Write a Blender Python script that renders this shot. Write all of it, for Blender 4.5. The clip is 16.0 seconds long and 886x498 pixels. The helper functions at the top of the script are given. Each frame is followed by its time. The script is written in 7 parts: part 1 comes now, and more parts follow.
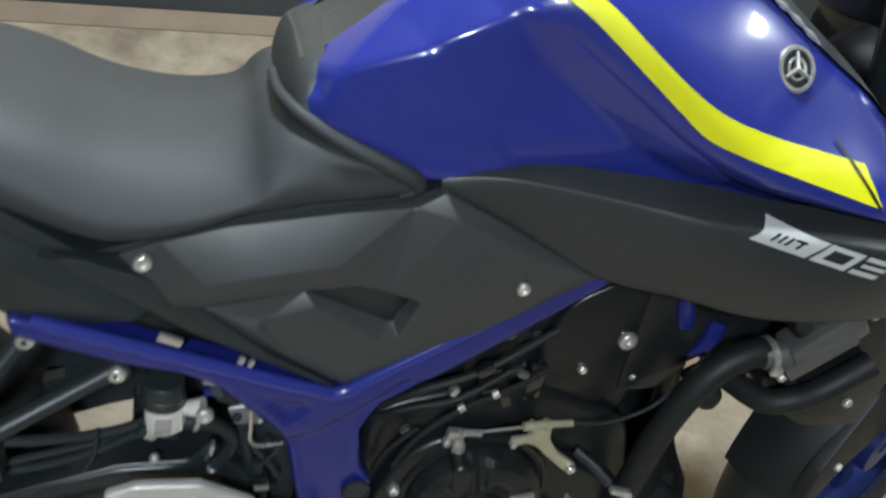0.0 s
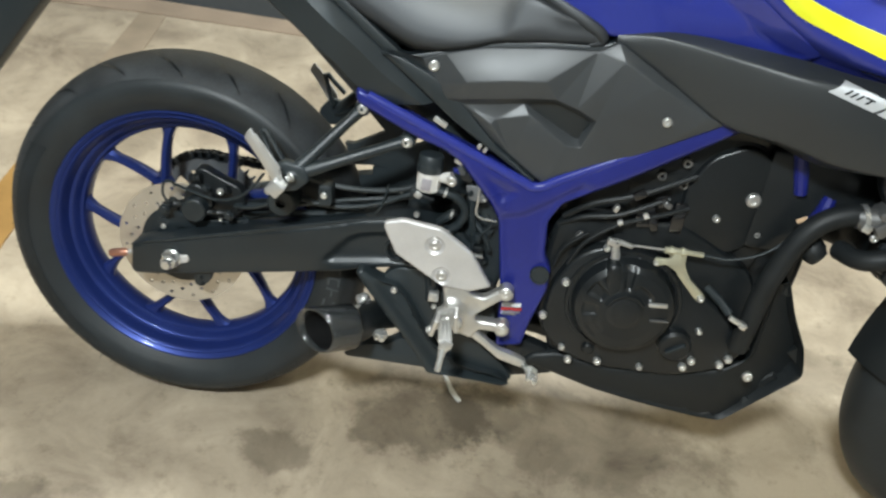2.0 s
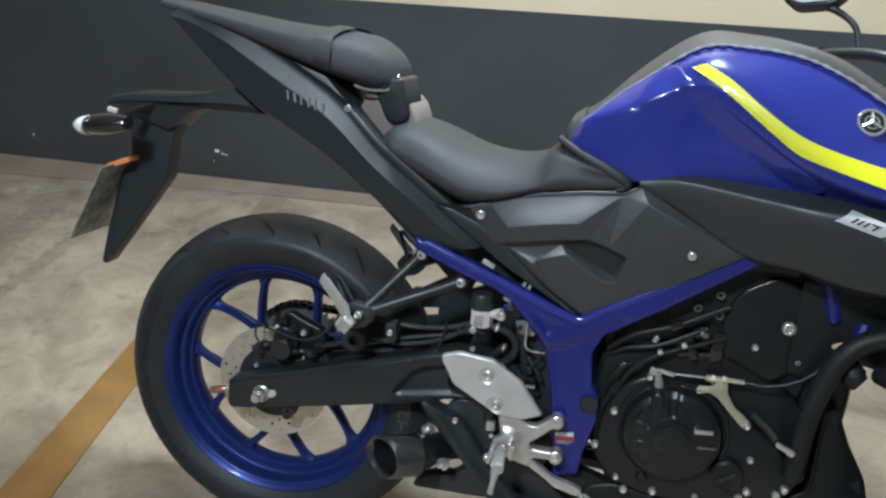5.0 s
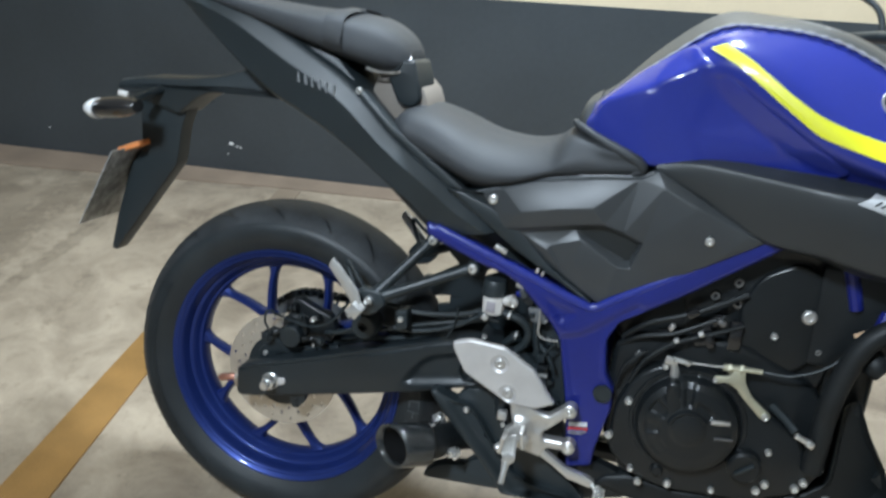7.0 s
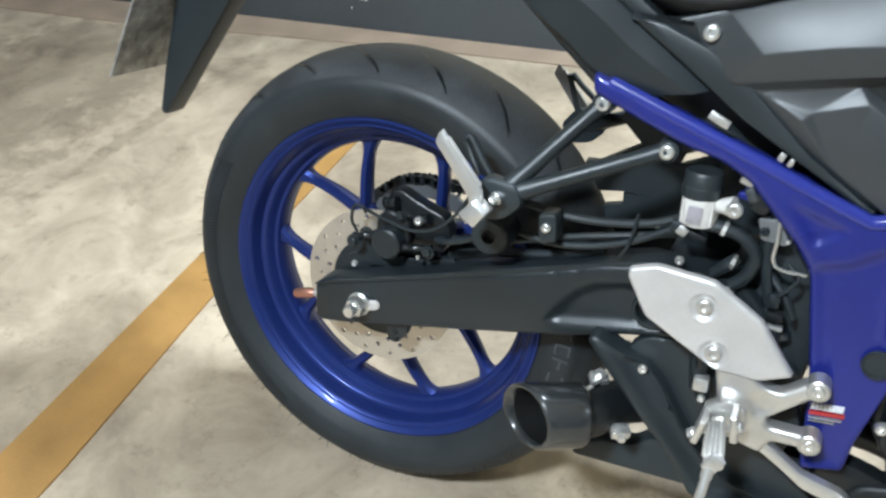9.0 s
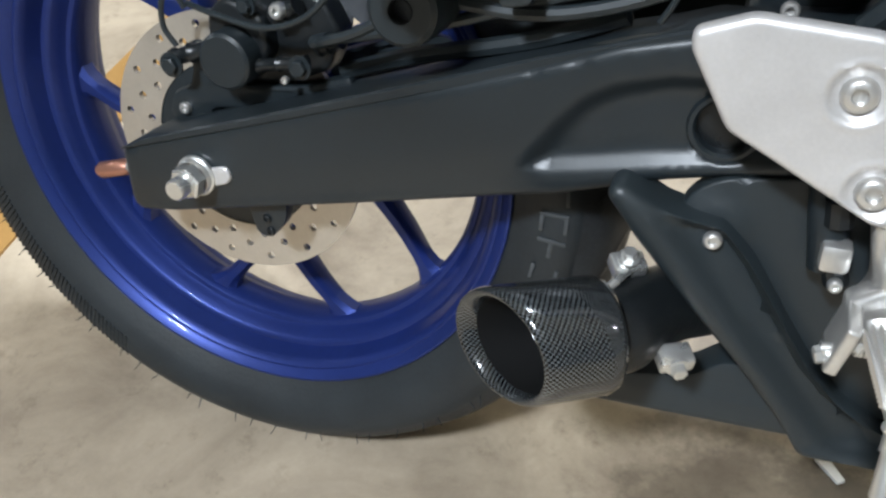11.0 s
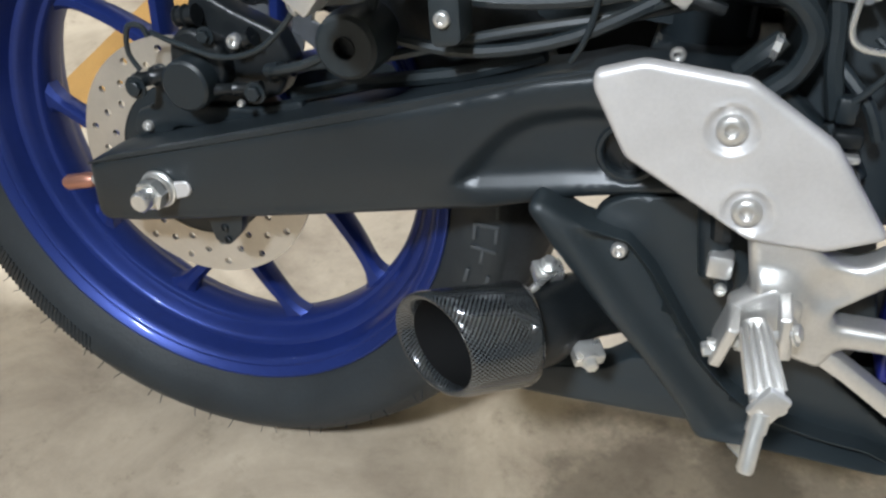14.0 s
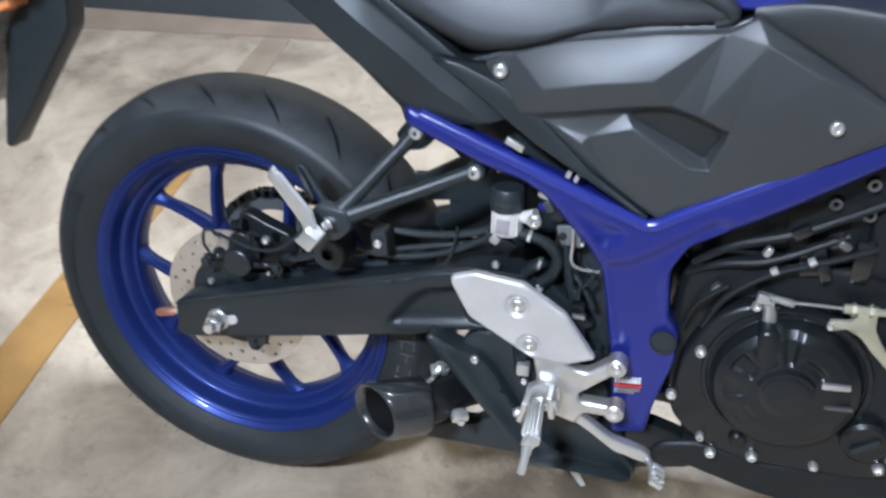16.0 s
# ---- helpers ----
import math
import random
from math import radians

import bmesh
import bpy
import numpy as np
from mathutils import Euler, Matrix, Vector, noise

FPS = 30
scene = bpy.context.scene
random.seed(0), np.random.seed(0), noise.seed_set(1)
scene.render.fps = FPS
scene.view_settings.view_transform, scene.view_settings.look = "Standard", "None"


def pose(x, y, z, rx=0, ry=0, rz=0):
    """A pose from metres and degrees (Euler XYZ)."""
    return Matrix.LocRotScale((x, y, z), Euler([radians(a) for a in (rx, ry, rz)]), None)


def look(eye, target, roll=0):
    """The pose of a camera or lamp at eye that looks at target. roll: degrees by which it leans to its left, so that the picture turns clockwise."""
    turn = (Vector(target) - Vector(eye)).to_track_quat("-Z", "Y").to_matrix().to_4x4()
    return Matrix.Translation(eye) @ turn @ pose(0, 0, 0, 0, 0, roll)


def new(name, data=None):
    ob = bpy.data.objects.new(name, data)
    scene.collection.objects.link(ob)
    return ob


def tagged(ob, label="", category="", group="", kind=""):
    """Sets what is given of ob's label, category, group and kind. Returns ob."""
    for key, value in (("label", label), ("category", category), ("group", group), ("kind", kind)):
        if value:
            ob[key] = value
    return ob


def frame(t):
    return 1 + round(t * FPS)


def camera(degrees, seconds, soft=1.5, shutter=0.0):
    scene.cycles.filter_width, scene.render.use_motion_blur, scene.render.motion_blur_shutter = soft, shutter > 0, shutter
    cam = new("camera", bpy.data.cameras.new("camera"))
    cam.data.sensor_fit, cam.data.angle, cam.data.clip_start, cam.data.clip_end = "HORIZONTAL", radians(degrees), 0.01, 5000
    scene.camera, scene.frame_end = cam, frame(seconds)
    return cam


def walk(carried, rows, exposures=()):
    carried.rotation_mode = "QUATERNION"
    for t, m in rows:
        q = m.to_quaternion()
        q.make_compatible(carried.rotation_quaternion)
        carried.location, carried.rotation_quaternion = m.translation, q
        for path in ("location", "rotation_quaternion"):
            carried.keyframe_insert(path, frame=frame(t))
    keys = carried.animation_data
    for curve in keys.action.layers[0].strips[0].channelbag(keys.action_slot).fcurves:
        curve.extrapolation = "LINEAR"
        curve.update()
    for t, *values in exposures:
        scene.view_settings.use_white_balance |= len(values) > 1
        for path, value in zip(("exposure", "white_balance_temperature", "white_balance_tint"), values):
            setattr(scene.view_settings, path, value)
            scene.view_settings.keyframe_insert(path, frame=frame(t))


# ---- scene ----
cam = camera(55.27, 16.0, 2.5, 0.5)
# seconds, eye (m), Euler angles (degrees)
ROWS = [
    (0.0, 0.4197, -0.5297, 1.2662, 44.30, -12.43, -12.06),
    (0.5, 0.4003, -0.6651, 1.2640, 45.31, -12.14, -5.65),
    (1.0, 0.4954, -0.8196, 1.2674, 45.66, -8.03, 5.95),
    (1.5, 0.5057, -0.9407, 1.2804, 46.60, -7.75, 9.25),
    (2.0, 0.4773, -1.1230, 1.2857, 50.16, -6.72, 7.44),
    (2.5, 0.5363, -1.2182, 1.2972, 53.67, -5.39, 8.01),
    (3.0, 0.6466, -1.2502, 1.2995, 55.69, -3.27, 13.36),
    (3.5, 0.6825, -1.2701, 1.3082, 58.38, -2.31, 15.21),
    (4.0, 0.6342, -1.2726, 1.3128, 61.02, -2.29, 15.13),
    (4.5, 0.6229, -1.2673, 1.3046, 62.26, -2.25, 15.11),
    (7.0, 0.6352, -1.2456, 1.2836, 61.93, -0.69, 15.49),
    (7.5, 0.5655, -1.2151, 1.2260, 59.08, -1.41, 16.09),
    (8.0, 0.5067, -1.1565, 1.1602, 58.51, -1.19, 16.08),
    (8.5, 0.5253, -0.9704, 1.1035, 56.16, 0.40, 18.18),
    (9.0, 0.4987, -0.8220, 1.0335, 53.98, 3.23, 25.01),
    (12.0, 0.3789, -0.5052, 0.7034, 46.16, 4.74, 18.31),
    (12.5, 0.3860, -0.5127, 0.7069, 46.77, 4.07, 18.09),
    (13.0, 0.3974, -0.5279, 0.7332, 46.55, 3.75, 17.28),
    (13.5, 0.4078, -0.5411, 0.7489, 46.58, 4.02, 17.57),
    (14.0, 0.4115, -0.5478, 0.7573, 46.70, 3.45, 17.58),
    (14.5, 0.4189, -0.5670, 0.7990, 46.68, 2.73, 16.86),
    (15.0, 0.4591, -0.6357, 0.8984, 46.76, 2.27, 15.65),
    (15.5, 0.5369, -0.7257, 1.0373, 47.71, 1.62, 15.83),
    (16.0, 0.5812, -0.8294, 1.1469, 50.49, 2.59, 16.46),
]
# the clip's camera meters as it goes: seconds, stops, kelvin, tint
EXPOSURES = [(0.0, -0.22, 6620, 9), (0.5, 0.1, 6700, 10), (1.0, 0.4, 6800, 9), (2.0, 0.5, 6950, 9), (2.5, 0.52, 6800, 9), (3.0, 0.42, 6550, 10), (3.5, 0.25, 6367, 10), (4.5, -0.15, 6300, 10), (7.0, 0.17, 6150, 10), (7.5, 0.37, 6100, 10), (8.0, 0.52, 6080, 10), (9.0, 0.77, 6350, 10), (9.5, 0.72, 6342, 12), (12.0, 0.65, 6580, 14), (14.0, 0.64, 6520, 14), (14.5, 0.6, 6250, 12), (15.0, 0.36, 6100, 10), (16.0, 0.64, 5900, 17)]
# more rows, by eye and target, where the camera speeds up or slows down
BETWEEN = [
    (4.7, look((0.630, -1.262, 1.317), (0.205, 0.454, 0.382), 1.4)),
    (6.8, look((0.625, -1.246, 1.322), (0.203, 0.458, 0.363), 0.2)),
    (9.5, look((0.442, -0.717, 0.912), (-0.286, 0.680, -0.319), -4.4)),
    (9.7, look((0.419, -0.669, 0.859), (-0.270, 0.690, -0.436), -5.3)),
    (11.8, look((0.379, -0.503, 0.699), (-0.202, 0.829, -0.674), -7.0)),
]
walk(cam, sorted([(t, pose(x, y, z, rx, ry, rz)) for t, x, y, z, rx, ry, rz in ROWS] + BETWEEN, key=lambda row: row[0]), EXPOSURES)

# ---------------------------------------------------------------- light
world = bpy.data.worlds.new("world")
scene.world = world
world.use_nodes = True
world.node_tree.nodes["Background"].inputs[0].default_value = (0.75, 0.82, 0.9, 1)
world.node_tree.nodes["Background"].inputs[1].default_value = 0.05


def lamp(name, place, sx, sy, watts, colour):
    data = bpy.data.lights.new(name, "AREA")
    data.shape, data.size, data.size_y, data.energy, data.color = "RECTANGLE", sx, sy, watts, colour
    ob = new(name, data)
    ob.matrix_world = pose(*place)
    return ob


LAMP_COLOUR = (0.88, 1.0, 1.09)
# x, y, z, watts, length, width
# the long third lamp is an unseen fill, added for brightness
LAMPS = [(0.6, 0.75, 2.62, 76, 0.28, 0.28), (0.05, -1.7, 2.62, 80, 0.28, 0.28), (-3.4, 0.2, 2.62, 12, 1.2, 0.12), (3.9, 0.3, 2.62, 58, 0.3, 0.3)]
for lx, ly, lz, watts, long, wide in LAMPS:
    lamp("tube_light" if long > 1 else "panel_light", (lx, ly, lz - 0.075), long, wide, watts, LAMP_COLOUR)

# ---------------------------------------------------------------- materials


def material(name, colour, rough=0.5, metal=0.0, vary=0.15, scale=8.0, fine=160.0, bump=0.1, coat=0.0, spec=0.5, rough_vary=0.12):
    """A surface with broad tonal patches, fine grain and a fine relief."""
    m = bpy.data.materials.new(name)
    m.use_nodes = True
    nt = m.node_tree
    bsdf = nt.nodes["Principled BSDF"]
    bsdf.inputs["Metallic"].default_value = metal
    bsdf.inputs["Coat Weight"].default_value = coat
    bsdf.inputs["Coat Roughness"].default_value = 0.06
    bsdf.inputs["Specular IOR Level"].default_value = spec
    co = nt.nodes.new("ShaderNodeTexCoord")
    broad, grain = nt.nodes.new("ShaderNodeTexNoise"), nt.nodes.new("ShaderNodeTexNoise")
    broad.inputs["Scale"].default_value, broad.inputs["Detail"].default_value = scale, 5
    grain.inputs["Scale"].default_value, grain.inputs["Detail"].default_value = fine, 3
    add = nt.nodes.new("ShaderNodeMath")
    add.operation = "MULTIPLY_ADD"
    add.inputs[1].default_value = 0.35
    ramp = nt.nodes.new("ShaderNodeMapRange")
    ramp.inputs["From Min"].default_value, ramp.inputs["From Max"].default_value = 0.35, 1.0
    ramp.inputs["To Min"].default_value, ramp.inputs["To Max"].default_value = 1 - vary, 1 + vary
    hue = nt.nodes.new("ShaderNodeHueSaturation")
    hue.inputs["Color"].default_value = (*colour, 1)
    for n in (broad, grain):
        nt.links.new(co.outputs["Object"], n.inputs["Vector"])
    nt.links.new(grain.outputs["Fac"], add.inputs[0])
    nt.links.new(broad.outputs["Fac"], add.inputs[2])
    nt.links.new(add.outputs[0], ramp.inputs["Value"])
    nt.links.new(ramp.outputs[0], hue.inputs["Value"])
    nt.links.new(hue.outputs[0], bsdf.inputs["Base Color"])
    rr = nt.nodes.new("ShaderNodeMapRange")
    rr.inputs["To Min"].default_value, rr.inputs["To Max"].default_value = max(0.02, rough - rough_vary), min(1, rough + rough_vary)
    nt.links.new(broad.outputs["Fac"], rr.inputs["Value"])
    nt.links.new(rr.outputs[0], bsdf.inputs["Roughness"])
    if bump:
        b = nt.nodes.new("ShaderNodeBump")
        b.inputs["Strength"].default_value, b.inputs["Distance"].default_value = bump, 0.001
        nt.links.new(grain.outputs["Fac"], b.inputs["Height"])
        nt.links.new(b.outputs[0], bsdf.inputs["Normal"])
    return m


def concrete():
    m = bpy.data.materials.new("worn_concrete")
    m.use_nodes = True
    nt = m.node_tree
    bsdf = nt.nodes["Principled BSDF"]
    bsdf.inputs["Roughness"].default_value = 0.55
    co = nt.nodes.new("ShaderNodeTexCoord")
    def noise_node(scale, detail, rough=0.6, warp=0.0):
        n = nt.nodes.new("ShaderNodeTexNoise")
        n.inputs["Scale"].default_value, n.inputs["Detail"].default_value = scale, detail
        n.inputs["Roughness"].default_value, n.inputs["Distortion"].default_value = rough, warp
        nt.links.new(co.outputs["Object"], n.inputs["Vector"])
        return n
    large, patch, grain, spots = noise_node(1.3, 5, 0.5, 0.6), noise_node(5.5, 9, 0.66, 0.5), noise_node(150, 8, 0.85), noise_node(16, 12, 0.75)
    ramp = nt.nodes.new("ShaderNodeValToRGB")
    ramp.color_ramp.elements[0].position, ramp.color_ramp.elements[0].color = 0.37, (0.168, 0.129, 0.092, 1)
    ramp.color_ramp.elements[1].position, ramp.color_ramp.elements[1].color = 0.61, (0.41, 0.336, 0.246, 1)
    mid = ramp.color_ramp.elements.new(0.48)
    mid.color = (0.29, 0.234, 0.169, 1)
    mixv = nt.nodes.new("ShaderNodeMath")
    mixv.operation = "MULTIPLY_ADD"
    mixv.inputs[1].default_value = 0.6
    half = nt.nodes.new("ShaderNodeMath")
    half.operation = "MULTIPLY"
    half.inputs[1].default_value = 0.4
    nt.links.new(large.outputs["Fac"], half.inputs[0])
    nt.links.new(patch.outputs["Fac"], mixv.inputs[0])
    nt.links.new(half.outputs[0], mixv.inputs[2])
    nt.links.new(mixv.outputs[0], ramp.inputs["Fac"])
    # dark spots of oil and dirt
    dirt = nt.nodes.new("ShaderNodeValToRGB")
    dirt.color_ramp.elements[0].position, dirt.color_ramp.elements[0].color = 0.33, (0.45, 0.43, 0.4, 1)
    dirt.color_ramp.elements[1].position, dirt.color_ramp.elements[1].color = 0.45, (1, 1, 1, 1)
    nt.links.new(spots.outputs["Fac"], dirt.inputs["Fac"])
    mul = nt.nodes.new("ShaderNodeMix")
    mul.data_type, mul.blend_type = "RGBA", "MULTIPLY"
    mul.inputs[0].default_value = 0.55
    nt.links.new(ramp.outputs[0], mul.inputs[6])
    nt.links.new(dirt.outputs[0], mul.inputs[7])
    # ragged dark patches: spilt oil and painted bike shadow under the engine, older marks
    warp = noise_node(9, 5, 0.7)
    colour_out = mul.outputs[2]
    # the row at (1.25, 0.22) paints the front wheel's shadow
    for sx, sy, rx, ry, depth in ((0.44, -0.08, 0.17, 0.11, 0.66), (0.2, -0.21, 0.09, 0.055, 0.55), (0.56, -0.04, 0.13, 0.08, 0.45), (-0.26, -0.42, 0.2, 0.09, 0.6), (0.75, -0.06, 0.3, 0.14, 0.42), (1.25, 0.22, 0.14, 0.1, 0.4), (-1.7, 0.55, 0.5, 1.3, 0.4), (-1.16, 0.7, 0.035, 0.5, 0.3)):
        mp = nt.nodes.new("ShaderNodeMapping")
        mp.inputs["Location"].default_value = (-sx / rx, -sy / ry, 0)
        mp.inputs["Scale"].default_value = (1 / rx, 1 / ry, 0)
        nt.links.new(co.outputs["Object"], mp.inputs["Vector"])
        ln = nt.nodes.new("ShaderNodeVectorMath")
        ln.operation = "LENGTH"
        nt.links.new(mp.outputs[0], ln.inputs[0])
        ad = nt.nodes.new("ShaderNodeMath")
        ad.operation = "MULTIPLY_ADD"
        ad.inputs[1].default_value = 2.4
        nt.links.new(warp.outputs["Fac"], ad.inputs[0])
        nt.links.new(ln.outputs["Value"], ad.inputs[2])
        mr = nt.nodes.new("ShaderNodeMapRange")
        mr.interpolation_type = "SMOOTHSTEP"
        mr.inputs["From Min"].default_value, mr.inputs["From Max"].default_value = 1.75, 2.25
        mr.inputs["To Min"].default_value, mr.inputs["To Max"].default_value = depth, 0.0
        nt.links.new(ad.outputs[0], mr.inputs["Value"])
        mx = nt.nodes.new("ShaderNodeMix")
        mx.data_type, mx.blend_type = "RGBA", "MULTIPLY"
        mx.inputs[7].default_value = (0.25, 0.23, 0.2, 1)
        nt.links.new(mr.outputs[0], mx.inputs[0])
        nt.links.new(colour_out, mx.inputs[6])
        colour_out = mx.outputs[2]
    gr = nt.nodes.new("ShaderNodeMapRange")
    gr.inputs["To Min"].default_value, gr.inputs["To Max"].default_value = 0.84, 1.16
    nt.links.new(grain.outputs["Fac"], gr.inputs["Value"])
    hue = nt.nodes.new("ShaderNodeHueSaturation")
    nt.links.new(colour_out, hue.inputs["Color"])
    nt.links.new(gr.outputs[0], hue.inputs["Value"])
    nt.links.new(hue.outputs[0], bsdf.inputs["Base Color"])
    b = nt.nodes.new("ShaderNodeBump")
    b.inputs["Strength"].default_value, b.inputs["Distance"].default_value = 0.25, 0.002
    nt.links.new(grain.outputs["Fac"], b.inputs["Height"])
    nt.links.new(b.outputs[0], bsdf.inputs["Normal"])
    rr = nt.nodes.new("ShaderNodeMapRange")
    rr.inputs["To Min"].default_value, rr.inputs["To Max"].default_value = 0.42, 0.75
    nt.links.new(patch.outputs["Fac"], rr.inputs["Value"])
    nt.links.new(rr.outputs[0], bsdf.inputs["Roughness"])
    return m


def carbon():
    m = bpy.data.materials.new("carbon_weave")
    m.use_nodes = True
    nt = m.node_tree
    bsdf = nt.nodes["Principled BSDF"]
    uv = nt.nodes.new("ShaderNodeUVMap")
    chk = nt.nodes.new("ShaderNodeTexChecker")
    chk.inputs["Scale"].default_value = 1.0
    chk.inputs["Color1"].default_value, chk.inputs["Color2"].default_value = (0.003, 0.0035, 0.004, 1), (0.045, 0.05, 0.053, 1)
    nt.links.new(uv.outputs[0], chk.inputs["Vector"])
    nt.links.new(chk.outputs[0], bsdf.inputs["Base Color"])
    nt.links.new(chk.outputs["Fac"], bsdf.inputs["Metallic"])
    bsdf.inputs["Roughness"].default_value = 0.24
    bsdf.inputs["Coat Weight"].default_value, bsdf.inputs["Coat Roughness"].default_value = 1.0, 0.05
    return m


CONCRETE = concrete()
LINE_PAINT = material("ochre_floor_paint", (0.275, 0.148, 0.041), 0.6, vary=0.3, scale=9, fine=220, bump=0.2)
BROWN_PAINT = material("worn_brown_floor_paint", (0.215, 0.165, 0.115), 0.65, vary=0.25, scale=9, fine=220, bump=0.2)
EDGE_PAINT = material("dull_tan_floor_paint", (0.235, 0.175, 0.125), 0.6, vary=0.25, scale=7, fine=150, bump=0.2)
WALL_DARK = material("dark_grey_gloss_wall_paint", (0.05, 0.058, 0.064), 0.4, vary=0.2, scale=2.5, fine=60, bump=0.15)
WALL_CREAM = material("cream_wall_paint", (0.62, 0.52, 0.36), 0.6, vary=0.08, scale=3, fine=80, bump=0.15)
CEILING = material("ceiling_paint", (0.66, 0.67, 0.66), 0.8, vary=0.06, scale=2)
WALL_GREY = material("pale_grey_wall_paint", (0.46, 0.48, 0.49), 0.6, vary=0.1, scale=3, fine=80, bump=0.15)
CHIP = material("bare_plaster", (0.7, 0.7, 0.68), 0.8, vary=0.2)
TREAD = material("dusty_worn_tread_rubber", (0.031, 0.034, 0.0365), 0.6, vary=0.6, scale=16, fine=260, bump=0.25, spec=0.35)
RUBBER = material("tyre_rubber", (0.0155, 0.0195, 0.022), 0.5, vary=0.45, scale=11, fine=300, bump=0.25, spec=0.42)
BLUE = material("blue_gloss_paint", (0.019, 0.03, 0.23), 0.26, vary=0.08, scale=5, bump=0.0, coat=0.7, spec=0.25, rough_vary=0.05)
WHEEL_BLUE = material("blue_metallic_wheel_enamel", (0.0145, 0.031, 0.155), 0.42, metal=0.5, vary=0.2, scale=7, bump=0.03, coat=0.15, spec=0.3, rough_vary=0.08)
BLUE_FRAME = material("blue_frame_paint", (0.0125, 0.0195, 0.175), 0.3, metal=0.15, vary=0.16, scale=9, bump=0.02, coat=0.35, spec=0.42)
YELLOW = material("yellow_vinyl", (0.68, 0.68, 0.012), 0.42, vary=0.05, scale=6, bump=0.0, coat=0.15)
BLACK = material("black_satin_paint", (0.0125, 0.0175, 0.0205), 0.36, vary=0.25, scale=10, fine=350, bump=0.08)
PLASTIC = material("black_grained_plastic", (0.0145, 0.0205, 0.0235), 0.43, vary=0.2, scale=9, fine=600, bump=0.1)
GREY_PLASTIC = material("dark_grey_moulded_plastic", (0.04, 0.044, 0.047), 0.42, vary=0.16, scale=7, fine=600, bump=0.1)
SHROUD_PLASTIC = material("satin_black_shroud_plastic", (0.025, 0.0285, 0.0305), 0.42, vary=0.16, scale=7, fine=600, bump=0.1)
GLOSS_BLACK = material("glossy_black_plastic", (0.01, 0.01, 0.011), 0.14, vary=0.1, scale=6, bump=0.0, coat=0.6)
VINYL = material("black_seat_vinyl", (0.032, 0.035, 0.0385), 0.6, vary=0.18, scale=6, fine=650, bump=0.3, spec=0.36)
HOSE = material("dull_black_hose_rubber", (0.0095, 0.0115, 0.0125), 0.56, vary=0.3, scale=20, fine=300, bump=0.2, spec=0.35)
BADGE = material("silver_print", (0.46, 0.47, 0.48), 0.38, vary=0.06, scale=60)
TAG = material("tan_paper_tag", (0.62, 0.42, 0.26), 0.7, vary=0.1, scale=60)
NAME_GREY = material("grey_print", (0.2, 0.21, 0.22), 0.4, vary=0.06, scale=60)
PAN_BLACK = material("matt_black_pan_plastic", (0.0092, 0.0115, 0.0125), 0.5, vary=0.25, scale=8, fine=400, bump=0.12, spec=0.36)
ENGINE = material("black_engine_casting", (0.0088, 0.0108, 0.012), 0.32, vary=0.3, scale=12, fine=260, bump=0.3, spec=0.42)
ALLOY = material("satin_aluminium", (0.6, 0.59, 0.57), 0.36, metal=0.8, vary=0.16, scale=18, fine=420, bump=0.15)
PLATE_ALLOY = material("brushed_silver_alloy", (0.56, 0.545, 0.535), 0.42, metal=0.45, vary=0.13, scale=22, fine=500, bump=0.1)
STEEL = material("zinc_plated_steel", (0.72, 0.72, 0.7), 0.3, metal=0.85, vary=0.12, scale=40, fine=300, bump=0.05)
DISC_STEEL = material("brushed_disc_steel", (0.6, 0.55, 0.48), 0.38, metal=0.75, vary=0.12, scale=20, fine=300, bump=0.1)
COPPER = material("copper_anodised_cap", (0.5, 0.24, 0.17), 0.35, metal=0.8, vary=0.12, scale=60)
WHITE_PLASTIC = material("translucent_white_plastic", (0.6, 0.58, 0.55), 0.35, vary=0.1, scale=30)
BRASS = material("yellow_zinc", (0.55, 0.53, 0.4), 0.36, metal=0.7, vary=0.15, scale=40)
CLEAR = material("clear_lens_plastic", (0.75, 0.75, 0.75), 0.12, vary=0.05, scale=40, coat=0.8)
AMBER = material("orange_plastic", (0.7, 0.25, 0.08), 0.4, vary=0.1, scale=40)
RED = material("red_print", (0.4, 0.03, 0.03), 0.4, vary=0.1, scale=40)
WHITE = material("white_print", (0.75, 0.75, 0.76), 0.4, vary=0.06, scale=60)
TAUPE = material("taupe_moulded_tray", (0.2, 0.175, 0.15), 0.5, vary=0.15, scale=12)
MIRROR_GREY = material("pale_mirror_film", (0.3, 0.31, 0.32), 0.3, metal=0.3, vary=0.12, scale=30)
BAFFLE_BLACK = material("soot", (0.004, 0.004, 0.004), 0.8, vary=0.2, spec=0.2)
CARBON = carbon()

# ---------------------------------------------------------------- mesh tools
from mathutils.geometry import delaunay_2d_cdt, tessellate_polygon


def part(name, bm, mat, parent, label="", smooth=35):
    """One mesh object out of a bmesh, under a thing or a part."""
    bmesh.ops.recalc_face_normals(bm, faces=bm.faces)
    for f in bm.faces:
        f.smooth = True
    for e in bm.edges:
        if len(e.link_faces) == 2 and e.calc_face_angle(0) > radians(smooth):
            e.smooth = False
    me = bpy.data.meshes.new(name)
    bm.to_mesh(me)
    bm.free()
    for m in mat if isinstance(mat, (list, tuple)) else (mat,):
        me.materials.append(m)
    ob = new(name, me)
    if parent:
        ob.parent = parent
    return tagged(ob, label=label)


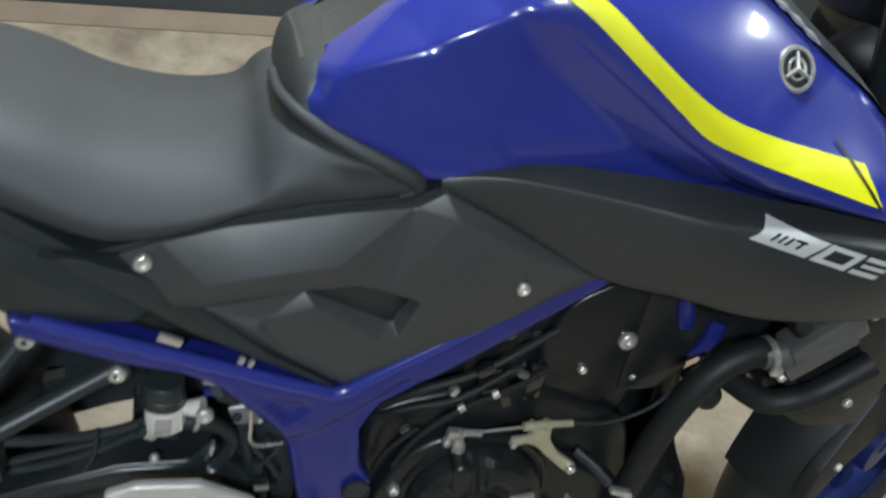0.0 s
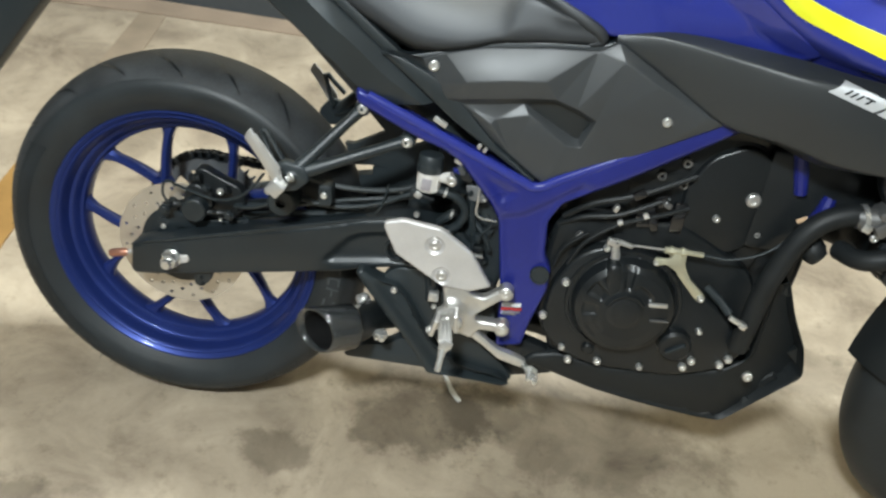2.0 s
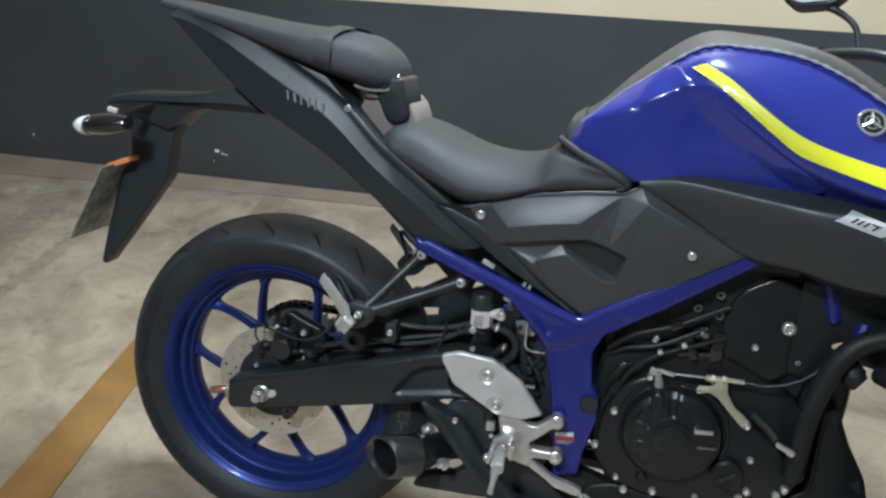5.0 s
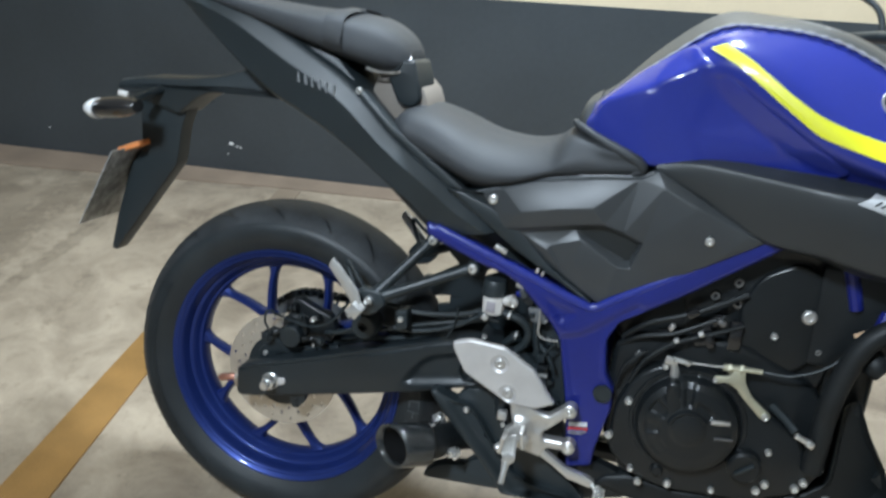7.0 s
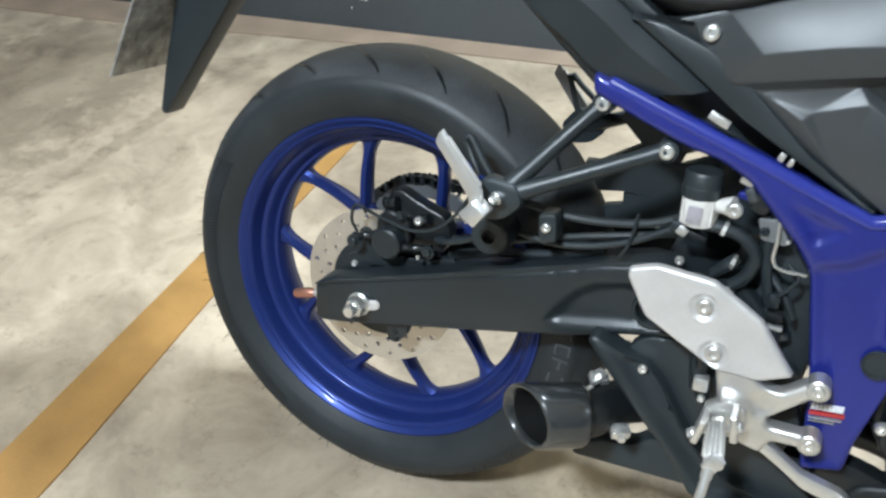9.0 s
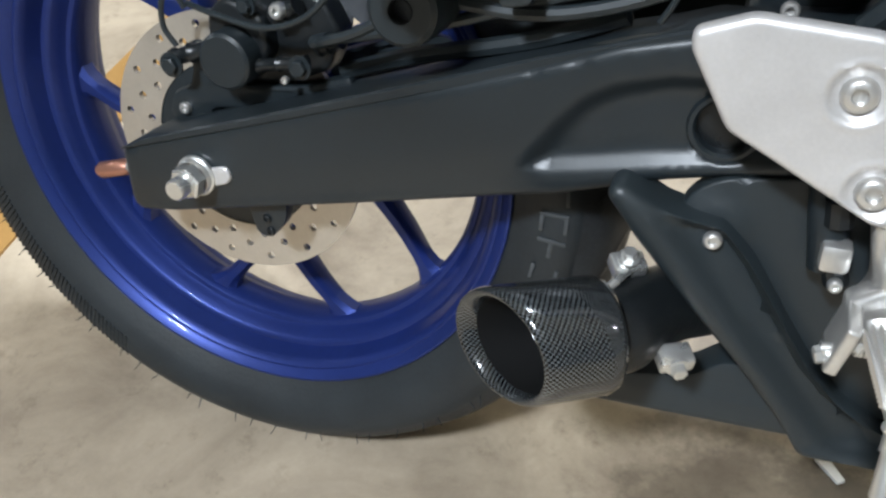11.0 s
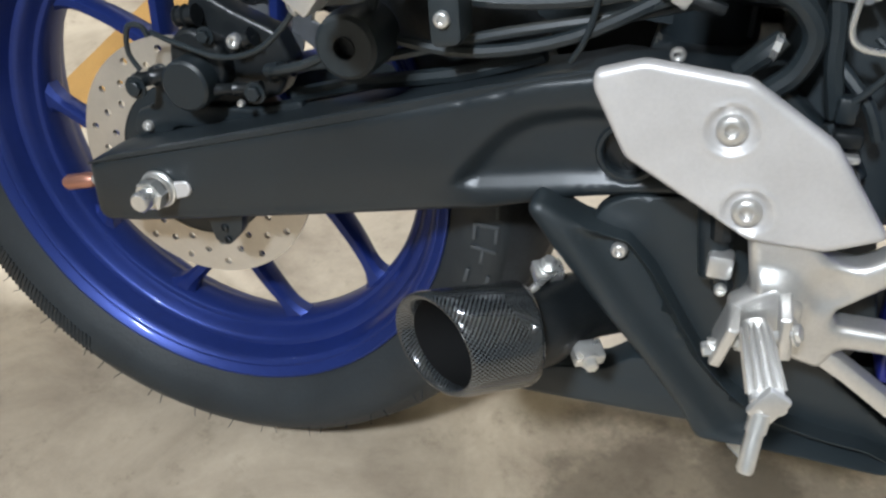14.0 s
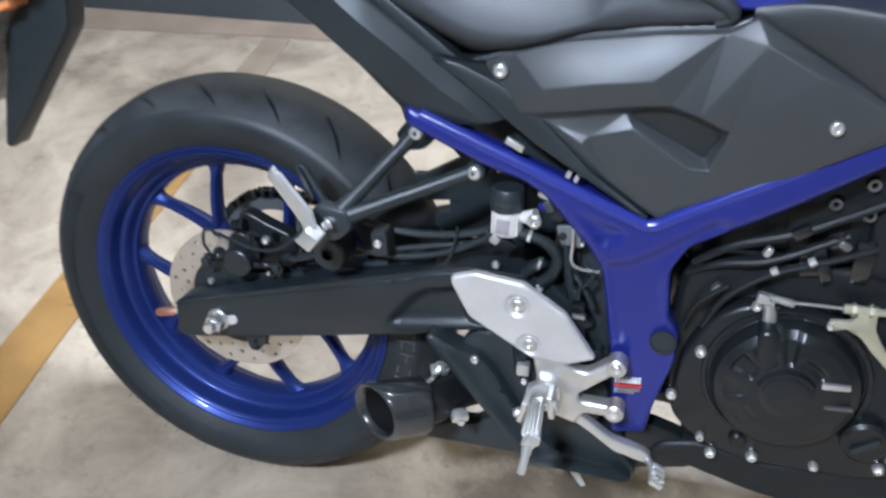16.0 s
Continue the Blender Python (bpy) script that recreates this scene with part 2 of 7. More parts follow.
def bridge_rings(bm, rings, close_ring=True, cap=True, close_loop=False):
    vs = [[bm.verts.new(p) for p in r] for r in rings]
    n = len(vs[0])
    pairs = list(zip(vs[:-1], vs[1:]))
    if close_loop:
        pairs.append((vs[-1], vs[0]))
    for a, b in pairs:
        for i in range(n if close_ring else n - 1):
            j = (i + 1) % n
            bm.faces.new((a[i], a[j], b[j], b[i]))
    if cap and close_ring and not close_loop:
        bm.faces.new(vs[0])
        bm.faces.new(vs[-1])
    return vs


def spline(pts, n):
    """Points along a smooth open curve through pts, n steps to each span."""
    p = [np.array(q, float) for q in pts]
    p = [2 * p[0] - p[1]] + p + [2 * p[-1] - p[-2]]
    out = []
    for k in range(1, len(p) - 2):
        a, b, c, d = p[k - 1:k + 3]
        for i in range(n):
            t = i / n
            out.append(0.5 * (2 * b + (c - a) * t + (2 * a - 5 * b + 4 * c - d) * t * t + (3 * b - a - 3 * c + d) * t ** 3))
    return out + [p[-2]]


def tube(bm, pts, r, seg=10, n=5, straight=False):
    """A round bar along pts; r may be a list along the points."""
    path = [np.array(q, float) for q in pts] if straight else spline(pts, n)
    rs = r if isinstance(r, (list, tuple)) else [r]
    rad = np.interp(np.linspace(0, 1, len(path)), np.linspace(0, 1, len(rs)), rs)
    rings, up = [], None
    for i, q in enumerate(path):
        d = path[min(i + 1, len(path) - 1)] - path[max(i - 1, 0)]
        d = d / (np.linalg.norm(d) + 1e-9)
        if up is None:
            up = np.cross(d, [0.0, 0.0, 1.0] if abs(d[2]) < 0.9 else [1.0, 0.0, 0.0])
        up = up - d * (up @ d)
        up = up / (np.linalg.norm(up) + 1e-9)
        side = np.cross(d, up)
        rings.append([tuple(q + rad[i] * (math.cos(a) * up + math.sin(a) * side)) for a in np.linspace(0, 2 * math.pi, seg, endpoint=False)])
    bridge_rings(bm, rings)
    return bm


def rounded(pts, r, n=4):
    """A closed outline with each corner rounded by about r."""
    out, m = [], len(pts)
    for i in range(m):
        a, b, c = (np.array(pts[(i + k) % m], float) for k in (-1, 0, 1))
        la, lc = np.linalg.norm(a - b), np.linalg.norm(c - b)
        k = min(r, la * 0.45, lc * 0.45)
        p, q = b + (a - b) / la * k, b + (c - b) / lc * k
        for t in np.linspace(0, 1, n):
            out.append(tuple((1 - t) ** 2 * p + 2 * t * (1 - t) * b + t * t * q))
    return out


def slab(bm, outline, y0, y1, bevel=0.003, seg=2, slope=(0, 0), corner=0.0, mid=(0, 0)):
    """An outline in x and z made solid from y0 (outer face) to y1. slope tilts the outer face along x and z about mid."""
    pts = rounded(outline, corner) if corner else list(outline)
    area = sum(a[0] * b[1] - b[0] * a[1] for a, b in zip(pts, pts[1:] + pts[:1]))
    if area < 0:
        pts = pts[::-1]
    tilt = lambda x, z: slope[0] * (x - mid[0]) + slope[1] * (z - mid[1])
    sgn = 1 if y1 > y0 else -1
    n = len(pts)
    normals = []
    for i in range(n):
        a, b, c = (np.array(pts[(i + k) % n]) for k in (-1, 0, 1))
        d1, d2 = b - a, c - b
        d1, d2 = d1 / (np.linalg.norm(d1) + 1e-9), d2 / (np.linalg.norm(d2) + 1e-9)
        nn = np.array([-(d1[1] + d2[1]), d1[0] + d2[0]])
        normals.append(nn / max(0.7, np.linalg.norm(nn)))
    rings = [[(p[0], y1, p[1]) for p in pts]]
    for a in np.linspace(0, math.pi / 2, seg + 1) if bevel else (math.pi / 2,):
        inn, down = bevel * (1 - math.cos(a)), bevel * (1 - math.sin(a))
        rings.append([(p[0] + q[0] * inn, y0 + sgn * down + tilt(p[0] + q[0] * inn, p[1] + q[1] * inn), p[1] + q[1] * inn) for p, q in zip(pts, normals)])
    vs = bridge_rings(bm, rings, cap=False)
    for tri in tessellate_polygon([[Vector((p[0], p[1], 0)) for p in pts]]):
        bm.faces.new([vs[0][k] for k in tri])
        bm.faces.new([vs[-1][k] for k in tri])
    return bm


def lathe(bm, profile, centre, seg=48, closed=False, axis="y", arc=(0, 360)):
    """profile: (radius, along the axis) turned about an axis through centre."""
    cx, cy, cz = centre
    rings = []
    full = arc[1] - arc[0] >= 360
    for a in np.linspace(radians(arc[0]), radians(arc[1]), seg, endpoint=not full):
        c, s = math.cos(a), math.sin(a)
        if axis == "y":
            rings.append([(cx + r * c, cy + h, cz + r * s) for r, h in profile])
        elif axis == "x":
            rings.append([(cx + h, cy + r * c, cz + r * s) for r, h in profile])
        else:
            rings.append([(cx + r * c, cy + r * s, cz + h) for r, h in profile])
    bridge_rings(bm, rings, close_ring=closed, cap=False, close_loop=full)
    bmesh.ops.remove_doubles(bm, verts=bm.verts, dist=1e-6)
    return bm


def block(bm, centre, size, turn=(0, 0, 0), bevel=0.002):
    """A bevelled box."""
    m = pose(*centre, *turn) @ Matrix.Diagonal((*size, 1))
    made = bmesh.ops.create_cube(bm, size=1.0, matrix=m)["verts"]
    if bevel:
        edges = list({e for v in made for e in v.link_edges})
        bmesh.ops.bevel(bm, geom=edges, offset=min(bevel, min(size) * 0.4), segments=2, affect="EDGES", profile=0.5)
    return bm


def bolt_mesh(r, h, hexed=False):
    """A screw head that points along -y: a flanged dome with a hexagon socket, or a hexagon head on a washer."""
    bm = bmesh.new()
    if hexed:
        lathe(bm, [(0.0001, 0), (r * 1.45, 0), (r * 1.45, -h * 0.3), (r * 0.9, -h * 0.3)], (0, 0, 0), 18)
        ring = [[(r * k * math.cos(a), y, r * k * math.sin(a)) for a in np.linspace(0, 2 * math.pi, 6, endpoint=False)] for k, y in ((1, -h * 0.3), (1, -h * 0.9), (0.85, -h), (0.01, -h))]
        bridge_rings(bm, ring)
    else:
        lathe(bm, [(r, 0.001), (r, -h * 0.45), (r * 0.9, -h * 0.8), (r * 0.72, -h), (r * 0.46, -h)], (0, 0, 0), 16)
        hexr = [[(r * k * math.cos(a), y, r * k * math.sin(a)) for a in np.linspace(0, 2 * math.pi, 16, endpoint=False)] for k, y in ((0.46, -h), (0.42, -h * 0.35), (0.01, -h * 0.35))]
        bridge_rings(bm, hexr, cap=False)
    return bm


BOLT_DATA = {}


def bolt(parent, place, r=0.006, h=0.006, mat=None, hexed=False, direction=(0, -1, 0), name="bolt"):
    """A screw head at place; alike heads share one mesh."""
    mat = mat or STEEL
    key = (round(r, 4), round(h, 4), mat.name, hexed)
    if key not in BOLT_DATA:
        ob = part(name, bolt_mesh(r, h, hexed), mat, parent)
        BOLT_DATA[key] = ob.data
    else:
        ob = new(name, BOLT_DATA[key])
        ob.parent = parent
    q = Vector((0, -1, 0)).rotation_difference(Vector(direction))
    ob.matrix_basis = Matrix.Translation(place) @ q.to_matrix().to_4x4()
    return ob


def blend_sections(stations, nx, nv):
    """Half sections [(x, [(y, z), ...])] smoothed along x and round the section; gives rows of (x, y, z)."""
    xs = spline([(s[0], 0, 0) for s in stations], nx)
    cols = [spline([(s[0], *s[1][k]) for s in stations], nx) for k in range(len(stations[0][1]))]
    return [spline([c[i] for c in cols], nv) for i in range(len(xs))]


def half_shell(stations, nx=5, nv=4):
    """A closed body, symmetric about y = 0, out of half sections that run from the lower edge to the crest."""
    bm = bmesh.new()
    rings = []
    for row in blend_sections(stations, nx, nv):
        right = [tuple(p) for p in row]
        left = [(p[0], -p[1], p[2]) for p in row[::-1] if abs(p[1]) > 1e-5]
        rings.append(right + left)
    bridge_rings(bm, rings)
    return bm


def edge_distance(p, outline):
    """How far p lies from a closed outline."""
    a = np.array(outline)
    b = np.roll(a, -1, axis=0)
    d = b - a
    t = np.clip(((p - a) * d).sum(1) / ((d * d).sum(1) + 1e-12), 0, 1)
    return float(np.sqrt((((a + d * t[:, None]) - p) ** 2).sum(1)).min())


def inside(p, outline):
    a = np.array(outline)
    b = np.roll(a, -1, axis=0)
    hit = (a[:, 1] > p[1]) != (b[:, 1] > p[1])
    x = a[:, 0] + (p[1] - a[:, 1]) / np.where(np.abs(b[:, 1] - a[:, 1]) < 1e-12, 1e-12, b[:, 1] - a[:, 1]) * (b[:, 0] - a[:, 0])
    return bool((hit & (p[0] < x)).sum() % 2)


def smooth_step(v):
    v = min(1.0, max(0.0, v))
    return v * v * (3 - 2 * v)


def dent(p, outline, deep, soft):
    """The depth at p of a soft-edged pressing with the given outline."""
    if not inside(p, outline):
        return 0.0
    return deep * smooth_step(edge_distance(p, outline) / soft)


def inset(outline, gaps, step):
    """Lines that run inside a closed outline at the given distances, as loose points."""
    a = np.array(outline + outline[:1])
    area = (a[:-1, 0] * a[1:, 1] - a[1:, 0] * a[:-1, 1]).sum()
    pts = []
    for p, q in zip(a[:-1], a[1:]):
        n = max(1, int(np.hypot(*(q - p)) / step))
        nor = np.array((p[1] - q[1], q[0] - p[0])) * math.copysign(1, area) / np.hypot(*(q - p))
        for g in gaps:
            for k in range(n):
                c = p + (q - p) * k / n + nor * g
                if g == 0 or edge_distance(c, outline) > g * 0.95:
                    pts.append(tuple(c))
    return pts


def relief(outline, y0, y1, edge, shape, step=0.005, corner=0.006, folds=()):
    """A solid with a rounded edge whose outer face is shaped by shape(x, z), from y0 back to y1; folds are points along its creases."""
    pts = rounded(outline, corner)
    area = sum(a[0] * b[1] - b[0] * a[1] for a, b in zip(pts, pts[1:] + pts[:1]))
    pts = pts if area > 0 else pts[::-1]
    fine = []
    for a, b in zip(pts, pts[1:] + pts[:1]):
        n = max(1, int(np.hypot(b[0] - a[0], b[1] - a[1]) / (step * 1.6)))
        fine += [(a[0] + (b[0] - a[0]) * k / n, a[1] + (b[1] - a[1]) * k / n) for k in range(n)]
    n = len(fine)
    arr = np.array(fine)
    tan = np.roll(arr, -1, axis=0) - np.roll(arr, 1, axis=0)
    nor = np.stack([-tan[:, 1], tan[:, 0]], 1) / (np.linalg.norm(tan, axis=1)[:, None] + 1e-12)
    plane = [tuple(p) for p in fine]
    for k in (0.12, 0.35, 0.65, 1.0):
        for p, q in zip(arr, nor):
            c = p + q * edge * k
            if inside(c, fine) and edge_distance(c, fine) > edge * k * 0.93:
                plane.append(tuple(c))
    near = np.array(folds) if len(folds) else np.array([(9.0, 9.0)])
    plane += [c for c in folds if inside(np.array(c), fine) and edge_distance(np.array(c), fine) > edge * 1.1]
    lo, hi = arr.min(0), arr.max(0)
    for i, x in enumerate(np.arange(lo[0], hi[0], step)):
        for z in np.arange(lo[1] + (step / 2 if i % 2 else 0), hi[1], step):
            c = np.array((x, z))
            if inside(c, fine) and edge_distance(c, fine) > edge * 1.0 + step * 0.5 and ((near - c) ** 2).sum(1).min() > (step * 0.7) ** 2:
                plane.append((x, z))
    vs, es, fs, ov, oe, of = delaunay_2d_cdt([Vector(p) for p in plane], [(i, (i + 1) % n) for i in range(n)], [], 1, 1e-6)
    bm = bmesh.new()
    out = []
    for v in vs:
        p = np.array((v[0], v[1]))
        d = min(1.0, edge_distance(p, fine) / edge)
        fall = edge * (1 - math.sqrt(max(0.0, 1 - (1 - d) ** 2)))
        s = 1 if y1 > y0 else -1
        out.append(bm.verts.new((v[0], y0 + s * (fall + shape(p) * d), v[1])))
    for f in fs:
        bm.faces.new([out[k] for k in f])
    back = {}
    for e in [e for e in bm.edges if len(e.link_faces) == 1]:
        a, b = e.verts
        for v in (a, b):
            if v not in back:
                back[v] = bm.verts.new((v.co.x, y1, v.co.z))
        bm.faces.new((a, b, back[b], back[a]))
    return bm


def facets(points, ridges, rim, y1, soften=0.0025):
    """A moulded panel out of flat facets: named corners (x, y, z), ridges between them, a closed rim, edges softened."""
    names = list(points)
    at = {k: i for i, k in enumerate(names)}
    chains = [(at[a], at[b]) for r in ridges for a, b in zip(r, r[1:])] + [(at[a], at[b]) for a, b in zip(rim, rim[1:] + rim[:1])]
    vs, es, fs, ov, oe, of = delaunay_2d_cdt([Vector((points[k][0], points[k][2])) for k in names], chains, [], 1, 1e-7)
    bm = bmesh.new()
    out = [bm.verts.new((v[0], points[names[o[0]]][1] if o else -0.13, v[1])) for v, o in zip(vs, ov)]
    for f in fs:
        bm.faces.new([out[k] for k in f])
    back = {}
    for e in [e for e in bm.edges if len(e.link_faces) == 1]:
        a, b = e.verts
        for v in (a, b):
            if v not in back:
                back[v] = bm.verts.new((v.co.x, y1, v.co.z))
        bm.faces.new((a, b, back[b], back[a]))
    bmesh.ops.recalc_face_normals(bm, faces=bm.faces)
    flat = [e for e in bm.edges if len(e.link_faces) == 2 and e.calc_face_angle(0) < 0.03]
    bmesh.ops.dissolve_edges(bm, edges=flat, use_verts=False)
    sharp = [e for e in bm.edges if len(e.link_faces) == 2 and e.calc_face_angle(0) > 0.1]
    bmesh.ops.bevel(bm, geom=sharp, offset=soften, segments=3, affect="EDGES", profile=0.5, clamp_overlap=True)
    bmesh.ops.triangulate(bm, faces=bm.faces)
    return bm

# ---------------------------------------------------------------- the garage bay
# the long wall is not quite square to the bay
WALL_TURN = pose(-0.3, 1.481, 0, 0, 0, 1.55) @ pose(0.3, -1.487, 0)


def setting(name, bm, mat, label):
    return tagged(part(name, bm, mat, None), label=label, category=name.split("_")[0], kind="structure")


floor = setting("floor", block(bmesh.new(), (0.5, -1.65, -0.1), (12, 6.9, 0.2), bevel=0), CONCRETE, "stained beige concrete garage floor with worn dirty patches and painted shadow")
bm = bmesh.new()
block(bm, (0.5, 1.487 + 0.1, 0.355), (12.4, 0.2, 0.71), bevel=0)
wall_north = setting("wall_north", bm, WALL_DARK, "garage wall painted glossy dark grey below and cream above")
upper = part("upper_wall", block(bmesh.new(), (0.5, 1.4895 + 0.1, 0.71 + 0.985), (12.4, 0.2, 1.97), bevel=0), WALL_CREAM, wall_north, "cream painted upper wall")
for cx, cz, w, h in ((-0.937, 0.113, 0.02, 0.012), (-0.915, 0.103, 0.008, 0.006), (-0.9, 0.1, 0.01, 0.005), (-1.731, 0.101, 0.009, 0.007), (-0.955, 0.07, 0.004, 0.004)):
    bm = bmesh.new()
    slab(bm, [(cx - w / 2, cz - h / 2), (cx + w * 0.4, cz - h * 0.6), (cx + w / 2, cz + h * 0.2), (cx, cz + h / 2), (cx - w * 0.45, cz + h * 0.3)], 1.4855, 1.49, 0)
    part("paint_chip", bm, CHIP, wall_north, "white chip in the wall paint")
wall_north.matrix_world = WALL_TURN
# unseen walls and ceiling close the room; pale grey cools their bounced light
setting("wall_south", block(bmesh.new(), (0.5, -5.1, 1.34), (12, 0.2, 2.68), bevel=0), WALL_GREY, "unseen pale grey wall that closes the bay")
setting("wall_west", block(bmesh.new(), (-5.5, -1.65, 1.34), (0.2, 6.9, 2.68), bevel=0), WALL_GREY, "unseen pale grey end wall")
setting("wall_east", block(bmesh.new(), (6.5, -1.65, 1.34), (0.2, 6.9, 2.68), bevel=0), WALL_GREY, "unseen pale grey end wall")
setting("ceiling", block(bmesh.new(), (0.5, -1.65, 2.78), (12, 7.1, 0.2), bevel=0), CEILING, "unseen plain ceiling that closes the room")


def painted_strip(name, corners, mat, label):
    bm = bmesh.new()
    low = [bm.verts.new((x, y, 0.0)) for x, y in corners]
    top = [bm.verts.new((x, y, 0.004)) for x, y in corners]
    bm.faces.new(top)
    for i in range(len(low)):
        j = (i + 1) % len(low)
        bm.faces.new((low[i], low[j], top[j], top[i]))
    return tagged(part(name, bm, mat, floor), label=label)


painted_strip("parking_line", [(-0.443, -2.4), (-0.34, -2.4), (-0.468, -0.3), (-0.522, 0.2), (-0.566, 0.92), (-0.676, 0.92)], LINE_PAINT, "worn ochre yellow parking bay line")
# the line's far end gets a duller, browner paint
painted_strip("parking_line_end", [(-0.672, 0.923), (-0.57, 0.923), (-0.612, 1.355), (-0.698, 1.355)], BROWN_PAINT, "duller brown far end of the bay line")
painted_strip("chalk_scuff", [(0.475, 0.045), (0.482, 0.048), (0.5, 0.01), (0.522, -0.02), (0.516, -0.024), (0.497, -0.004)], CHIP, "short white scuff on the concrete")
painted_strip("edge_band", [(-5.3, 1.155), (-1.8, 1.262), (-0.7, 1.364), (0.0, 1.395), (6.3, 1.55), (6.3, 1.655), (-5.3, 1.341)], EDGE_PAINT, "dull tan painted band along the foot of the wall")


def ceiling_light(x, y, long, wide):
    root = tagged(new("ceiling_light"), "unseen white ceiling light fitting, switched on", "lamp", "ceiling lights")
    root.location = (x, y, 2.68)
    part("housing", block(bmesh.new(), (0, 0, -0.03), (long + 0.08, max(0.09, wide + 0.04), 0.06), bevel=0.004), WHITE, root)
    return root


# one unseen fitting for each lamp, the added fill included
for lx, ly, lz, watts, long, wide in LAMPS:
    ceiling_light(lx, ly, long, wide)

# ---------------------------------------------------------------- the motorcycle
# modelled upright (x ahead from the rear axle, y to its left, z up), then leant on to its stand
LEAN_ANGLE, AXLE = 13.17, 0.311
bike = tagged(new("motorcycle"), "blue and black naked motorcycle with yellow tank stripe, leaning over", "motorcycle")
bike.matrix_world = pose(0, 0, 0.3053, -LEAN_ANGLE, 0, 0) @ pose(0, 0, -AXLE)


def group_part(name, label=""):
    ob = new(name)
    ob.parent = bike
    return tagged(ob, label=label)


# rear wheel ------------------------------------------------------
TYRE_PROFILE = [(0.222, -0.05), (0.236, -0.0585), (0.248, -0.067), (0.262, -0.0735), (0.276, -0.0745), (0.285, -0.0715), (0.2885, -0.068), (0.2985, -0.06), (0.3085, -0.043), (0.3155, -0.022), (0.318, 0)]


def tyre(parent, centre, width=1.0, size=1.0, seg=96):
    bm = bmesh.new()
    half = [(r * size, y * width) for r, y in TYRE_PROFILE]
    lathe(bm, half + [(r, -y) for r, y in half[-2::-1]], centre, seg)
    # the tread flattens where it stands on the floor
    to_world = bike.matrix_world.copy()
    back = to_world.inverted()
    for v in bm.verts:
        w = to_world @ v.co
        if w.z < 0.0:
            v.co = back @ Vector((w.x, w.y, 0.0))
    for f in bm.faces:
        m = f.calc_center_median()
        if math.hypot(m.x - centre[0], m.z - centre[2]) > 0.2875 * size:
            f.material_index = 1
    return part("tyre", bm, (RUBBER, TREAD), parent, "black sport tyre with a dusty worn tread")


def wheel_rim(parent, centre, mat):
    bm = bmesh.new()
    outer = [(0.2345, -0.0505), (0.2347, -0.0565), (0.2335, -0.0595), (0.2315, -0.0598), (0.2255, -0.0553), (0.2242, -0.0535), (0.2225, -0.0538), (0.2195, -0.0515), (0.2172, -0.0455), (0.2145, -0.038), (0.2125, -0.033), (0.2085, -0.0325), (0.2055, -0.03), (0.2025, -0.022), (0.1995, -0.0175), (0.1955, -0.0165), (0.193, -0.013), (0.192, 0)]
    inner = [(0.1985, 0.0), (0.1985, -0.012), (0.2085, -0.028), (0.2165, -0.036), (0.2225, -0.047), (0.2345, -0.0505)]
    prof = outer + [(r, -y) for r, y in outer[-2::-1]] + [(r, -y) for r, y in inner[::-1]][1:] + inner[1:-1]
    lathe(bm, prof, centre, 96, closed=True)
    return part("rim", bm, mat, parent, "glossy blue cast alloy rim")


def spoke(bm, centre, a0, r0, a1, r1, w0, w1, deep, bend=0.32):
    """A cast spoke from the hub (angle a0, radius r0) to the barrel (a1, r1), degrees."""
    cx, cy, cz = centre
    rings = []
    for t in np.linspace(0, 1, 14):
        a, r = radians(a0 + (a1 - a0) * max(0.0, (t - bend) / (1 - bend)) ** 0.8), r0 + (r1 - r0) * t
        w = w0 + (w1 - w0) * t + (0.0 if r1 < 0.15 else 0.04 * max(0, (t - 0.66) / 0.34) ** 2.8) + (0.012 * max(0, (0.3 - t) / 0.3) ** 1.5 if r0 < 0.06 else 0.0)
        d = deep * (1 - 0.35 * t) + 0.003 * max(0, (t - 0.8) / 0.2)
        rad, tan = np.array([math.cos(a), math.sin(a)]), np.array([-math.sin(a), math.cos(a)])
        ring = []
        for k, y in ((-0.5, -0.55), (-0.25, -1), (0.25, -1), (0.5, -0.55), (0.5, 0.55), (0.25, 1), (-0.25, 1), (-0.5, 0.55)):
            p = rad * r + tan * w * k
            p = p * (r / np.linalg.norm(p)) if t > 0.5 else p
            ring.append((cx + p[0], cy + y * d, cz + p[1]))
        rings.append(ring)
    bridge_rings(bm, rings)


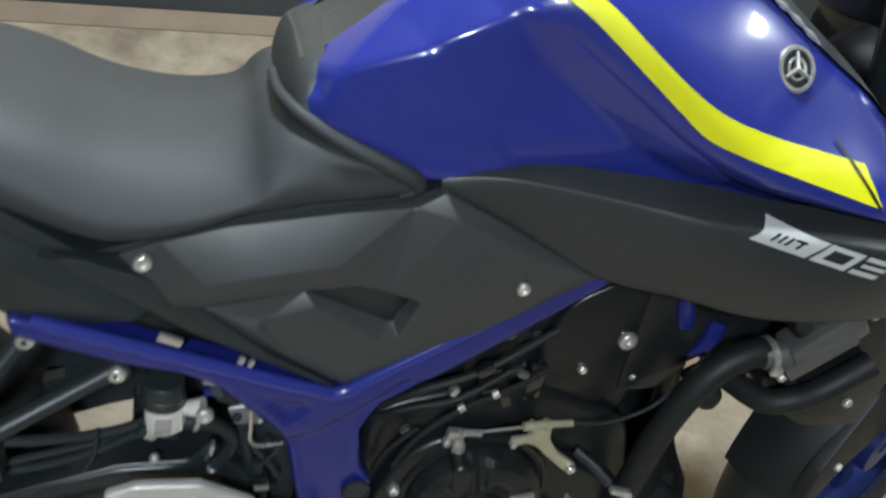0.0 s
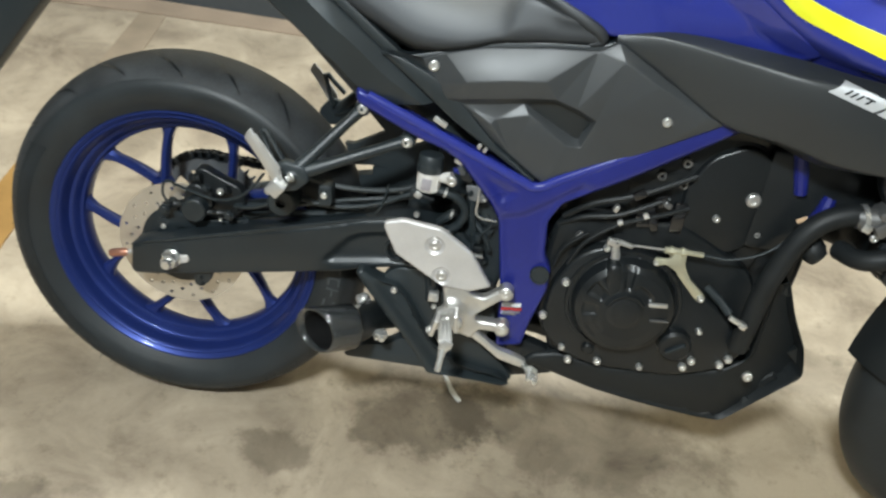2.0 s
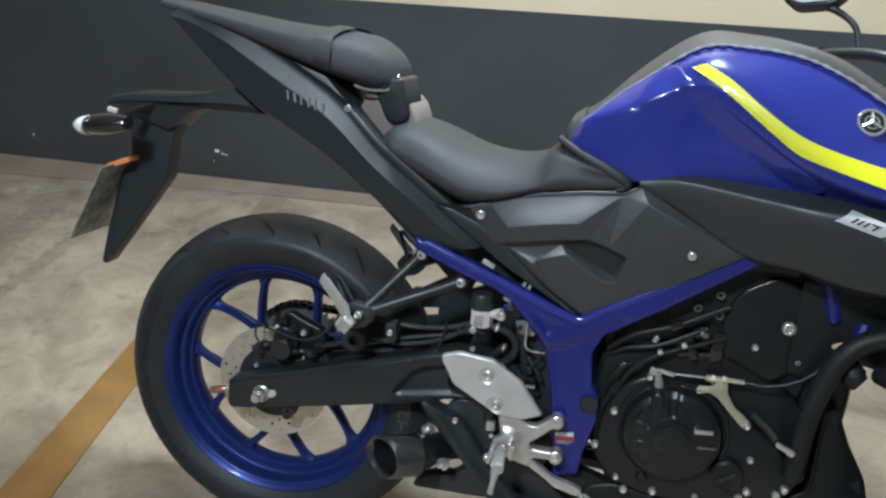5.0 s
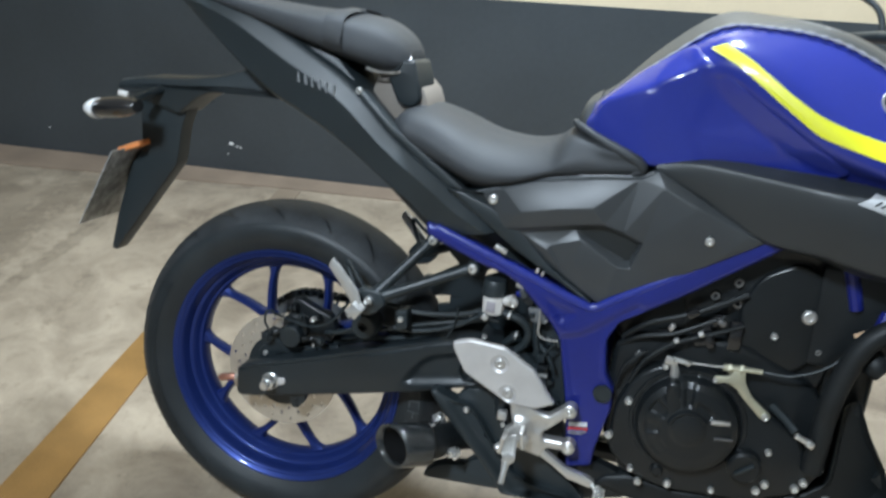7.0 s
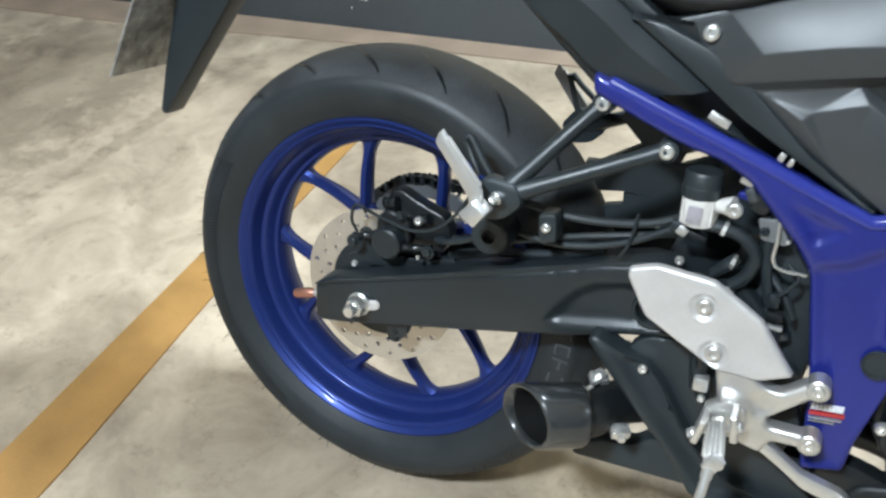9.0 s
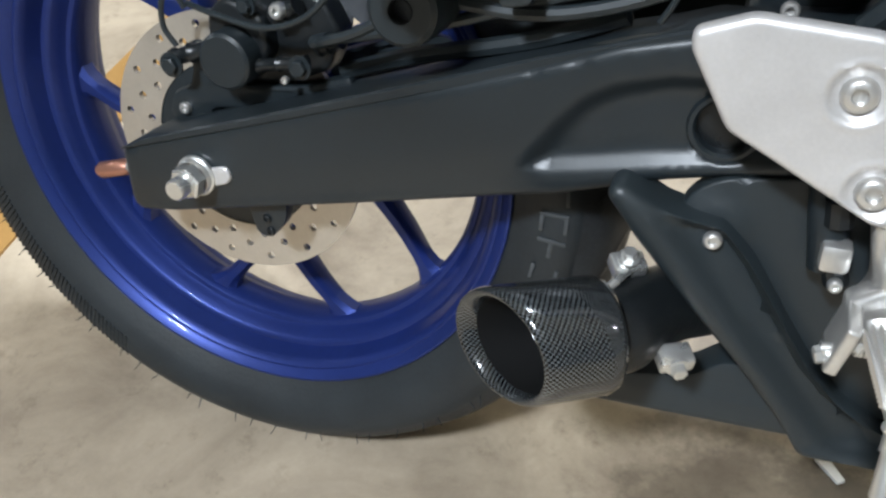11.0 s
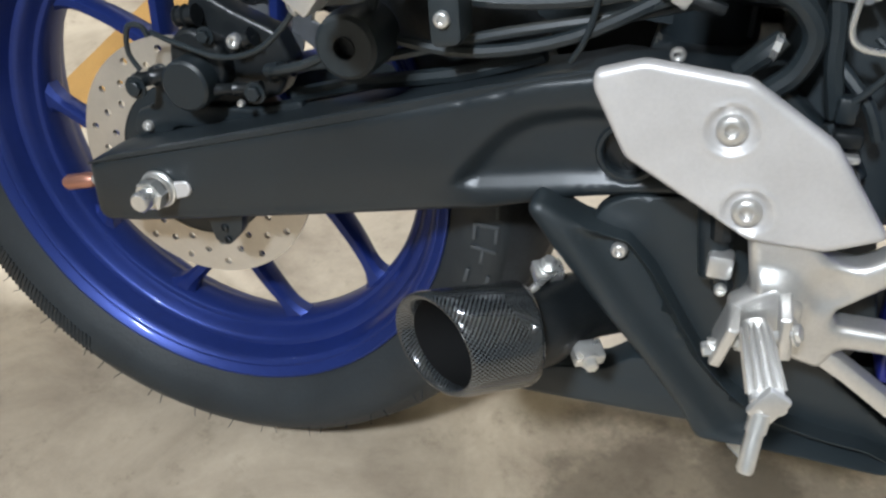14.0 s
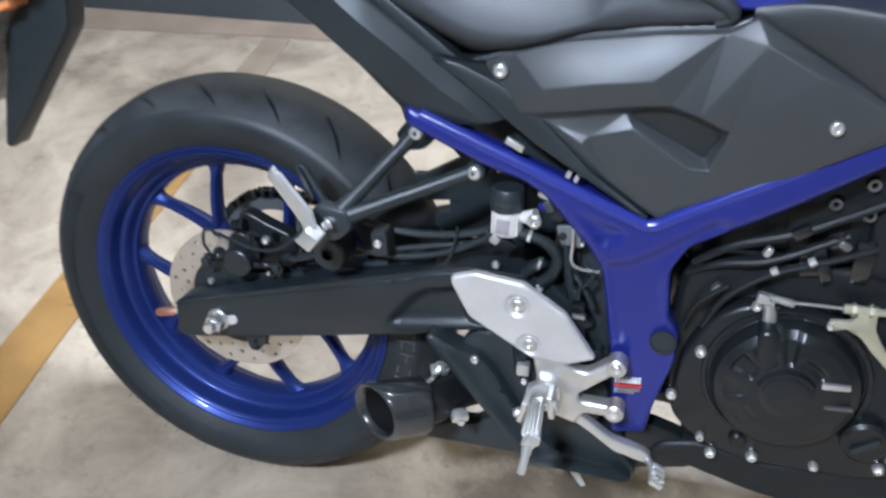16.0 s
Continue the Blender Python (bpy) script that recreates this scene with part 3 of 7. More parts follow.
def brake_disc(parent, centre, r_out, r_in, mat, name="brake_disc"):
    """A drilled disc whose rows of holes go right through."""
    cx, cy, cz = centre
    circle = lambda r, n, x=0.0, z=0.0: [(x + r * math.cos(2 * math.pi * k / n), z + r * math.sin(2 * math.pi * k / n)) for k in range(n)]
    n = 32
    holes = [(r * math.cos(2 * math.pi * k / n), r * math.sin(2 * math.pi * k / n)) for k in range(n) for r in ((0.0795, 0.1005) if k % 2 else (0.0895,))]
    loops = [circle(r_out, 120), circle(r_in, 90)] + [circle(0.0034, 12, *h) for h in holes]
    pts, edges = [], []
    for loop in loops:
        k = len(pts)
        pts += [Vector(p) for p in loop]
        edges += [(k + i, k + (i + 1) % len(loop)) for i in range(len(loop))]
    vs, es, fs, ov, oe, of = delaunay_2d_cdt(pts, edges, [], 1, 1e-7)
    bm = bmesh.new()
    front = [bm.verts.new((cx + v[0], cy - 0.0022, cz + v[1])) for v in vs]
    for f in fs:
        c = sum((vs[k] for k in f), Vector((0, 0))) / 3
        if c.length > r_in * 0.999 and all((c - Vector(h)).length > 0.0033 for h in holes):
            bm.faces.new([front[k] for k in f])
    back = {}
    for e in [e for e in bm.edges if len(e.link_faces) == 1]:
        a, b = e.verts
        for v in (a, b):
            if v not in back:
                back[v] = bm.verts.new((v.co.x, cy + 0.0022, v.co.z))
        bm.faces.new((a, b, back[b], back[a]))
    for f in [f for f in bm.faces if len(f.verts) == 3]:
        for v in f.verts:
            if v not in back:
                back[v] = bm.verts.new((v.co.x, cy + 0.0022, v.co.z))
        bm.faces.new([back[v] for v in f.verts])
    for v in [v for v in bm.verts if not v.link_faces]:
        bm.verts.remove(v)
    return part(name, bm, mat, parent, "drilled steel brake disc")


C = (0, 0, AXLE)
rear_wheel = group_part("rear_wheel", "rear wheel with a blue alloy rim and black tyre")
tyre(rear_wheel, C)
wheel_rim(rear_wheel, C, WHEEL_BLUE)
for k in range(5):
    mid = 123 + 72 * k
    bm = bmesh.new()
    spoke(bm, C, mid, 0.045, mid, 0.112, 0.026, 0.03, 0.0145)
    part("spoke_root", bm, WHEEL_BLUE, rear_wheel)
    for s in (-1, 1):
        bm = bmesh.new()
        spoke(bm, C, mid + s * 2.5, 0.1, mid + s * 21.5, 0.203, 0.0165, 0.0145, 0.0148, 0.0)
        part("spoke", bm, WHEEL_BLUE, rear_wheel)
bm = bmesh.new()
lathe(bm, [(0.012, -0.055), (0.036, -0.055), (0.045, -0.045), (0.05, -0.02), (0.06, -0.014), (0.06, 0.014), (0.05, 0.02), (0.047, 0.05), (0.012, 0.05)], C, 40, closed=True)
part("hub", bm, WHEEL_BLUE, rear_wheel)
disc = brake_disc(rear_wheel, (0, -0.056, AXLE), 0.1105, 0.071, DISC_STEEL)
bm = bmesh.new()
lathe(bm, [(0.012, -0.1), (0.022, -0.1), (0.024, -0.064), (0.05, -0.06), (0.072, -0.057), (0.074, -0.054), (0.05, -0.05), (0.03, -0.045), (0.012, -0.045)], C, 40, closed=True)
part("disc_carrier", bm, BLACK, rear_wheel)
for k in range(3):
    a = radians(98 + 120 * k)
    bolt(rear_wheel, (0.062 * math.cos(a), -0.06, AXLE + 0.062 * math.sin(a)), 0.006, 0.004)
# far side: sprocket
bm = bmesh.new()
for k in range(43):
    a0, st = 2 * math.pi * k / 43, 2 * math.pi / 43
    pts = [(0.1035, 0), (0.104, 0.28), (0.114, 0.42), (0.114, 0.58), (0.104, 0.72)]
    o = [(0.083, 0.0), (0.083, 1.0), (0.1035, 1.0)] + [(r, t) for r, t in pts[::-1]]
    ring = [[(r * math.cos(a0 + t * st), y, AXLE + r * math.sin(a0 + t * st)) for r, t in o] for y in (0.084, 0.091)]
    bridge_rings(bm, ring)
bmesh.ops.remove_doubles(bm, verts=bm.verts, dist=1e-5)
SPROCKET = material("dull_sprocket_steel", (0.1, 0.105, 0.11), 0.42, metal=0.3, vary=0.25, scale=30)
part("sprocket", bm, SPROCKET, rear_wheel, "dark toothed rear sprocket")
for k in range(6):
    bm = bmesh.new()
    spoke(bm, (0, 0.0875, AXLE), 60 * k, 0.03, 60 * k + 8, 0.086, 0.022, 0.02, 0.003)
    part("sprocket_arm", bm, SPROCKET, rear_wheel)
chain = group_part("drive_chain", "dark drive chain")
path = [(0.1105 * math.cos(a), AXLE + 0.1105 * math.sin(a)) for a in np.radians(np.linspace(262, 80, 80))] + [(0.019 + 0.5 * t, 0.42 - 0.01 * t) for t in np.linspace(0.03, 1, 60)]
path = [np.array(p) for p in path]
run = np.concatenate([[0], np.cumsum([np.linalg.norm(b - a) for a, b in zip(path, path[1:])])])
bm = bmesh.new()
for y in (-0.0075, 0.0075):
    ring = [(x, z * 0.0075 * (1 - 0.25 * math.cos(math.pi * x / 0.008) ** 2)) for x, z in ((-0.0095, 0.5), (-0.006, 1.1), (0, 1.0), (0.006, 1.1), (0.0095, 0.5), (0.0095, -0.5), (0.006, -1.1), (0, -1.0), (0.006 * -1, -1.1), (-0.0095, -0.5))]
    bridge_rings(bm, [[(x, y - 0.001, z) for x, z in ring], [(x, y + 0.001, z) for x, z in ring]])
tube(bm, [(0, -0.0085, 0), (0, 0.0085, 0)], 0.005, 8, straight=True)
link = part("chain_link", bm, ENGINE, chain)
for k, d in enumerate(np.arange(0.0, run[-1], 0.0159)):
    x, z = np.interp(d, run, [p[0] for p in path]), np.interp(d, run, [p[1] for p in path])
    x2, z2 = np.interp(d + 0.004, run, [p[0] for p in path]), np.interp(d + 0.004, run, [p[1] for p in path])
    if k:
        ob = new("chain_link", link.data)
        ob.parent = chain
    else:
        ob = link
    ob.matrix_basis = Matrix.Translation((x, 0.0875 + (0.0022 if k % 2 else 0), z)) @ pose(0, 0, 0, 0, -math.degrees(math.atan2(z2 - z, x2 - x)), 0)
# tread grooves and the raised sidewall marks


def tyre_point(r, y_side, a):
    return (r * math.cos(a), y_side, AXLE + r * math.sin(a))


def tread_groove(a0, sweep, y0, y1):
    """A narrow dark groove laid across the tread, on the tyre's own profile."""
    prof = sorted([(y, r) for r, y in TYRE_PROFILE[6:]])
    ys, rs = [q[0] for q in prof], [q[1] for q in prof]
    bm = bmesh.new()
    lo, hi = [], []
    for t in np.linspace(0, 1, 10):
        y = y0 + (y1 - y0) * t
        r = float(np.interp(y, ys, rs)) + 0.0007
        a, w = a0 + sweep * t, 0.0085 * math.sin(math.pi * min(1, t * 0.93 + 0.07)) + 0.003
        lo.append(tyre_point(r, y, a - w))
        hi.append(tyre_point(r, y, a + w))
    bridge_rings(bm, [lo, hi], close_ring=False, cap=False)
    return bm


for k in range(20):
    bm = tread_groove(2 * math.pi * k / 20, 0.2, -0.064, -0.016)
    part("tread_groove", bm, ENGINE, rear_wheel)
# moulding whiskers along the shoulder
for k in range(36):
    a = radians(150 + 5.3 * k + 1.5 * math.sin(k * 3.7))
    bm = bmesh.new()
    p0, p1 = Vector(tyre_point(0.2865, -0.0705, a)), Vector(tyre_point(0.2925, -0.076 + 0.002 * math.sin(k * 2.1), a + 0.012 * math.sin(k * 1.3)))
    tube(bm, [tuple(p0), tuple(p1)], [0.0006, 0.0003], 5, straight=True)
    part("rubber_whisker", bm, RUBBER, rear_wheel)
# fine moulded ribs on the shoulder behind the axle
bm = bmesh.new()
for k in range(84):
    a = radians(148 + 1.05 * k)
    p0, p1 = Vector(tyre_point(0.262, -0.0742, a)), Vector(tyre_point(0.2845, -0.0722, a + 0.035))
    tube(bm, [tuple(p0), tuple(p0.lerp(p1, 0.5) + Vector((0, -0.0012, 0))), tuple(p1)], 0.0011, 5, straight=True)
part("shoulder_ribs", bm, RUBBER, rear_wheel, "fine raised ribs on the tyre shoulder")
# raised sidewall marks that cannot be read: plain bars
PALE_RUBBER = material("worn_raised_rubber", (0.045, 0.05, 0.053), 0.6, vary=0.3, scale=30)
for k, bars in enumerate(((0, 1, 2), (0, 3), (0, 1, 3), (0, 2), (1, 3), (0, 2, 3))):
    a = radians(6 - 4.6 * k)
    bm = bmesh.new()
    for b in bars:
        if b == 0:
            block(bm, (-0.007, 0, 0), (0.003, 0.0016, 0.021), bevel=0.0004)
        else:
            block(bm, (0.0005, 0, -0.009 + 0.009 * (b - 1)), (0.013, 0.0016, 0.003), bevel=0.0004)
    ob = part("sidewall_mark", bm, PALE_RUBBER, rear_wheel)
    ob.matrix_basis = Matrix.Translation(tyre_point(0.269, -0.0744, a)) @ pose(0, 0, 0, 0, -math.degrees(a) + 90, 0)

# axle nut, adjuster, swingarm -----------------------------------
swingarm = group_part("swingarm", "satin black steel swingarm")
ARM_TOP = [(-0.066, 0.3235), (-0.045, 0.3345), (0.068, 0.367), (0.195, 0.405), (0.268, 0.429), (0.31, 0.444), (0.36, 0.455), (0.46, 0.455)]
ARM_LOW = [(0.52, 0.40), (0.47, 0.378), (0.38, 0.367), (0.335, 0.357), (0.307, 0.348), (0.275, 0.338), (0.262, 0.336), (0.15, 0.311), (-0.026, 0.2745), (-0.06, 0.27), (-0.067, 0.277)]
PRESSED = [(0.25, 0.354), (0.258, 0.372), (0.272, 0.392), (0.287, 0.409), (0.306, 0.421), (0.34, 0.43), (0.4, 0.433), (0.47, 0.432), (0.48, 0.385), (0.4, 0.374), (0.335, 0.364), (0.3, 0.357), (0.27, 0.3515)]
BORE = [(0.3727 + 0.0215 * math.cos(a), 0.3965 + 0.0215 * math.sin(a)) for a in np.linspace(0, 2 * math.pi, 20, endpoint=False)]


def arm_face(p):
    """The arm's outer face: a pressed shoulder, a soft swelling along the top, the pivot bore."""
    x, z = p
    swell = -0.004 * smooth_step((x - 0.12) / 0.16) * smooth_step((0.45 - x) / 0.05)
    belly = 0.004 * smooth_step((0.34 + 0.24 * (x - 0.1) - z) / 0.05)
    return swell + belly + dent(p, PRESSED, 0.009, 0.016) + dent(p, BORE, 0.012, 0.004)


part("arm", relief(ARM_TOP + ARM_LOW, -0.115, -0.072, 0.007, arm_face, 0.0045, folds=inset(PRESSED, (0, 0.003, 0.006, 0.009, 0.012, 0.016), 0.004) + inset(BORE, (0, 0.002, 0.004), 0.003)), BLACK, swingarm, smooth=60)
bm = bmesh.new()
lathe(bm, [(0.0165, -0.1), (0.0165, -0.1105), (0.018, -0.1125), (0.0205, -0.1125), (0.022, -0.11), (0.022, -0.1)], (0.3727, 0, 0.3965), 40)
part("bore_ring", bm, BLACK, swingarm)
# a black disc is added for the dark inside the open bore
bm = bmesh.new()
lathe(bm, [(0.0001, -0.102), (0.0168, -0.102), (0.0168, -0.09)], (0.3727, 0, 0.3965), 32)
part("bore_plug", bm, ENGINE, swingarm)
bm = bmesh.new()
slab(bm, [(x, z) for x, z in ARM_TOP + ARM_LOW], 0.115, 0.075, 0.006, 2, corner=0.008)
part("far_arm", bm, BLACK, swingarm)
for s in (-1, 1):
    bm = bmesh.new()
    slab(bm, [(-0.0655, 0.324), (-0.042, 0.3365), (0.066, 0.368), (0.266, 0.43), (0.36, 0.456), (0.46, 0.456), (0.46, 0.45), (0.36, 0.448), (0.07, 0.362), (-0.04, 0.33)], s * 0.1165, s * 0.07, 0.0015, 1)
    part("top_flange", bm, BLACK, swingarm)
bm = bmesh.new()
block(bm, (0.42, 0, 0.42), (0.1, 0.2, 0.05), bevel=0.01)
part("crossmember", bm, BLACK, swingarm)
bm = bmesh.new()
slab(bm, [(0.03, 0.296), (0.068, 0.3), (0.066, 0.275), (0.05, 0.257), (0.038, 0.26)], -0.1, -0.09, 0.002, 2, corner=0.006)
part("stay_tab", bm, BLACK, swingarm)
for x, z in ((0.049, 0.275), (0.051, 0.264)):
    bolt(swingarm, (x, -0.1, z), 0.0038, 0.002, ENGINE)
bm = bmesh.new()
slab(bm, [(0.0, 0.3), (0.03, 0.3095), (0.034, 0.316), (0.03, 0.3235), (0.0, 0.316), (-0.01, 0.308)], -0.1175, -0.11, 0.001, 1, corner=0.008)
part("adjuster_plate", bm, PLATE_ALLOY, swingarm, "plain steel chain adjuster washer")
bm = bmesh.new()
lathe(bm, [(0.0001, -0.1165), (0.016, -0.1165), (0.016, -0.1195), (0.0145, -0.1205)], (0.004, 0, AXLE + 0.002), 32)
lathe(bm, [(0.0145, -0.1205), (0.0138, -0.123), (0.013, -0.124)], (0.004, 0, AXLE + 0.002), 32)
ring = [[(0.004 + r * math.cos(a), y, AXLE + 0.002 + r * math.sin(a)) for a in np.linspace(0.2, 0.2 + 2 * math.pi, 6, endpoint=False)] for r, y in ((0.0132, -0.124), (0.0132, -0.1335), (0.0115, -0.135), (0.008, -0.135))]
bridge_rings(bm, ring)
part("axle_nut", bm, STEEL, swingarm, "zinc plated axle nut and washer")
bm = bmesh.new()
lathe(bm, [(0.0082, -0.135), (0.0082, -0.1445), (0.0068, -0.1465), (0.0001, -0.1465)], (0.004, 0, AXLE + 0.002), 24)
part("axle_end", bm, STEEL, swingarm)
bm = bmesh.new()
tube(bm, [(-0.066, -0.094, 0.301), (-0.083, -0.094, 0.2965)], 0.0045, 10, straight=True)
part("adjuster_screw", bm, STEEL, swingarm)
bm = bmesh.new()
tube(bm, [(-0.08, -0.094, 0.297), (-0.085, -0.094, 0.296), (-0.108, -0.094, 0.29), (-0.112, -0.094, 0.289)], [0.005, 0.0072, 0.0072, 0.005], 12, straight=True)
part("adjuster_cap", bm, COPPER, swingarm, "copper coloured adjuster cap")

# rear caliper ----------------------------------------------------
caliper = group_part("rear_caliper", "black rear brake caliper with hoses")
bm = bmesh.new()
slab(bm, [(0.012, 0.392), (0.014, 0.418), (0.02, 0.44), (0.028, 0.462), (0.04, 0.464), (0.066, 0.452), (0.1, 0.44), (0.112, 0.418), (0.1, 0.39), (0.06, 0.375), (0.025, 0.376)], -0.075, -0.055, 0.004, 3, corner=0.006)
part("body", bm, ENGINE, caliper)
bm = bmesh.new()
slab(bm, [(0.012, 0.405), (0.014, 0.43), (0.03, 0.442), (0.06, 0.43), (0.062, 0.4), (0.04, 0.385)], -0.09, -0.06, 0.005, 3, corner=0.008)
part("piston_housing", bm, ENGINE, caliper)
bm = bmesh.new()
lathe(bm, [(0.0001, -0.026), (0.018, -0.026), (0.0202, -0.024), (0.0208, -0.02), (0.0208, 0.012)], (0.035, -0.082, 0.4), 36)
part("piston_cap", bm, BLACK, caliper)
PINS = [((-0.02, -0.092, 0.393), (0.014, -0.088, 0.403), 0.0075), ((0.05, -0.094, 0.395), (0.094, -0.094, 0.402), 0.0055), ((0.022, -0.085, 0.447), (0.04, -0.085, 0.45), 0.0085), ((0.066, -0.085, 0.428), (0.086, -0.085, 0.438), 0.0075), ((0.1, -0.088, 0.41), (0.118, -0.088, 0.418), 0.0065)]
for a, b, r in PINS:
    bm = bmesh.new()
    tube(bm, [tuple(p + (q - p) * t for p, q in zip(a, b)) for t in (0, 0.12, 0.2, 0.42, 0.5, 0.58, 0.9, 1)], [r * k for k in (0.85, 1, 0.8, 0.8, 1.05, 0.8, 0.8, 1)], 14, straight=True)
    part("slide_pin", bm, ENGINE, caliper)
bm = bmesh.new()
slab(bm, [(-0.041, 0.345), (-0.034, 0.362), (-0.018, 0.367), (-0.012, 0.385), (-0.02, 0.4), (-0.008, 0.402), (0.002, 0.38), (0.02, 0.373), (0.08, 0.378), (0.12, 0.39), (0.12, 0.372), (0.06, 0.358), (0.0, 0.352), (-0.008, 0.338), (-0.025, 0.331), (-0.036, 0.336)], -0.08, -0.068, 0.003, 2, corner=0.006)
part("mount_bracket", bm, BLACK, caliper)
for p, r in (((-0.015, -0.099, 0.391), 0.0065), ((0.092, -0.1, 0.4), 0.006), ((0.05, -0.092, 0.437), 0.005)):
    bolt(caliper, p, r, 0.006, BLACK, True)
bolt(caliper, (-0.024, -0.0805, 0.35), 0.0048, 0.004, ALLOY)
bolt(caliper, (0.074, -0.09, 0.435), 0.006, 0.006)
bolt(caliper, (0.078, -0.098, 0.389), 0.003, 0.003, ALLOY)
HOSES = [
    [(0.1, -0.094, 0.416), (0.12, -0.11, 0.424), (0.15, -0.118, 0.436), (0.19, -0.12, 0.462), (0.2, -0.11, 0.5)],
    [(0.0, -0.09, 0.434), (0.03, -0.1, 0.431), (0.07, -0.106, 0.427), (0.105, -0.112, 0.438), (0.131, -0.115, 0.461), (0.15, -0.115, 0.49)],
    [(-0.013, -0.093, 0.403), (-0.02, -0.095, 0.418), (-0.016, -0.096, 0.438), (-0.004, -0.096, 0.44), (0.0, -0.094, 0.432)],
    [(0.2, -0.1, 0.492), (0.28, -0.105, 0.486), (0.36, -0.112, 0.5), (0.42, -0.115, 0.53)],
    [(0.19, -0.1, 0.455), (0.26, -0.108, 0.452), (0.33, -0.112, 0.47), (0.4, -0.115, 0.51)],
    [(0.12, -0.09, 0.42), (0.2, -0.1, 0.44), (0.28, -0.106, 0.465), (0.36, -0.108, 0.485), (0.41, -0.112, 0.5)],
    [(0.11, -0.07, 0.39), (0.17, -0.08, 0.41), (0.25, -0.09, 0.43), (0.31, -0.095, 0.452)],
    [(0.345, -0.116, 0.508), (0.343, -0.118, 0.49), (0.338, -0.118, 0.47), (0.33, -0.116, 0.455)],
]
for h, r in zip(HOSES, (0.0036, 0.0022, 0.0022, 0.005, 0.0045, 0.004, 0.006, 0.002)):
    bm = bmesh.new()
    tube(bm, h, r, 8, 6)
    part("hose", bm, PLASTIC, caliper)
bm = bmesh.new()
tube(bm, [(0.104, -0.098, 0.418), (0.118, -0.104, 0.423)], 0.0052, 10, straight=True)
part("hose_union", bm, BLACK, caliper)
bm = bmesh.new()
lathe(bm, [(0.0075, -0.142), (0.019, -0.142), (0.022, -0.139), (0.0235, -0.13), (0.0235, -0.1)], (0.186, 0, 0.4562), 32)
part("boss", bm, PLASTIC, caliper, "black rubber footrest damper boss")
bm = bmesh.new()
lathe(bm, [(0.0001, -0.134), (0.0076, -0.134), (0.0076, -0.143)], (0.186, 0, 0.4562), 24)
part("boss_bore", bm, ENGINE, caliper)
bm = bmesh.new()
slab(bm, [(0.24, 0.494), (0.261, 0.497), (0.264, 0.464), (0.243, 0.46)], -0.136, -0.11, 0.003, 2, corner=0.006)
part("hose_guide", bm, PLASTIC, caliper)
bolt(caliper, (0.251, -0.137, 0.48), 0.0055, 0.003)

# exhaust ---------------------------------------------------------
exhaust = group_part("exhaust", "short carbon-look silencer and black pipes")


def silencer():
    """A slash-cut sleeve along its axis, with a weave laid out by its own coordinates."""
    bm = bmesh.new()
    uv = bm.loops.layers.uv.new("UVMap")
    mouth, cut = Vector((0.268, -0.2, 0.277)), Vector((-0.469, -0.847, 0.01)).normalized()
    ax = Vector((0.80, 0.59, -0.06)).normalized()
    side = ax.cross(Vector((0, 0, 1))).normalized()
    up = side.cross(ax)
    R, seg = 0.0375, 64
    def ring(r, end=None, back=None):
        out = []
        for k in range(seg):
            a = 2 * math.pi * k / seg
            d = (math.cos(a) * side + math.sin(a) * up) * r
            base = mouth + d
            s = -(base - mouth).dot(cut) / ax.dot(cut) if back is None else back
            out.append(base + ax * (s + (end or 0)))
        return out
    rings = [ring(0.0305, 0.009), ring(0.0308, 0.005), ring(0.0318, 0.0018), ring(0.0335, -0.0006), ring(0.0355, -0.0008), ring(0.037, 0.0015), ring(0.0378, 0.005), ring(0.0379, 0.012), ring(0.0378, 0.04), ring(0.0375, None, 0.062), ring(0.036, None, 0.066), ring(0.028, None, 0.068)]
    vs = [[bm.verts.new(p) for p in r] for r in rings]
    dist = [0, 0.004, 0.007, 0.01, 0.012, 0.015, 0.0185, 0.0255, 0.053, 0.089, 0.093, 0.1]
    for i in range(len(vs) - 1):
        for k in range(seg):
            j = (k + 1) % seg
            f = bm.faces.new((vs[i][k], vs[i][j], vs[i + 1][j], vs[i + 1][k]))
            for lo, (kk, ii) in zip(f.loops, ((k, i), (k + 1, i), (k + 1, i + 1), (k, i + 1))):
                lo[uv].uv = (kk / seg * 144, dist[ii] / 0.00165)
    inside = bmesh.new()
    bridge_rings(inside, [[tuple(p) for p in r] for r in (ring(0.0306, 0.0085), ring(0.031, 0.014), ring(0.0325, None, 0.05), ring(0.002, None, 0.052))], cap=False)
    return bm, inside, mouth, ax


bm, baffle_bm, mouth, pipe_ax = silencer()
part("silencer", bm, CARBON, exhaust, "glossy carbon-look silencer tip", smooth=60)
bm = bmesh.new()
tube(bm, [tuple(mouth + pipe_ax * 0.058), tuple(mouth + pipe_ax * 0.075), (0.338, -0.136, 0.272), (0.362, -0.1, 0.268), (0.42, -0.05, 0.25), (0.55, 0.0, 0.22)], [0.026, 0.0275, 0.0265, 0.025, 0.025], 20, 5)
part("link_pipe", bm, ENGINE, exhaust)
part("baffle", baffle_bm, BAFFLE_BLACK, exhaust, "black inside of the silencer")
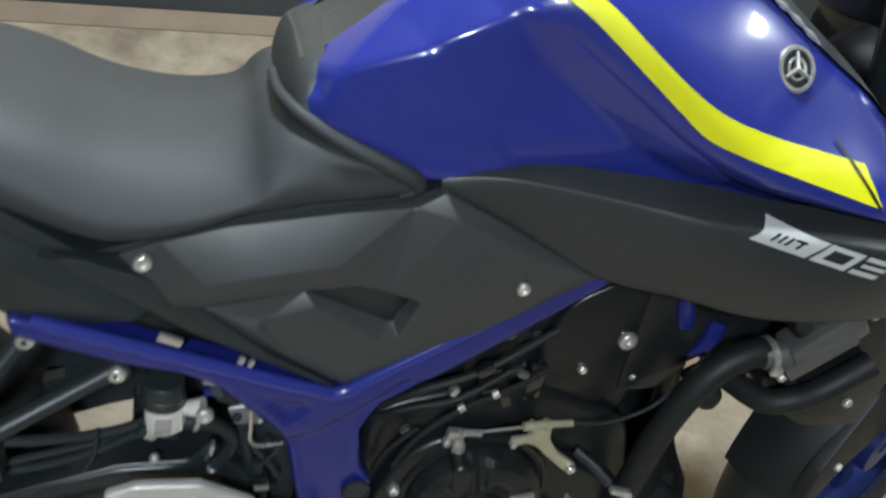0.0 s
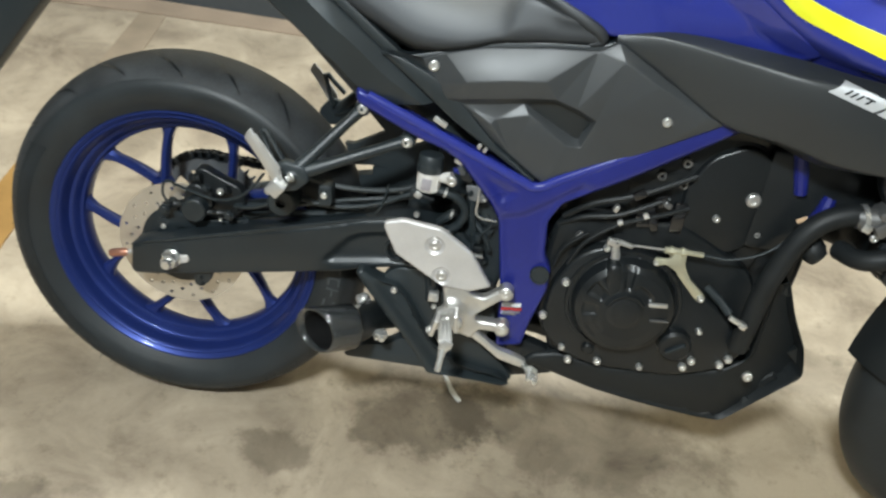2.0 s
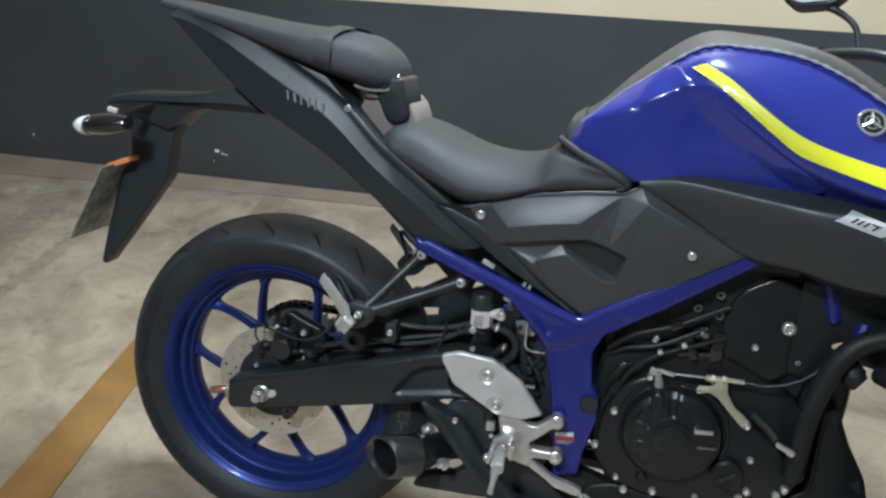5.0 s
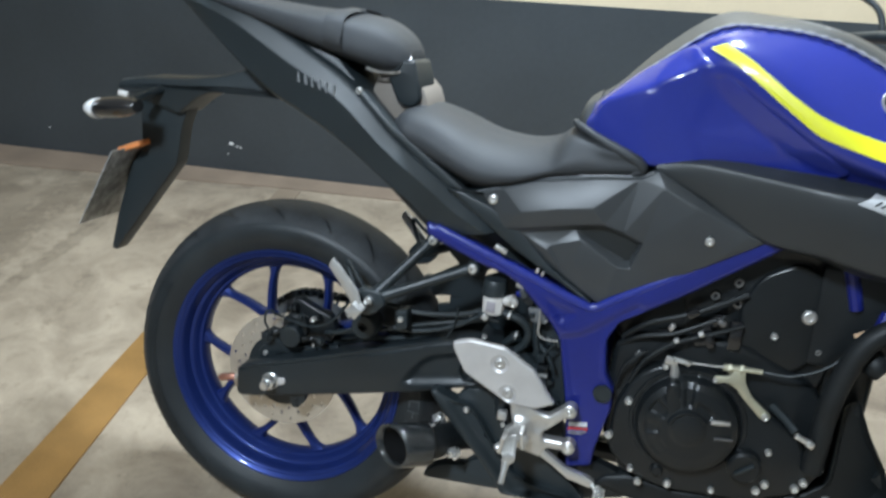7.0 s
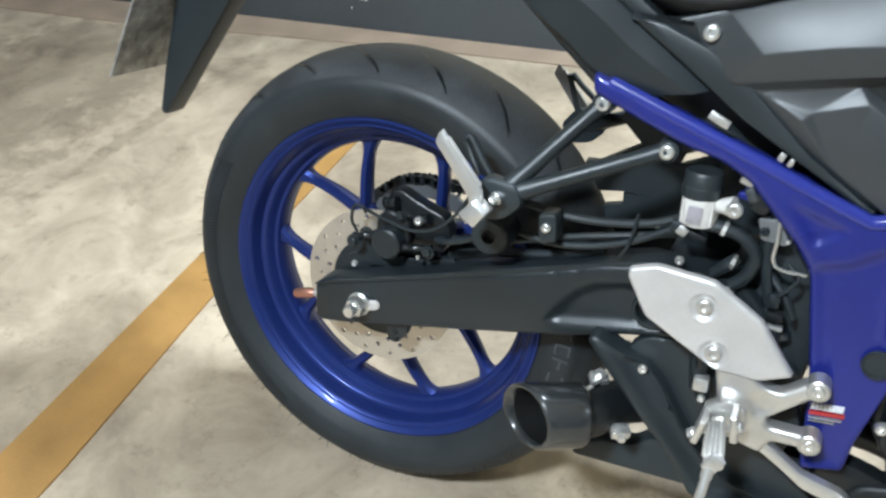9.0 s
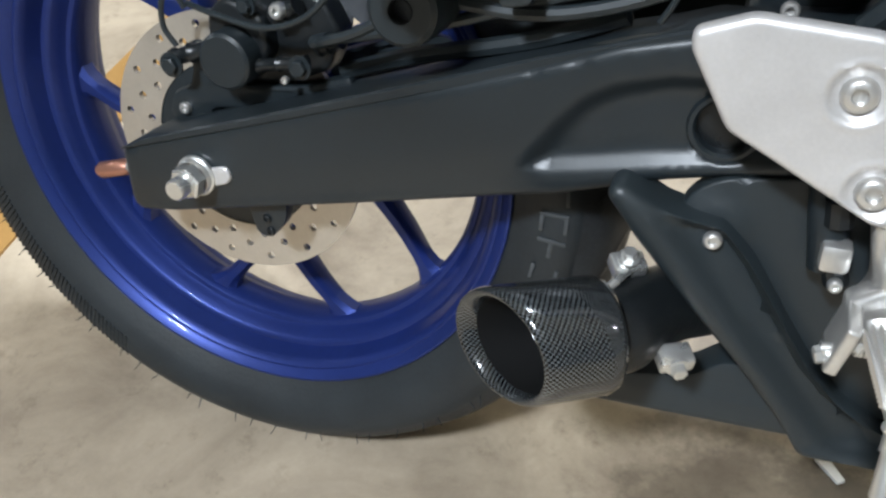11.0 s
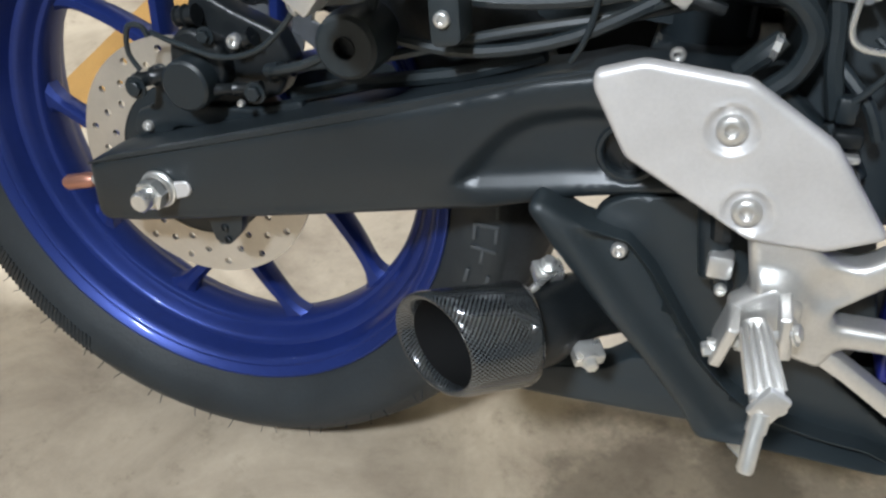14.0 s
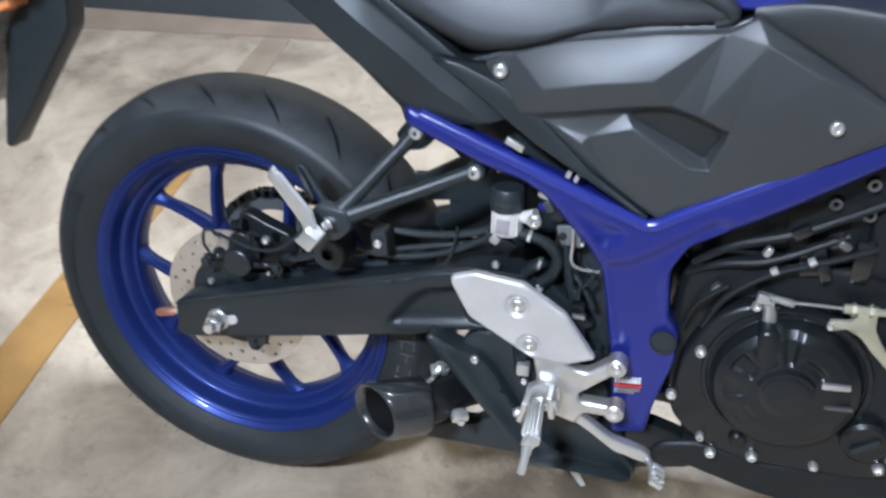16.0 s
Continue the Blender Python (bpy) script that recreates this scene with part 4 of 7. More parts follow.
for s, p, d in ((1, (0.328, -0.122, 0.302), (0.1, -0.35, 1)), (2, (0.366, -0.155, 0.262), (0.5, -1, -0.3))):
    bm = bmesh.new()
    block(bm, p, (0.022, 0.016, 0.011), (20, 0, 30), 0.002)
    part("clamp", bm, STEEL, exhaust, "zinc plated pipe clamp")
    bolt(exhaust, tuple(Vector(p) + Vector(d).normalized() * 0.006), 0.005, 0.008, None, True, d)
bm = bmesh.new()
tube(bm, [(0.3135, -0.158, 0.292), (0.325, -0.14, 0.301), (0.333, -0.12, 0.302)], 0.003, 8, 4)
part("clamp_spring", bm, STEEL, exhaust)
# low pan rail and collector box under the engine
bm = bmesh.new()
slab(bm, [(0.303, 0.183), (0.318, 0.201), (0.339, 0.2105), (0.3756, 0.217), (0.394, 0.2325), (0.41, 0.235), (0.43, 0.222), (0.53, 0.208), (0.53, 0.188), (0.43, 0.183), (0.31, 0.179)], -0.112, -0.085, 0.003, 2, corner=0.004)
part("pan_rail", bm, PLASTIC, exhaust)
bm = bmesh.new()
block(bm, (0.5, -0.005, 0.222), (0.18, 0.17, 0.06), (0, 2, 0), 0.02)
part("collector_box", bm, BLACK, exhaust)
bm = bmesh.new()
tube(bm, [(0.955, -0.06, 0.2), (0.9, -0.05, 0.19), (0.74, -0.01, 0.2), (0.66, 0.06, 0.205), (0.575, 0.065, 0.21)], 0.02, 12, 4)
tube(bm, [(0.955, 0.06, 0.2), (0.9, 0.05, 0.19), (0.7, 0.08, 0.2), (0.575, 0.07, 0.215)], 0.02, 12, 4)
part("collector_pipe", bm, ENGINE, exhaust)
# guard: ridge and plate behind the footrest
guard = group_part("side_guard", "black pressed guard with a slanting ridge")
RIDGE = [(0.312, 0.357), (0.316, 0.3645), (0.323, 0.365), (0.347, 0.351), (0.368, 0.3465), (0.382, 0.3445), (0.39, 0.336), (0.403, 0.321), (0.426, 0.286), (0.445, 0.2575), (0.467, 0.234), (0.49, 0.219), (0.53, 0.21), (0.562, 0.208), (0.59, 0.197), (0.578, 0.189), (0.53, 0.19), (0.45, 0.19), (0.433, 0.2165), (0.4057, 0.2494), (0.3713, 0.286), (0.33, 0.333)]


def ridge_face(p):
    """A rounded crest along the rear edge; forward of it a hollow web runs down to the plate and its bolt."""
    off = ((p[0] - 0.313) * 0.775 + (p[1] - 0.359) * 0.632)
    return 0.006 * smooth_step((0.27 - p[1]) / 0.08) + 0.0135 * smooth_step((off - 0.011) / 0.015) + 0.0115 * smooth_step((off - 0.026) / 0.025)


CREASES = [(0.313 + 0.775 * off - 0.632 * k, 0.359 + 0.632 * off + 0.775 * k) for off in (0.01, 0.0125, 0.0155, 0.0185, 0.022, 0.026, 0.031, 0.037, 0.044, 0.052) for k in np.arange(-0.22, 0.04, 0.004)]
part("ridge", relief(RIDGE, -0.141, -0.105, 0.008, ridge_face, 0.005, folds=CREASES), PLASTIC, guard, smooth=60)
PLATE = [(0.352, 0.335), (0.356, 0.35), (0.364, 0.36), (0.378, 0.368), (0.42, 0.374), (0.53, 0.37), (0.548, 0.3), (0.53, 0.253), (0.567, 0.226), (0.593, 0.197), (0.586, 0.19), (0.566, 0.206), (0.53, 0.193), (0.44, 0.19), (0.43, 0.235)]


def plate_face(p):
    """A soft lip round the bolt."""
    return -0.004 * smooth_step((0.026 - math.hypot(p[0] - 0.376, p[1] - 0.336)) / 0.016)


part("plate", relief(PLATE, -0.117, -0.1, 0.002, plate_face, 0.006), PLASTIC, guard, smooth=50)
bolt(guard, (0.3765, -0.1285, 0.333), 0.0058, 0.004, ALLOY)

# rider's footrest bracket ---------------------------------------
rest = group_part("footrest_bracket", "cast alloy footrest bracket with silver heel guard")
HEEL = [(0.351, 0.466), (0.379, 0.4755), (0.438, 0.4705), (0.489, 0.439), (0.528, 0.386), (0.497, 0.372), (0.453, 0.372), (0.374, 0.415), (0.351, 0.456)]
HEEL_BOLTS = [(0.432, 0.441), (0.449, 0.391)]


def heel_face(p):
    """Two dished seats round the bolts."""
    y = 0.0
    for c in HEEL_BOLTS:
        r = math.hypot(p[0] - c[0], p[1] - c[1])
        y += -0.0008 * smooth_step((0.0185 - r) / 0.002) + 0.0042 * smooth_step((0.0165 - r) / 0.006)
    return y


part("heel_guard", relief(HEEL, -0.163, -0.154, 0.0045, heel_face, 0.0022, 0.004), PLATE_ALLOY, rest, "satin silver heel guard plate", smooth=50)
for x, z in HEEL_BOLTS:
    bolt(rest, (x, -0.1592, z), 0.0092, 0.0055, ALLOY)
CASTING = [(0.452, 0.378), (0.49, 0.378), (0.502, 0.364), (0.519, 0.362), (0.546, 0.384), (0.561, 0.381), (0.562, 0.37), (0.549, 0.363), (0.521, 0.337), (0.512, 0.329), (0.515, 0.3205), (0.548, 0.321), (0.563, 0.319), (0.563, 0.305), (0.549, 0.304), (0.521, 0.303), (0.513, 0.2845), (0.494, 0.289), (0.462, 0.297), (0.451, 0.316), (0.461, 0.334)]


def casting_face(p):
    """The casting swells round the peg's pivot and dips in the web between its arms."""
    boss = math.hypot((p[0] - 0.472) / 0.028, (p[1] - 0.328) / 0.03)
    web = math.hypot((p[0] - 0.508) / 0.02, (p[1] - 0.345) / 0.02)
    return -0.007 * smooth_step((1 - boss) / 0.5) + 0.003 * smooth_step((1 - web) / 0.7)


part("casting", relief(CASTING, -0.158, -0.14, 0.006, casting_face, 0.0028, 0.006), ALLOY, rest, smooth=55)
for end in ((0.553, -0.15, 0.376), (0.557, -0.15, 0.312)):
    bm = bmesh.new()
    lathe(bm, [(0.006, -0.0105), (0.0095, -0.0105), (0.0115, -0.009), (0.0118, 0.012)], end, 28)
    part("boss", bm, ALLOY, rest)
    bolt(rest, (end[0], -0.159, end[2]), 0.0072, 0.0035)
# clevis: a hood on the casting with two cheeks, the peg's hinge pin through them
bm = bmesh.new()
slab(bm, [(0.449, 0.327), (0.474, 0.346), (0.4925, 0.336), (0.494, 0.318), (0.478, 0.3), (0.452, 0.302)], -0.166, -0.15, 0.004, 3, corner=0.004)
part("clevis", bm, ALLOY, rest)
for x, z, turn in ((0.4515, 0.3125, 12), (0.4835, 0.3265, -8)):
    bm = bmesh.new()
    slab(bm, [(-0.004, -0.017), (-0.004, 0.0165), (0.004, 0.0165), (0.004, -0.017)], -0.03, 0.004, 0.0028, 3, corner=0.002)
    ob = part("clevis_cheek", bm, ALLOY, rest)
    ob.matrix_basis = pose(x, -0.158, z, 6, turn, 0)
bm = bmesh.new()
tube(bm, [(0.443, -0.175, 0.303), (0.449, -0.176, 0.3055), (0.482, -0.181, 0.322), (0.4885, -0.182, 0.3255)], [0.0042, 0.0036, 0.0036, 0.0042], 12, straight=True)
part("hinge_pin", bm, STEEL, rest)
bolt(rest, (0.4885, -0.182, 0.3265), 0.0058, 0.0045, None, True, (0.85, -0.2, 0.4))
bolt(rest, (0.4455, -0.1745, 0.2995), 0.0052, 0.007, None, True, (-0.9, -0.2, -0.2))
PEG_A, PEG_B = Vector((0.467, -0.172, 0.3195)), Vector((0.474, -0.2525, 0.3235))
bm = bmesh.new()
d = (PEG_B - PEG_A).normalized()
sx = d.cross(Vector((-0.3, 0, 1))).normalized()
sz = sx.cross(d)
rings = []
for t in np.linspace(0, 1, 12):
    w, h = 0.0082 + 0.0014 * t, 0.0064 + 0.0008 * t
    c = PEG_A + (PEG_B - PEG_A) * t
    rings.append([tuple(c + sx * w * math.copysign(abs(math.cos(a)) ** 0.6, math.cos(a)) + sz * h * math.copysign(abs(math.sin(a)) ** 0.6, math.sin(a))) for a in np.linspace(0, 2 * math.pi, 20, endpoint=False)])
bridge_rings(bm, rings)
part("footpeg", bm, ALLOY, rest)
tooth = None
for k in range(17):
    for row in (-2, -1, 0, 1, 2):
        c = PEG_A + (PEG_B - PEG_A) * (0.16 + 0.046 * k) + sz * (0.0086 + 0.0008 * k / 17 - 0.0005 * row * row) + sx * (0.004 + 0.0006 * k / 17) * row
        if tooth is None:
            bm = bmesh.new()
            bmesh.ops.create_cone(bm, cap_ends=True, segments=4, radius1=0.0021, radius2=0.0003, depth=0.006)
            ob = tooth = part("grip_tooth", bm, ALLOY, rest)
        else:
            ob = new("grip_tooth", tooth.data)
            ob.parent = rest
        ob.matrix_basis = Matrix.Translation(c) @ Vector((0, 0, 1)).rotation_difference(sz).to_matrix().to_4x4()
bm = bmesh.new()
block(bm, (0, 0, 0), (0.021, 0.007, 0.0155), bevel=0.004)
ob = part("peg_end", bm, ALLOY, rest)
ob.matrix_basis = Matrix.Translation(PEG_B + sz * 0.0006) @ Vector((0, 1, 0)).rotation_difference(d).to_matrix().to_4x4()
bm = bmesh.new()
tube(bm, [(0.4708, -0.2525, 0.319), (0.47, -0.2565, 0.3085)], 0.006, 16, straight=True)
tube(bm, [(0.4702, -0.2555, 0.3105), (0.47, -0.2565, 0.3085), (0.4682, -0.2675, 0.29), (0.468, -0.2681, 0.2885)], [0.005, 0.0048, 0.0049, 0.004], 16, straight=True)
part("feeler_pin", bm, STEEL, rest)
bm = bmesh.new()
tube(bm, [(0.4565 + 0.0022 * k / 9, -0.176 - 0.0052 * math.cos(2 * math.pi * k / 9), 0.309 + 0.0052 * math.sin(2 * math.pi * k / 9)) for k in range(37)], 0.001, 6, 1, straight=True)
part("return_spring", bm, STEEL, rest)
# rear brake pedal
bm = bmesh.new()
slab(bm, [(0.497, 0.297), (0.508, 0.304), (0.52, 0.298), (0.558, 0.273), (0.596, 0.264), (0.607, 0.257), (0.606, 0.246), (0.594, 0.247), (0.561, 0.255), (0.529, 0.277), (0.51, 0.288)], -0.156, -0.144, 0.003, 2, corner=0.004)
part("brake_pedal", bm, ALLOY, rest)
bm = bmesh.new()
tube(bm, [(0.602, -0.15, 0.252), (0.609, -0.165, 0.252), (0.612, -0.18, 0.253)], [0.0045, 0.0045, 0.004], 10, 4)
block(bm, (0.616, -0.186, 0.256), (0.018, 0.034, 0.008), (0, 30, 0), 0.002)
part("pedal_tip", bm, STEEL, rest)
for k in range(3):
    bm = bmesh.new()
    block(bm, (0.618, -0.176 - 0.01 * k, 0.261), (0.016, 0.004, 0.006), (0, 30, 0), 0.0015)
    part("pedal_pad", bm, STEEL, rest)
bm = bmesh.new()
block(bm, (0.4415, -0.142, 0.343), (0.0165, 0.015, 0.017), bevel=0.003)
part("brake_switch", bm, ALLOY, rest, "small metal brake switch")
bm = bmesh.new()
tube(bm, [(0.438, -0.138, 0.375), (0.44, -0.138, 0.36)], 0.008, 10, straight=True)
tube(bm, [(0.442, -0.138, 0.337), (0.446, -0.138, 0.323)], 0.0072, 10, straight=True)
part("switch_body", bm, ENGINE, rest)
bolt(rest, (0.4445, -0.147, 0.327), 0.0042, 0.004)
bm = bmesh.new()
tube(bm, [(0.43, -0.118, 0.395), (0.435, -0.13, 0.36), (0.44, -0.132, 0.33)], 0.011, 12, 4)
part("master_cylinder", bm, BLACK, rest)

# passenger's footrest --------------------------------------------
pass_rest = group_part("passenger_footrest", "black passenger footrest stay with folded silver peg")
B1, B2, JN = Vector((0.294, -0.113, 0.622)), Vector((0.366, -0.118, 0.584)), Vector((0.203, -0.168, 0.516))
for end in (B1, B2):
    bm = bmesh.new()
    tube(bm, [tuple(JN), tuple(JN.lerp(end, 0.3)), tuple(JN.lerp(end, 0.8)), tuple(end)], [0.013, 0.0095, 0.0085, 0.01], 12, 4)
    part("stay", bm, PLASTIC, pass_rest)
    bm = bmesh.new()
    lathe(bm, [(0.0001, -0.008), (0.011, -0.008), (0.012, -0.006), (0.012, 0.02)], tuple(end), 20)
    part("stay_eye", bm, PLASTIC, pass_rest)
    bolt(pass_rest, tuple(end + Vector((0, -0.0085, 0))), 0.0082, 0.0045)
bm = bmesh.new()
slab(bm, [(0.17, 0.515), (0.19, 0.54), (0.225, 0.535), (0.235, 0.515), (0.215, 0.495), (0.185, 0.49)], -0.176, -0.158, 0.005, 2, corner=0.008)
part("stay_head", bm, PLASTIC, pass_rest)
bm = bmesh.new()
slab(bm, [(0.1415, 0.576), (0.1455, 0.5865), (0.1495, 0.5905), (0.1535, 0.584), (0.163, 0.574), (0.18, 0.556), (0.1965, 0.532), (0.199, 0.512), (0.184, 0.512), (0.182, 0.5225), (0.162, 0.55)], -0.2, -0.194, 0.002, 2, corner=0.003)
part("folded_peg", bm, ALLOY, pass_rest, "bare aluminium folded footpeg")
for k in range(15):
    t = (k + 0.5) / 15
    bm = bmesh.new()
    x, z = 0.1545 + 0.039 * t, 0.5815 - 0.046 * t
    block(bm, (x + 0.0012, -0.197, z + 0.0012), (0.0042, 0.0065, 0.0026), (0, 45, 0), 0.0004)
    part("peg_tooth", bm, ALLOY, pass_rest)
bm = bmesh.new()
slab(bm, [(0.1765, 0.5067), (0.1914, 0.5234), (0.2076, 0.5113), (0.1943, 0.4941)], -0.212, -0.188, 0.002, 2, corner=0.002)
part("peg_block", bm, ALLOY, pass_rest, "square aluminium peg root")
for x, z in ((0.186, 0.5), (0.18, 0.496), (0.21, 0.523)):
    bolt(pass_rest, (x, -0.186, z), 0.005, 0.008, None, True, (-0.5, -0.6, -0.3))
bm = bmesh.new()
tube(bm, [(0.192, -0.14, 0.519), (0.172, -0.135, 0.543), (0.1545, -0.13, 0.5655), (0.148, -0.13, 0.5625), (0.152, -0.13, 0.552), (0.168, -0.135, 0.525)], 0.0042, 8, 5)
part("strap_hook", bm, PLASTIC, pass_rest)
# the same footrest on the other flank, its peg folded too
far_rest = group_part("passenger_footrest", "black passenger footrest stay of the other flank")
for ob in [c for c in pass_rest.children if not c.name.startswith("strap_hook")]:
    me = ob.data.copy()
    me.transform(Matrix.Scale(-1, 4, (0, 1, 0)) @ ob.matrix_basis)
    me.flip_normals()
    new(ob.name.split(".")[0], me).parent = far_rest
bm = bmesh.new()
tube(bm, [(0.1994, 0.14, 0.5351), (0.1877, 0.14, 0.5687), (0.1805, 0.14, 0.5893), (0.1856, 0.14, 0.5900), (0.1994, 0.14, 0.5765), (0.2198, 0.14, 0.5598)], 0.0042, 8, straight=True)
part("strap_hook", bm, PLASTIC, far_rest)

# frame -----------------------------------------------------------
frame_part = group_part("main_frame", "blue painted steel diamond frame")
FRAME = [(0.282, 0.655), (0.296, 0.651), (0.33, 0.638), (0.412, 0.607), (0.54, 0.561), (0.569, 0.551), (0.6, 0.571), (0.70, 0.633), (0.81, 0.704), (0.87, 0.74), (0.885, 0.72), (0.81, 0.664), (0.70, 0.586), (0.65, 0.554), (0.612, 0.53), (0.596, 0.497), (0.602, 0.44), (0.617, 0.415), (0.617, 0.38), (0.6, 0.31), (0.596, 0.272), (0.555, 0.262), (0.545, 0.36), (0.521, 0.485), (0.503, 0.511), (0.474, 0.541), (0.448, 0.568), (0.42, 0.583), (0.385, 0.592), (0.343, 0.608), (0.3, 0.626), (0.284, 0.633)]
TRIANGLE = rounded([(0.484, 0.558), (0.549, 0.538), (0.519, 0.513)], 0.004)
KNEE = [(0.45, 0.42), (0.515, 0.498), (0.55, 0.508), (0.585, 0.533), (0.635, 0.572), (0.7, 0.55), (0.66, 0.2), (0.5, 0.2)]


def frame_face(p):
    """A pressed triangle at the joint, and the pillar set back under a soft crease."""
    return dent(p, TRIANGLE, 0.005, 0.006) + dent(p, KNEE, 0.006, 0.012) + 0.002 * smooth_step((0.45 - p[0]) / 0.08)


part("frame_side", relief(FRAME, -0.134, -0.1, 0.01, frame_face, 0.005), BLUE_FRAME, frame_part, smooth=50)
bm = bmesh.new()
slab(bm, FRAME, 0.133, 0.1, 0.007, 2, corner=0.006)
part("frame_side", bm, BLUE_FRAME, frame_part)
bm = bmesh.new()
tube(bm, [(0.3, -0.124, 0.645), (0.43, -0.1285, 0.5985), (0.54, -0.1295, 0.557), (0.57, -0.1295, 0.5505), (0.606, -0.1285, 0.5715), (0.72, -0.1265, 0.6395)], 0.0078, 16, 6)
part("top_edge", bm, BLUE, frame_part)
bm = bmesh.new()
lathe(bm, [(0.0001, -0.001), (0.0125, -0.001), (0.0135, -0.003), (0.015, -0.003), (0.0158, 0)], (0.6, -0.132, 0.407), 28)
part("pivot_plug", bm, PLASTIC, frame_part, "black rubber pivot plug")
for s in (-1, 1):
    bm = bmesh.new()
    tube(bm, [(0.306, s * 0.1, 0.63), (0.12, s * 0.09, 0.79)], 0.014, 10, straight=True)
    part("seat_rail", bm, BLACK, frame_part)
bm = bmesh.new()
tube(bm, [(0.925, -0.1, 0.7), (0.937, -0.102, 0.66), (0.955, -0.102, 0.6)], [0.011, 0.011, 0.01], 10, 4)
part("down_tube", bm, BLUE_FRAME, frame_part)
bm = bmesh.new()
tube(bm, [(1.0, -0.1, 0.6), (0.993, -0.105, 0.575), (0.985, -0.1, 0.55)], 0.011, 10, 4)
part("down_tube", bm, BLUE_FRAME, frame_part)
# printed label: white bars over red
def sticker(x0, x1, z0, z1, mat):
    bm = bmesh.new()
    slab(bm, [(x0, z0 + (x0 - 0.55) * 0.11), (x1, z0 + (x1 - 0.55) * 0.11), (x1, z1 + (x1 - 0.55) * 0.11), (x0, z1 + (x0 - 0.55) * 0.11)], -0.1316, -0.128, 0)
    part("sticker_bar", bm, mat, frame_part, "small printed sticker bar")


for k in range(8):
    sticker(0.5515 + 0.0039 * k, 0.5545 + 0.0039 * k, 0.3395, 0.346, WHITE)
sticker(0.551, 0.584, 0.333, 0.337, RED)
sticker(0.552, 0.582, 0.3285, 0.3297, ALLOY)
sticker(0.552, 0.576, 0.3245, 0.3255, ALLOY)

# side panels -----------------------------------------------------
cover = group_part("side_cover", "dark grey moulded side cover with a vent")
bm = bmesh.new()
slab(bm, [(0.309, 0.715), (0.35, 0.712), (0.403, 0.728), (0.456, 0.75), (0.548, 0.763), (0.616, 0.77), (0.642, 0.782), (0.705, 0.748), (0.814, 0.688), (0.729, 0.638), (0.644, 0.588), (0.574, 0.553), (0.512, 0.585), (0.425, 0.645), (0.375, 0.682)], -0.122, -0.1, 0.004, 2, corner=0.006)
part("backing", bm, BLACK, cover)
SKIN = {
    "t0": (0.372, -0.125, 0.712), "t1": (0.403, -0.127, 0.725), "t2": (0.456, -0.129, 0.742), "t3": (0.548, -0.131, 0.757), "t4": (0.614, -0.132, 0.764), "t5": (0.639, -0.133, 0.78),
    "f1": (0.705, -0.134, 0.746), "f2": (0.808, -0.138, 0.692),
    "b1": (0.731, -0.137, 0.645), "b2": (0.655, -0.132, 0.6), "b3": (0.574, -0.127, 0.556), "b4": (0.522, -0.123, 0.588), "b5": (0.473, -0.121, 0.618), "b6": (0.418, -0.12, 0.65), "b7": (0.386, -0.122, 0.686),
    "s0": (0.405, -0.129, 0.682), "s1": (0.44, -0.1465, 0.693), "s2": (0.499, -0.149, 0.706), "s3": (0.55, -0.148, 0.713),
    "c0": (0.415, -0.13, 0.662), "c1": (0.444, -0.137, 0.667), "c2": (0.486, -0.139, 0.675), "c3": (0.528, -0.14, 0.683), "c4": (0.57, -0.142, 0.689), "c5": (0.6, -0.143, 0.681), "c6": (0.631, -0.141, 0.668), "p1": (0.626, -0.139, 0.652),
    "d0": (0.42, -0.126, 0.657), "d1": (0.446, -0.1255, 0.657), "d2": (0.487, -0.1255, 0.664), "d3": (0.526, -0.124, 0.672), "d4": (0.567, -0.112, 0.674), "d5": (0.598, -0.111, 0.666), "d6": (0.622, -0.112, 0.655), "d7": (0.611, -0.114, 0.639),
    "e0": (0.535, -0.121, 0.668), "e1": (0.605, -0.123, 0.631), "e2": (0.537, -0.1335, 0.658), "e3": (0.596, -0.137, 0.623), "g0": (0.446, -0.1265, 0.6535), "g1": (0.49, -0.1295, 0.6425), "g2": (0.484, -0.1345, 0.6355),
    "p0": (0.617, -0.135, 0.623), "i1": (0.652, -0.144, 0.757), "i2": (0.705, -0.1485, 0.732), "i3": (0.782, -0.1445, 0.7), "h1": (0.586, -0.131, 0.577),
}
RIDGES = [["s0", "s1", "s2", "s3", "t3"], ["c0", "c1", "c2", "c3", "c4", "c5", "c6", "p1"], ["d0", "d1", "d2", "d3", "d4", "d5", "d6", "d7", "e1"], ["d3", "e0", "e1"], ["e2", "e3"], ["e0", "e2"], ["e1", "e3"], ["g0", "g1"], ["g2", "g1"], ["g0", "g2"], ["g1", "e2"], ["t5", "i1", "i2", "i3", "f2"], ["p1", "p0", "h1", "b3"], ["e3", "p0"], ["s0", "c0"], ["d6", "p1"], ["d7", "p0"]]
part("upper_skin", facets(SKIN, RIDGES, ["t0", "t1", "t2", "t3", "t4", "t5", "f1", "f2", "b1", "b2", "b3", "b4", "b5", "b6", "b7"], -0.1, 0.0045), GREY_PLASTIC, cover, smooth=32)
bm = bmesh.new()
slab(bm, [(0.31, 0.713), (0.345, 0.708), (0.39, 0.69), (0.43, 0.664), (0.5, 0.6), (0.565, 0.557), (0.545, 0.562), (0.43, 0.628), (0.37, 0.672)], -0.128, -0.11, 0.003, 2, corner=0.004)
part("lower_blade", bm, PLASTIC, cover)
bolt(cover, (0.39, -0.1265, 0.7045), 0.0082, 0.004)
bolt(cover, (0.727, -0.1455, 0.685), 0.0072, 0.004)
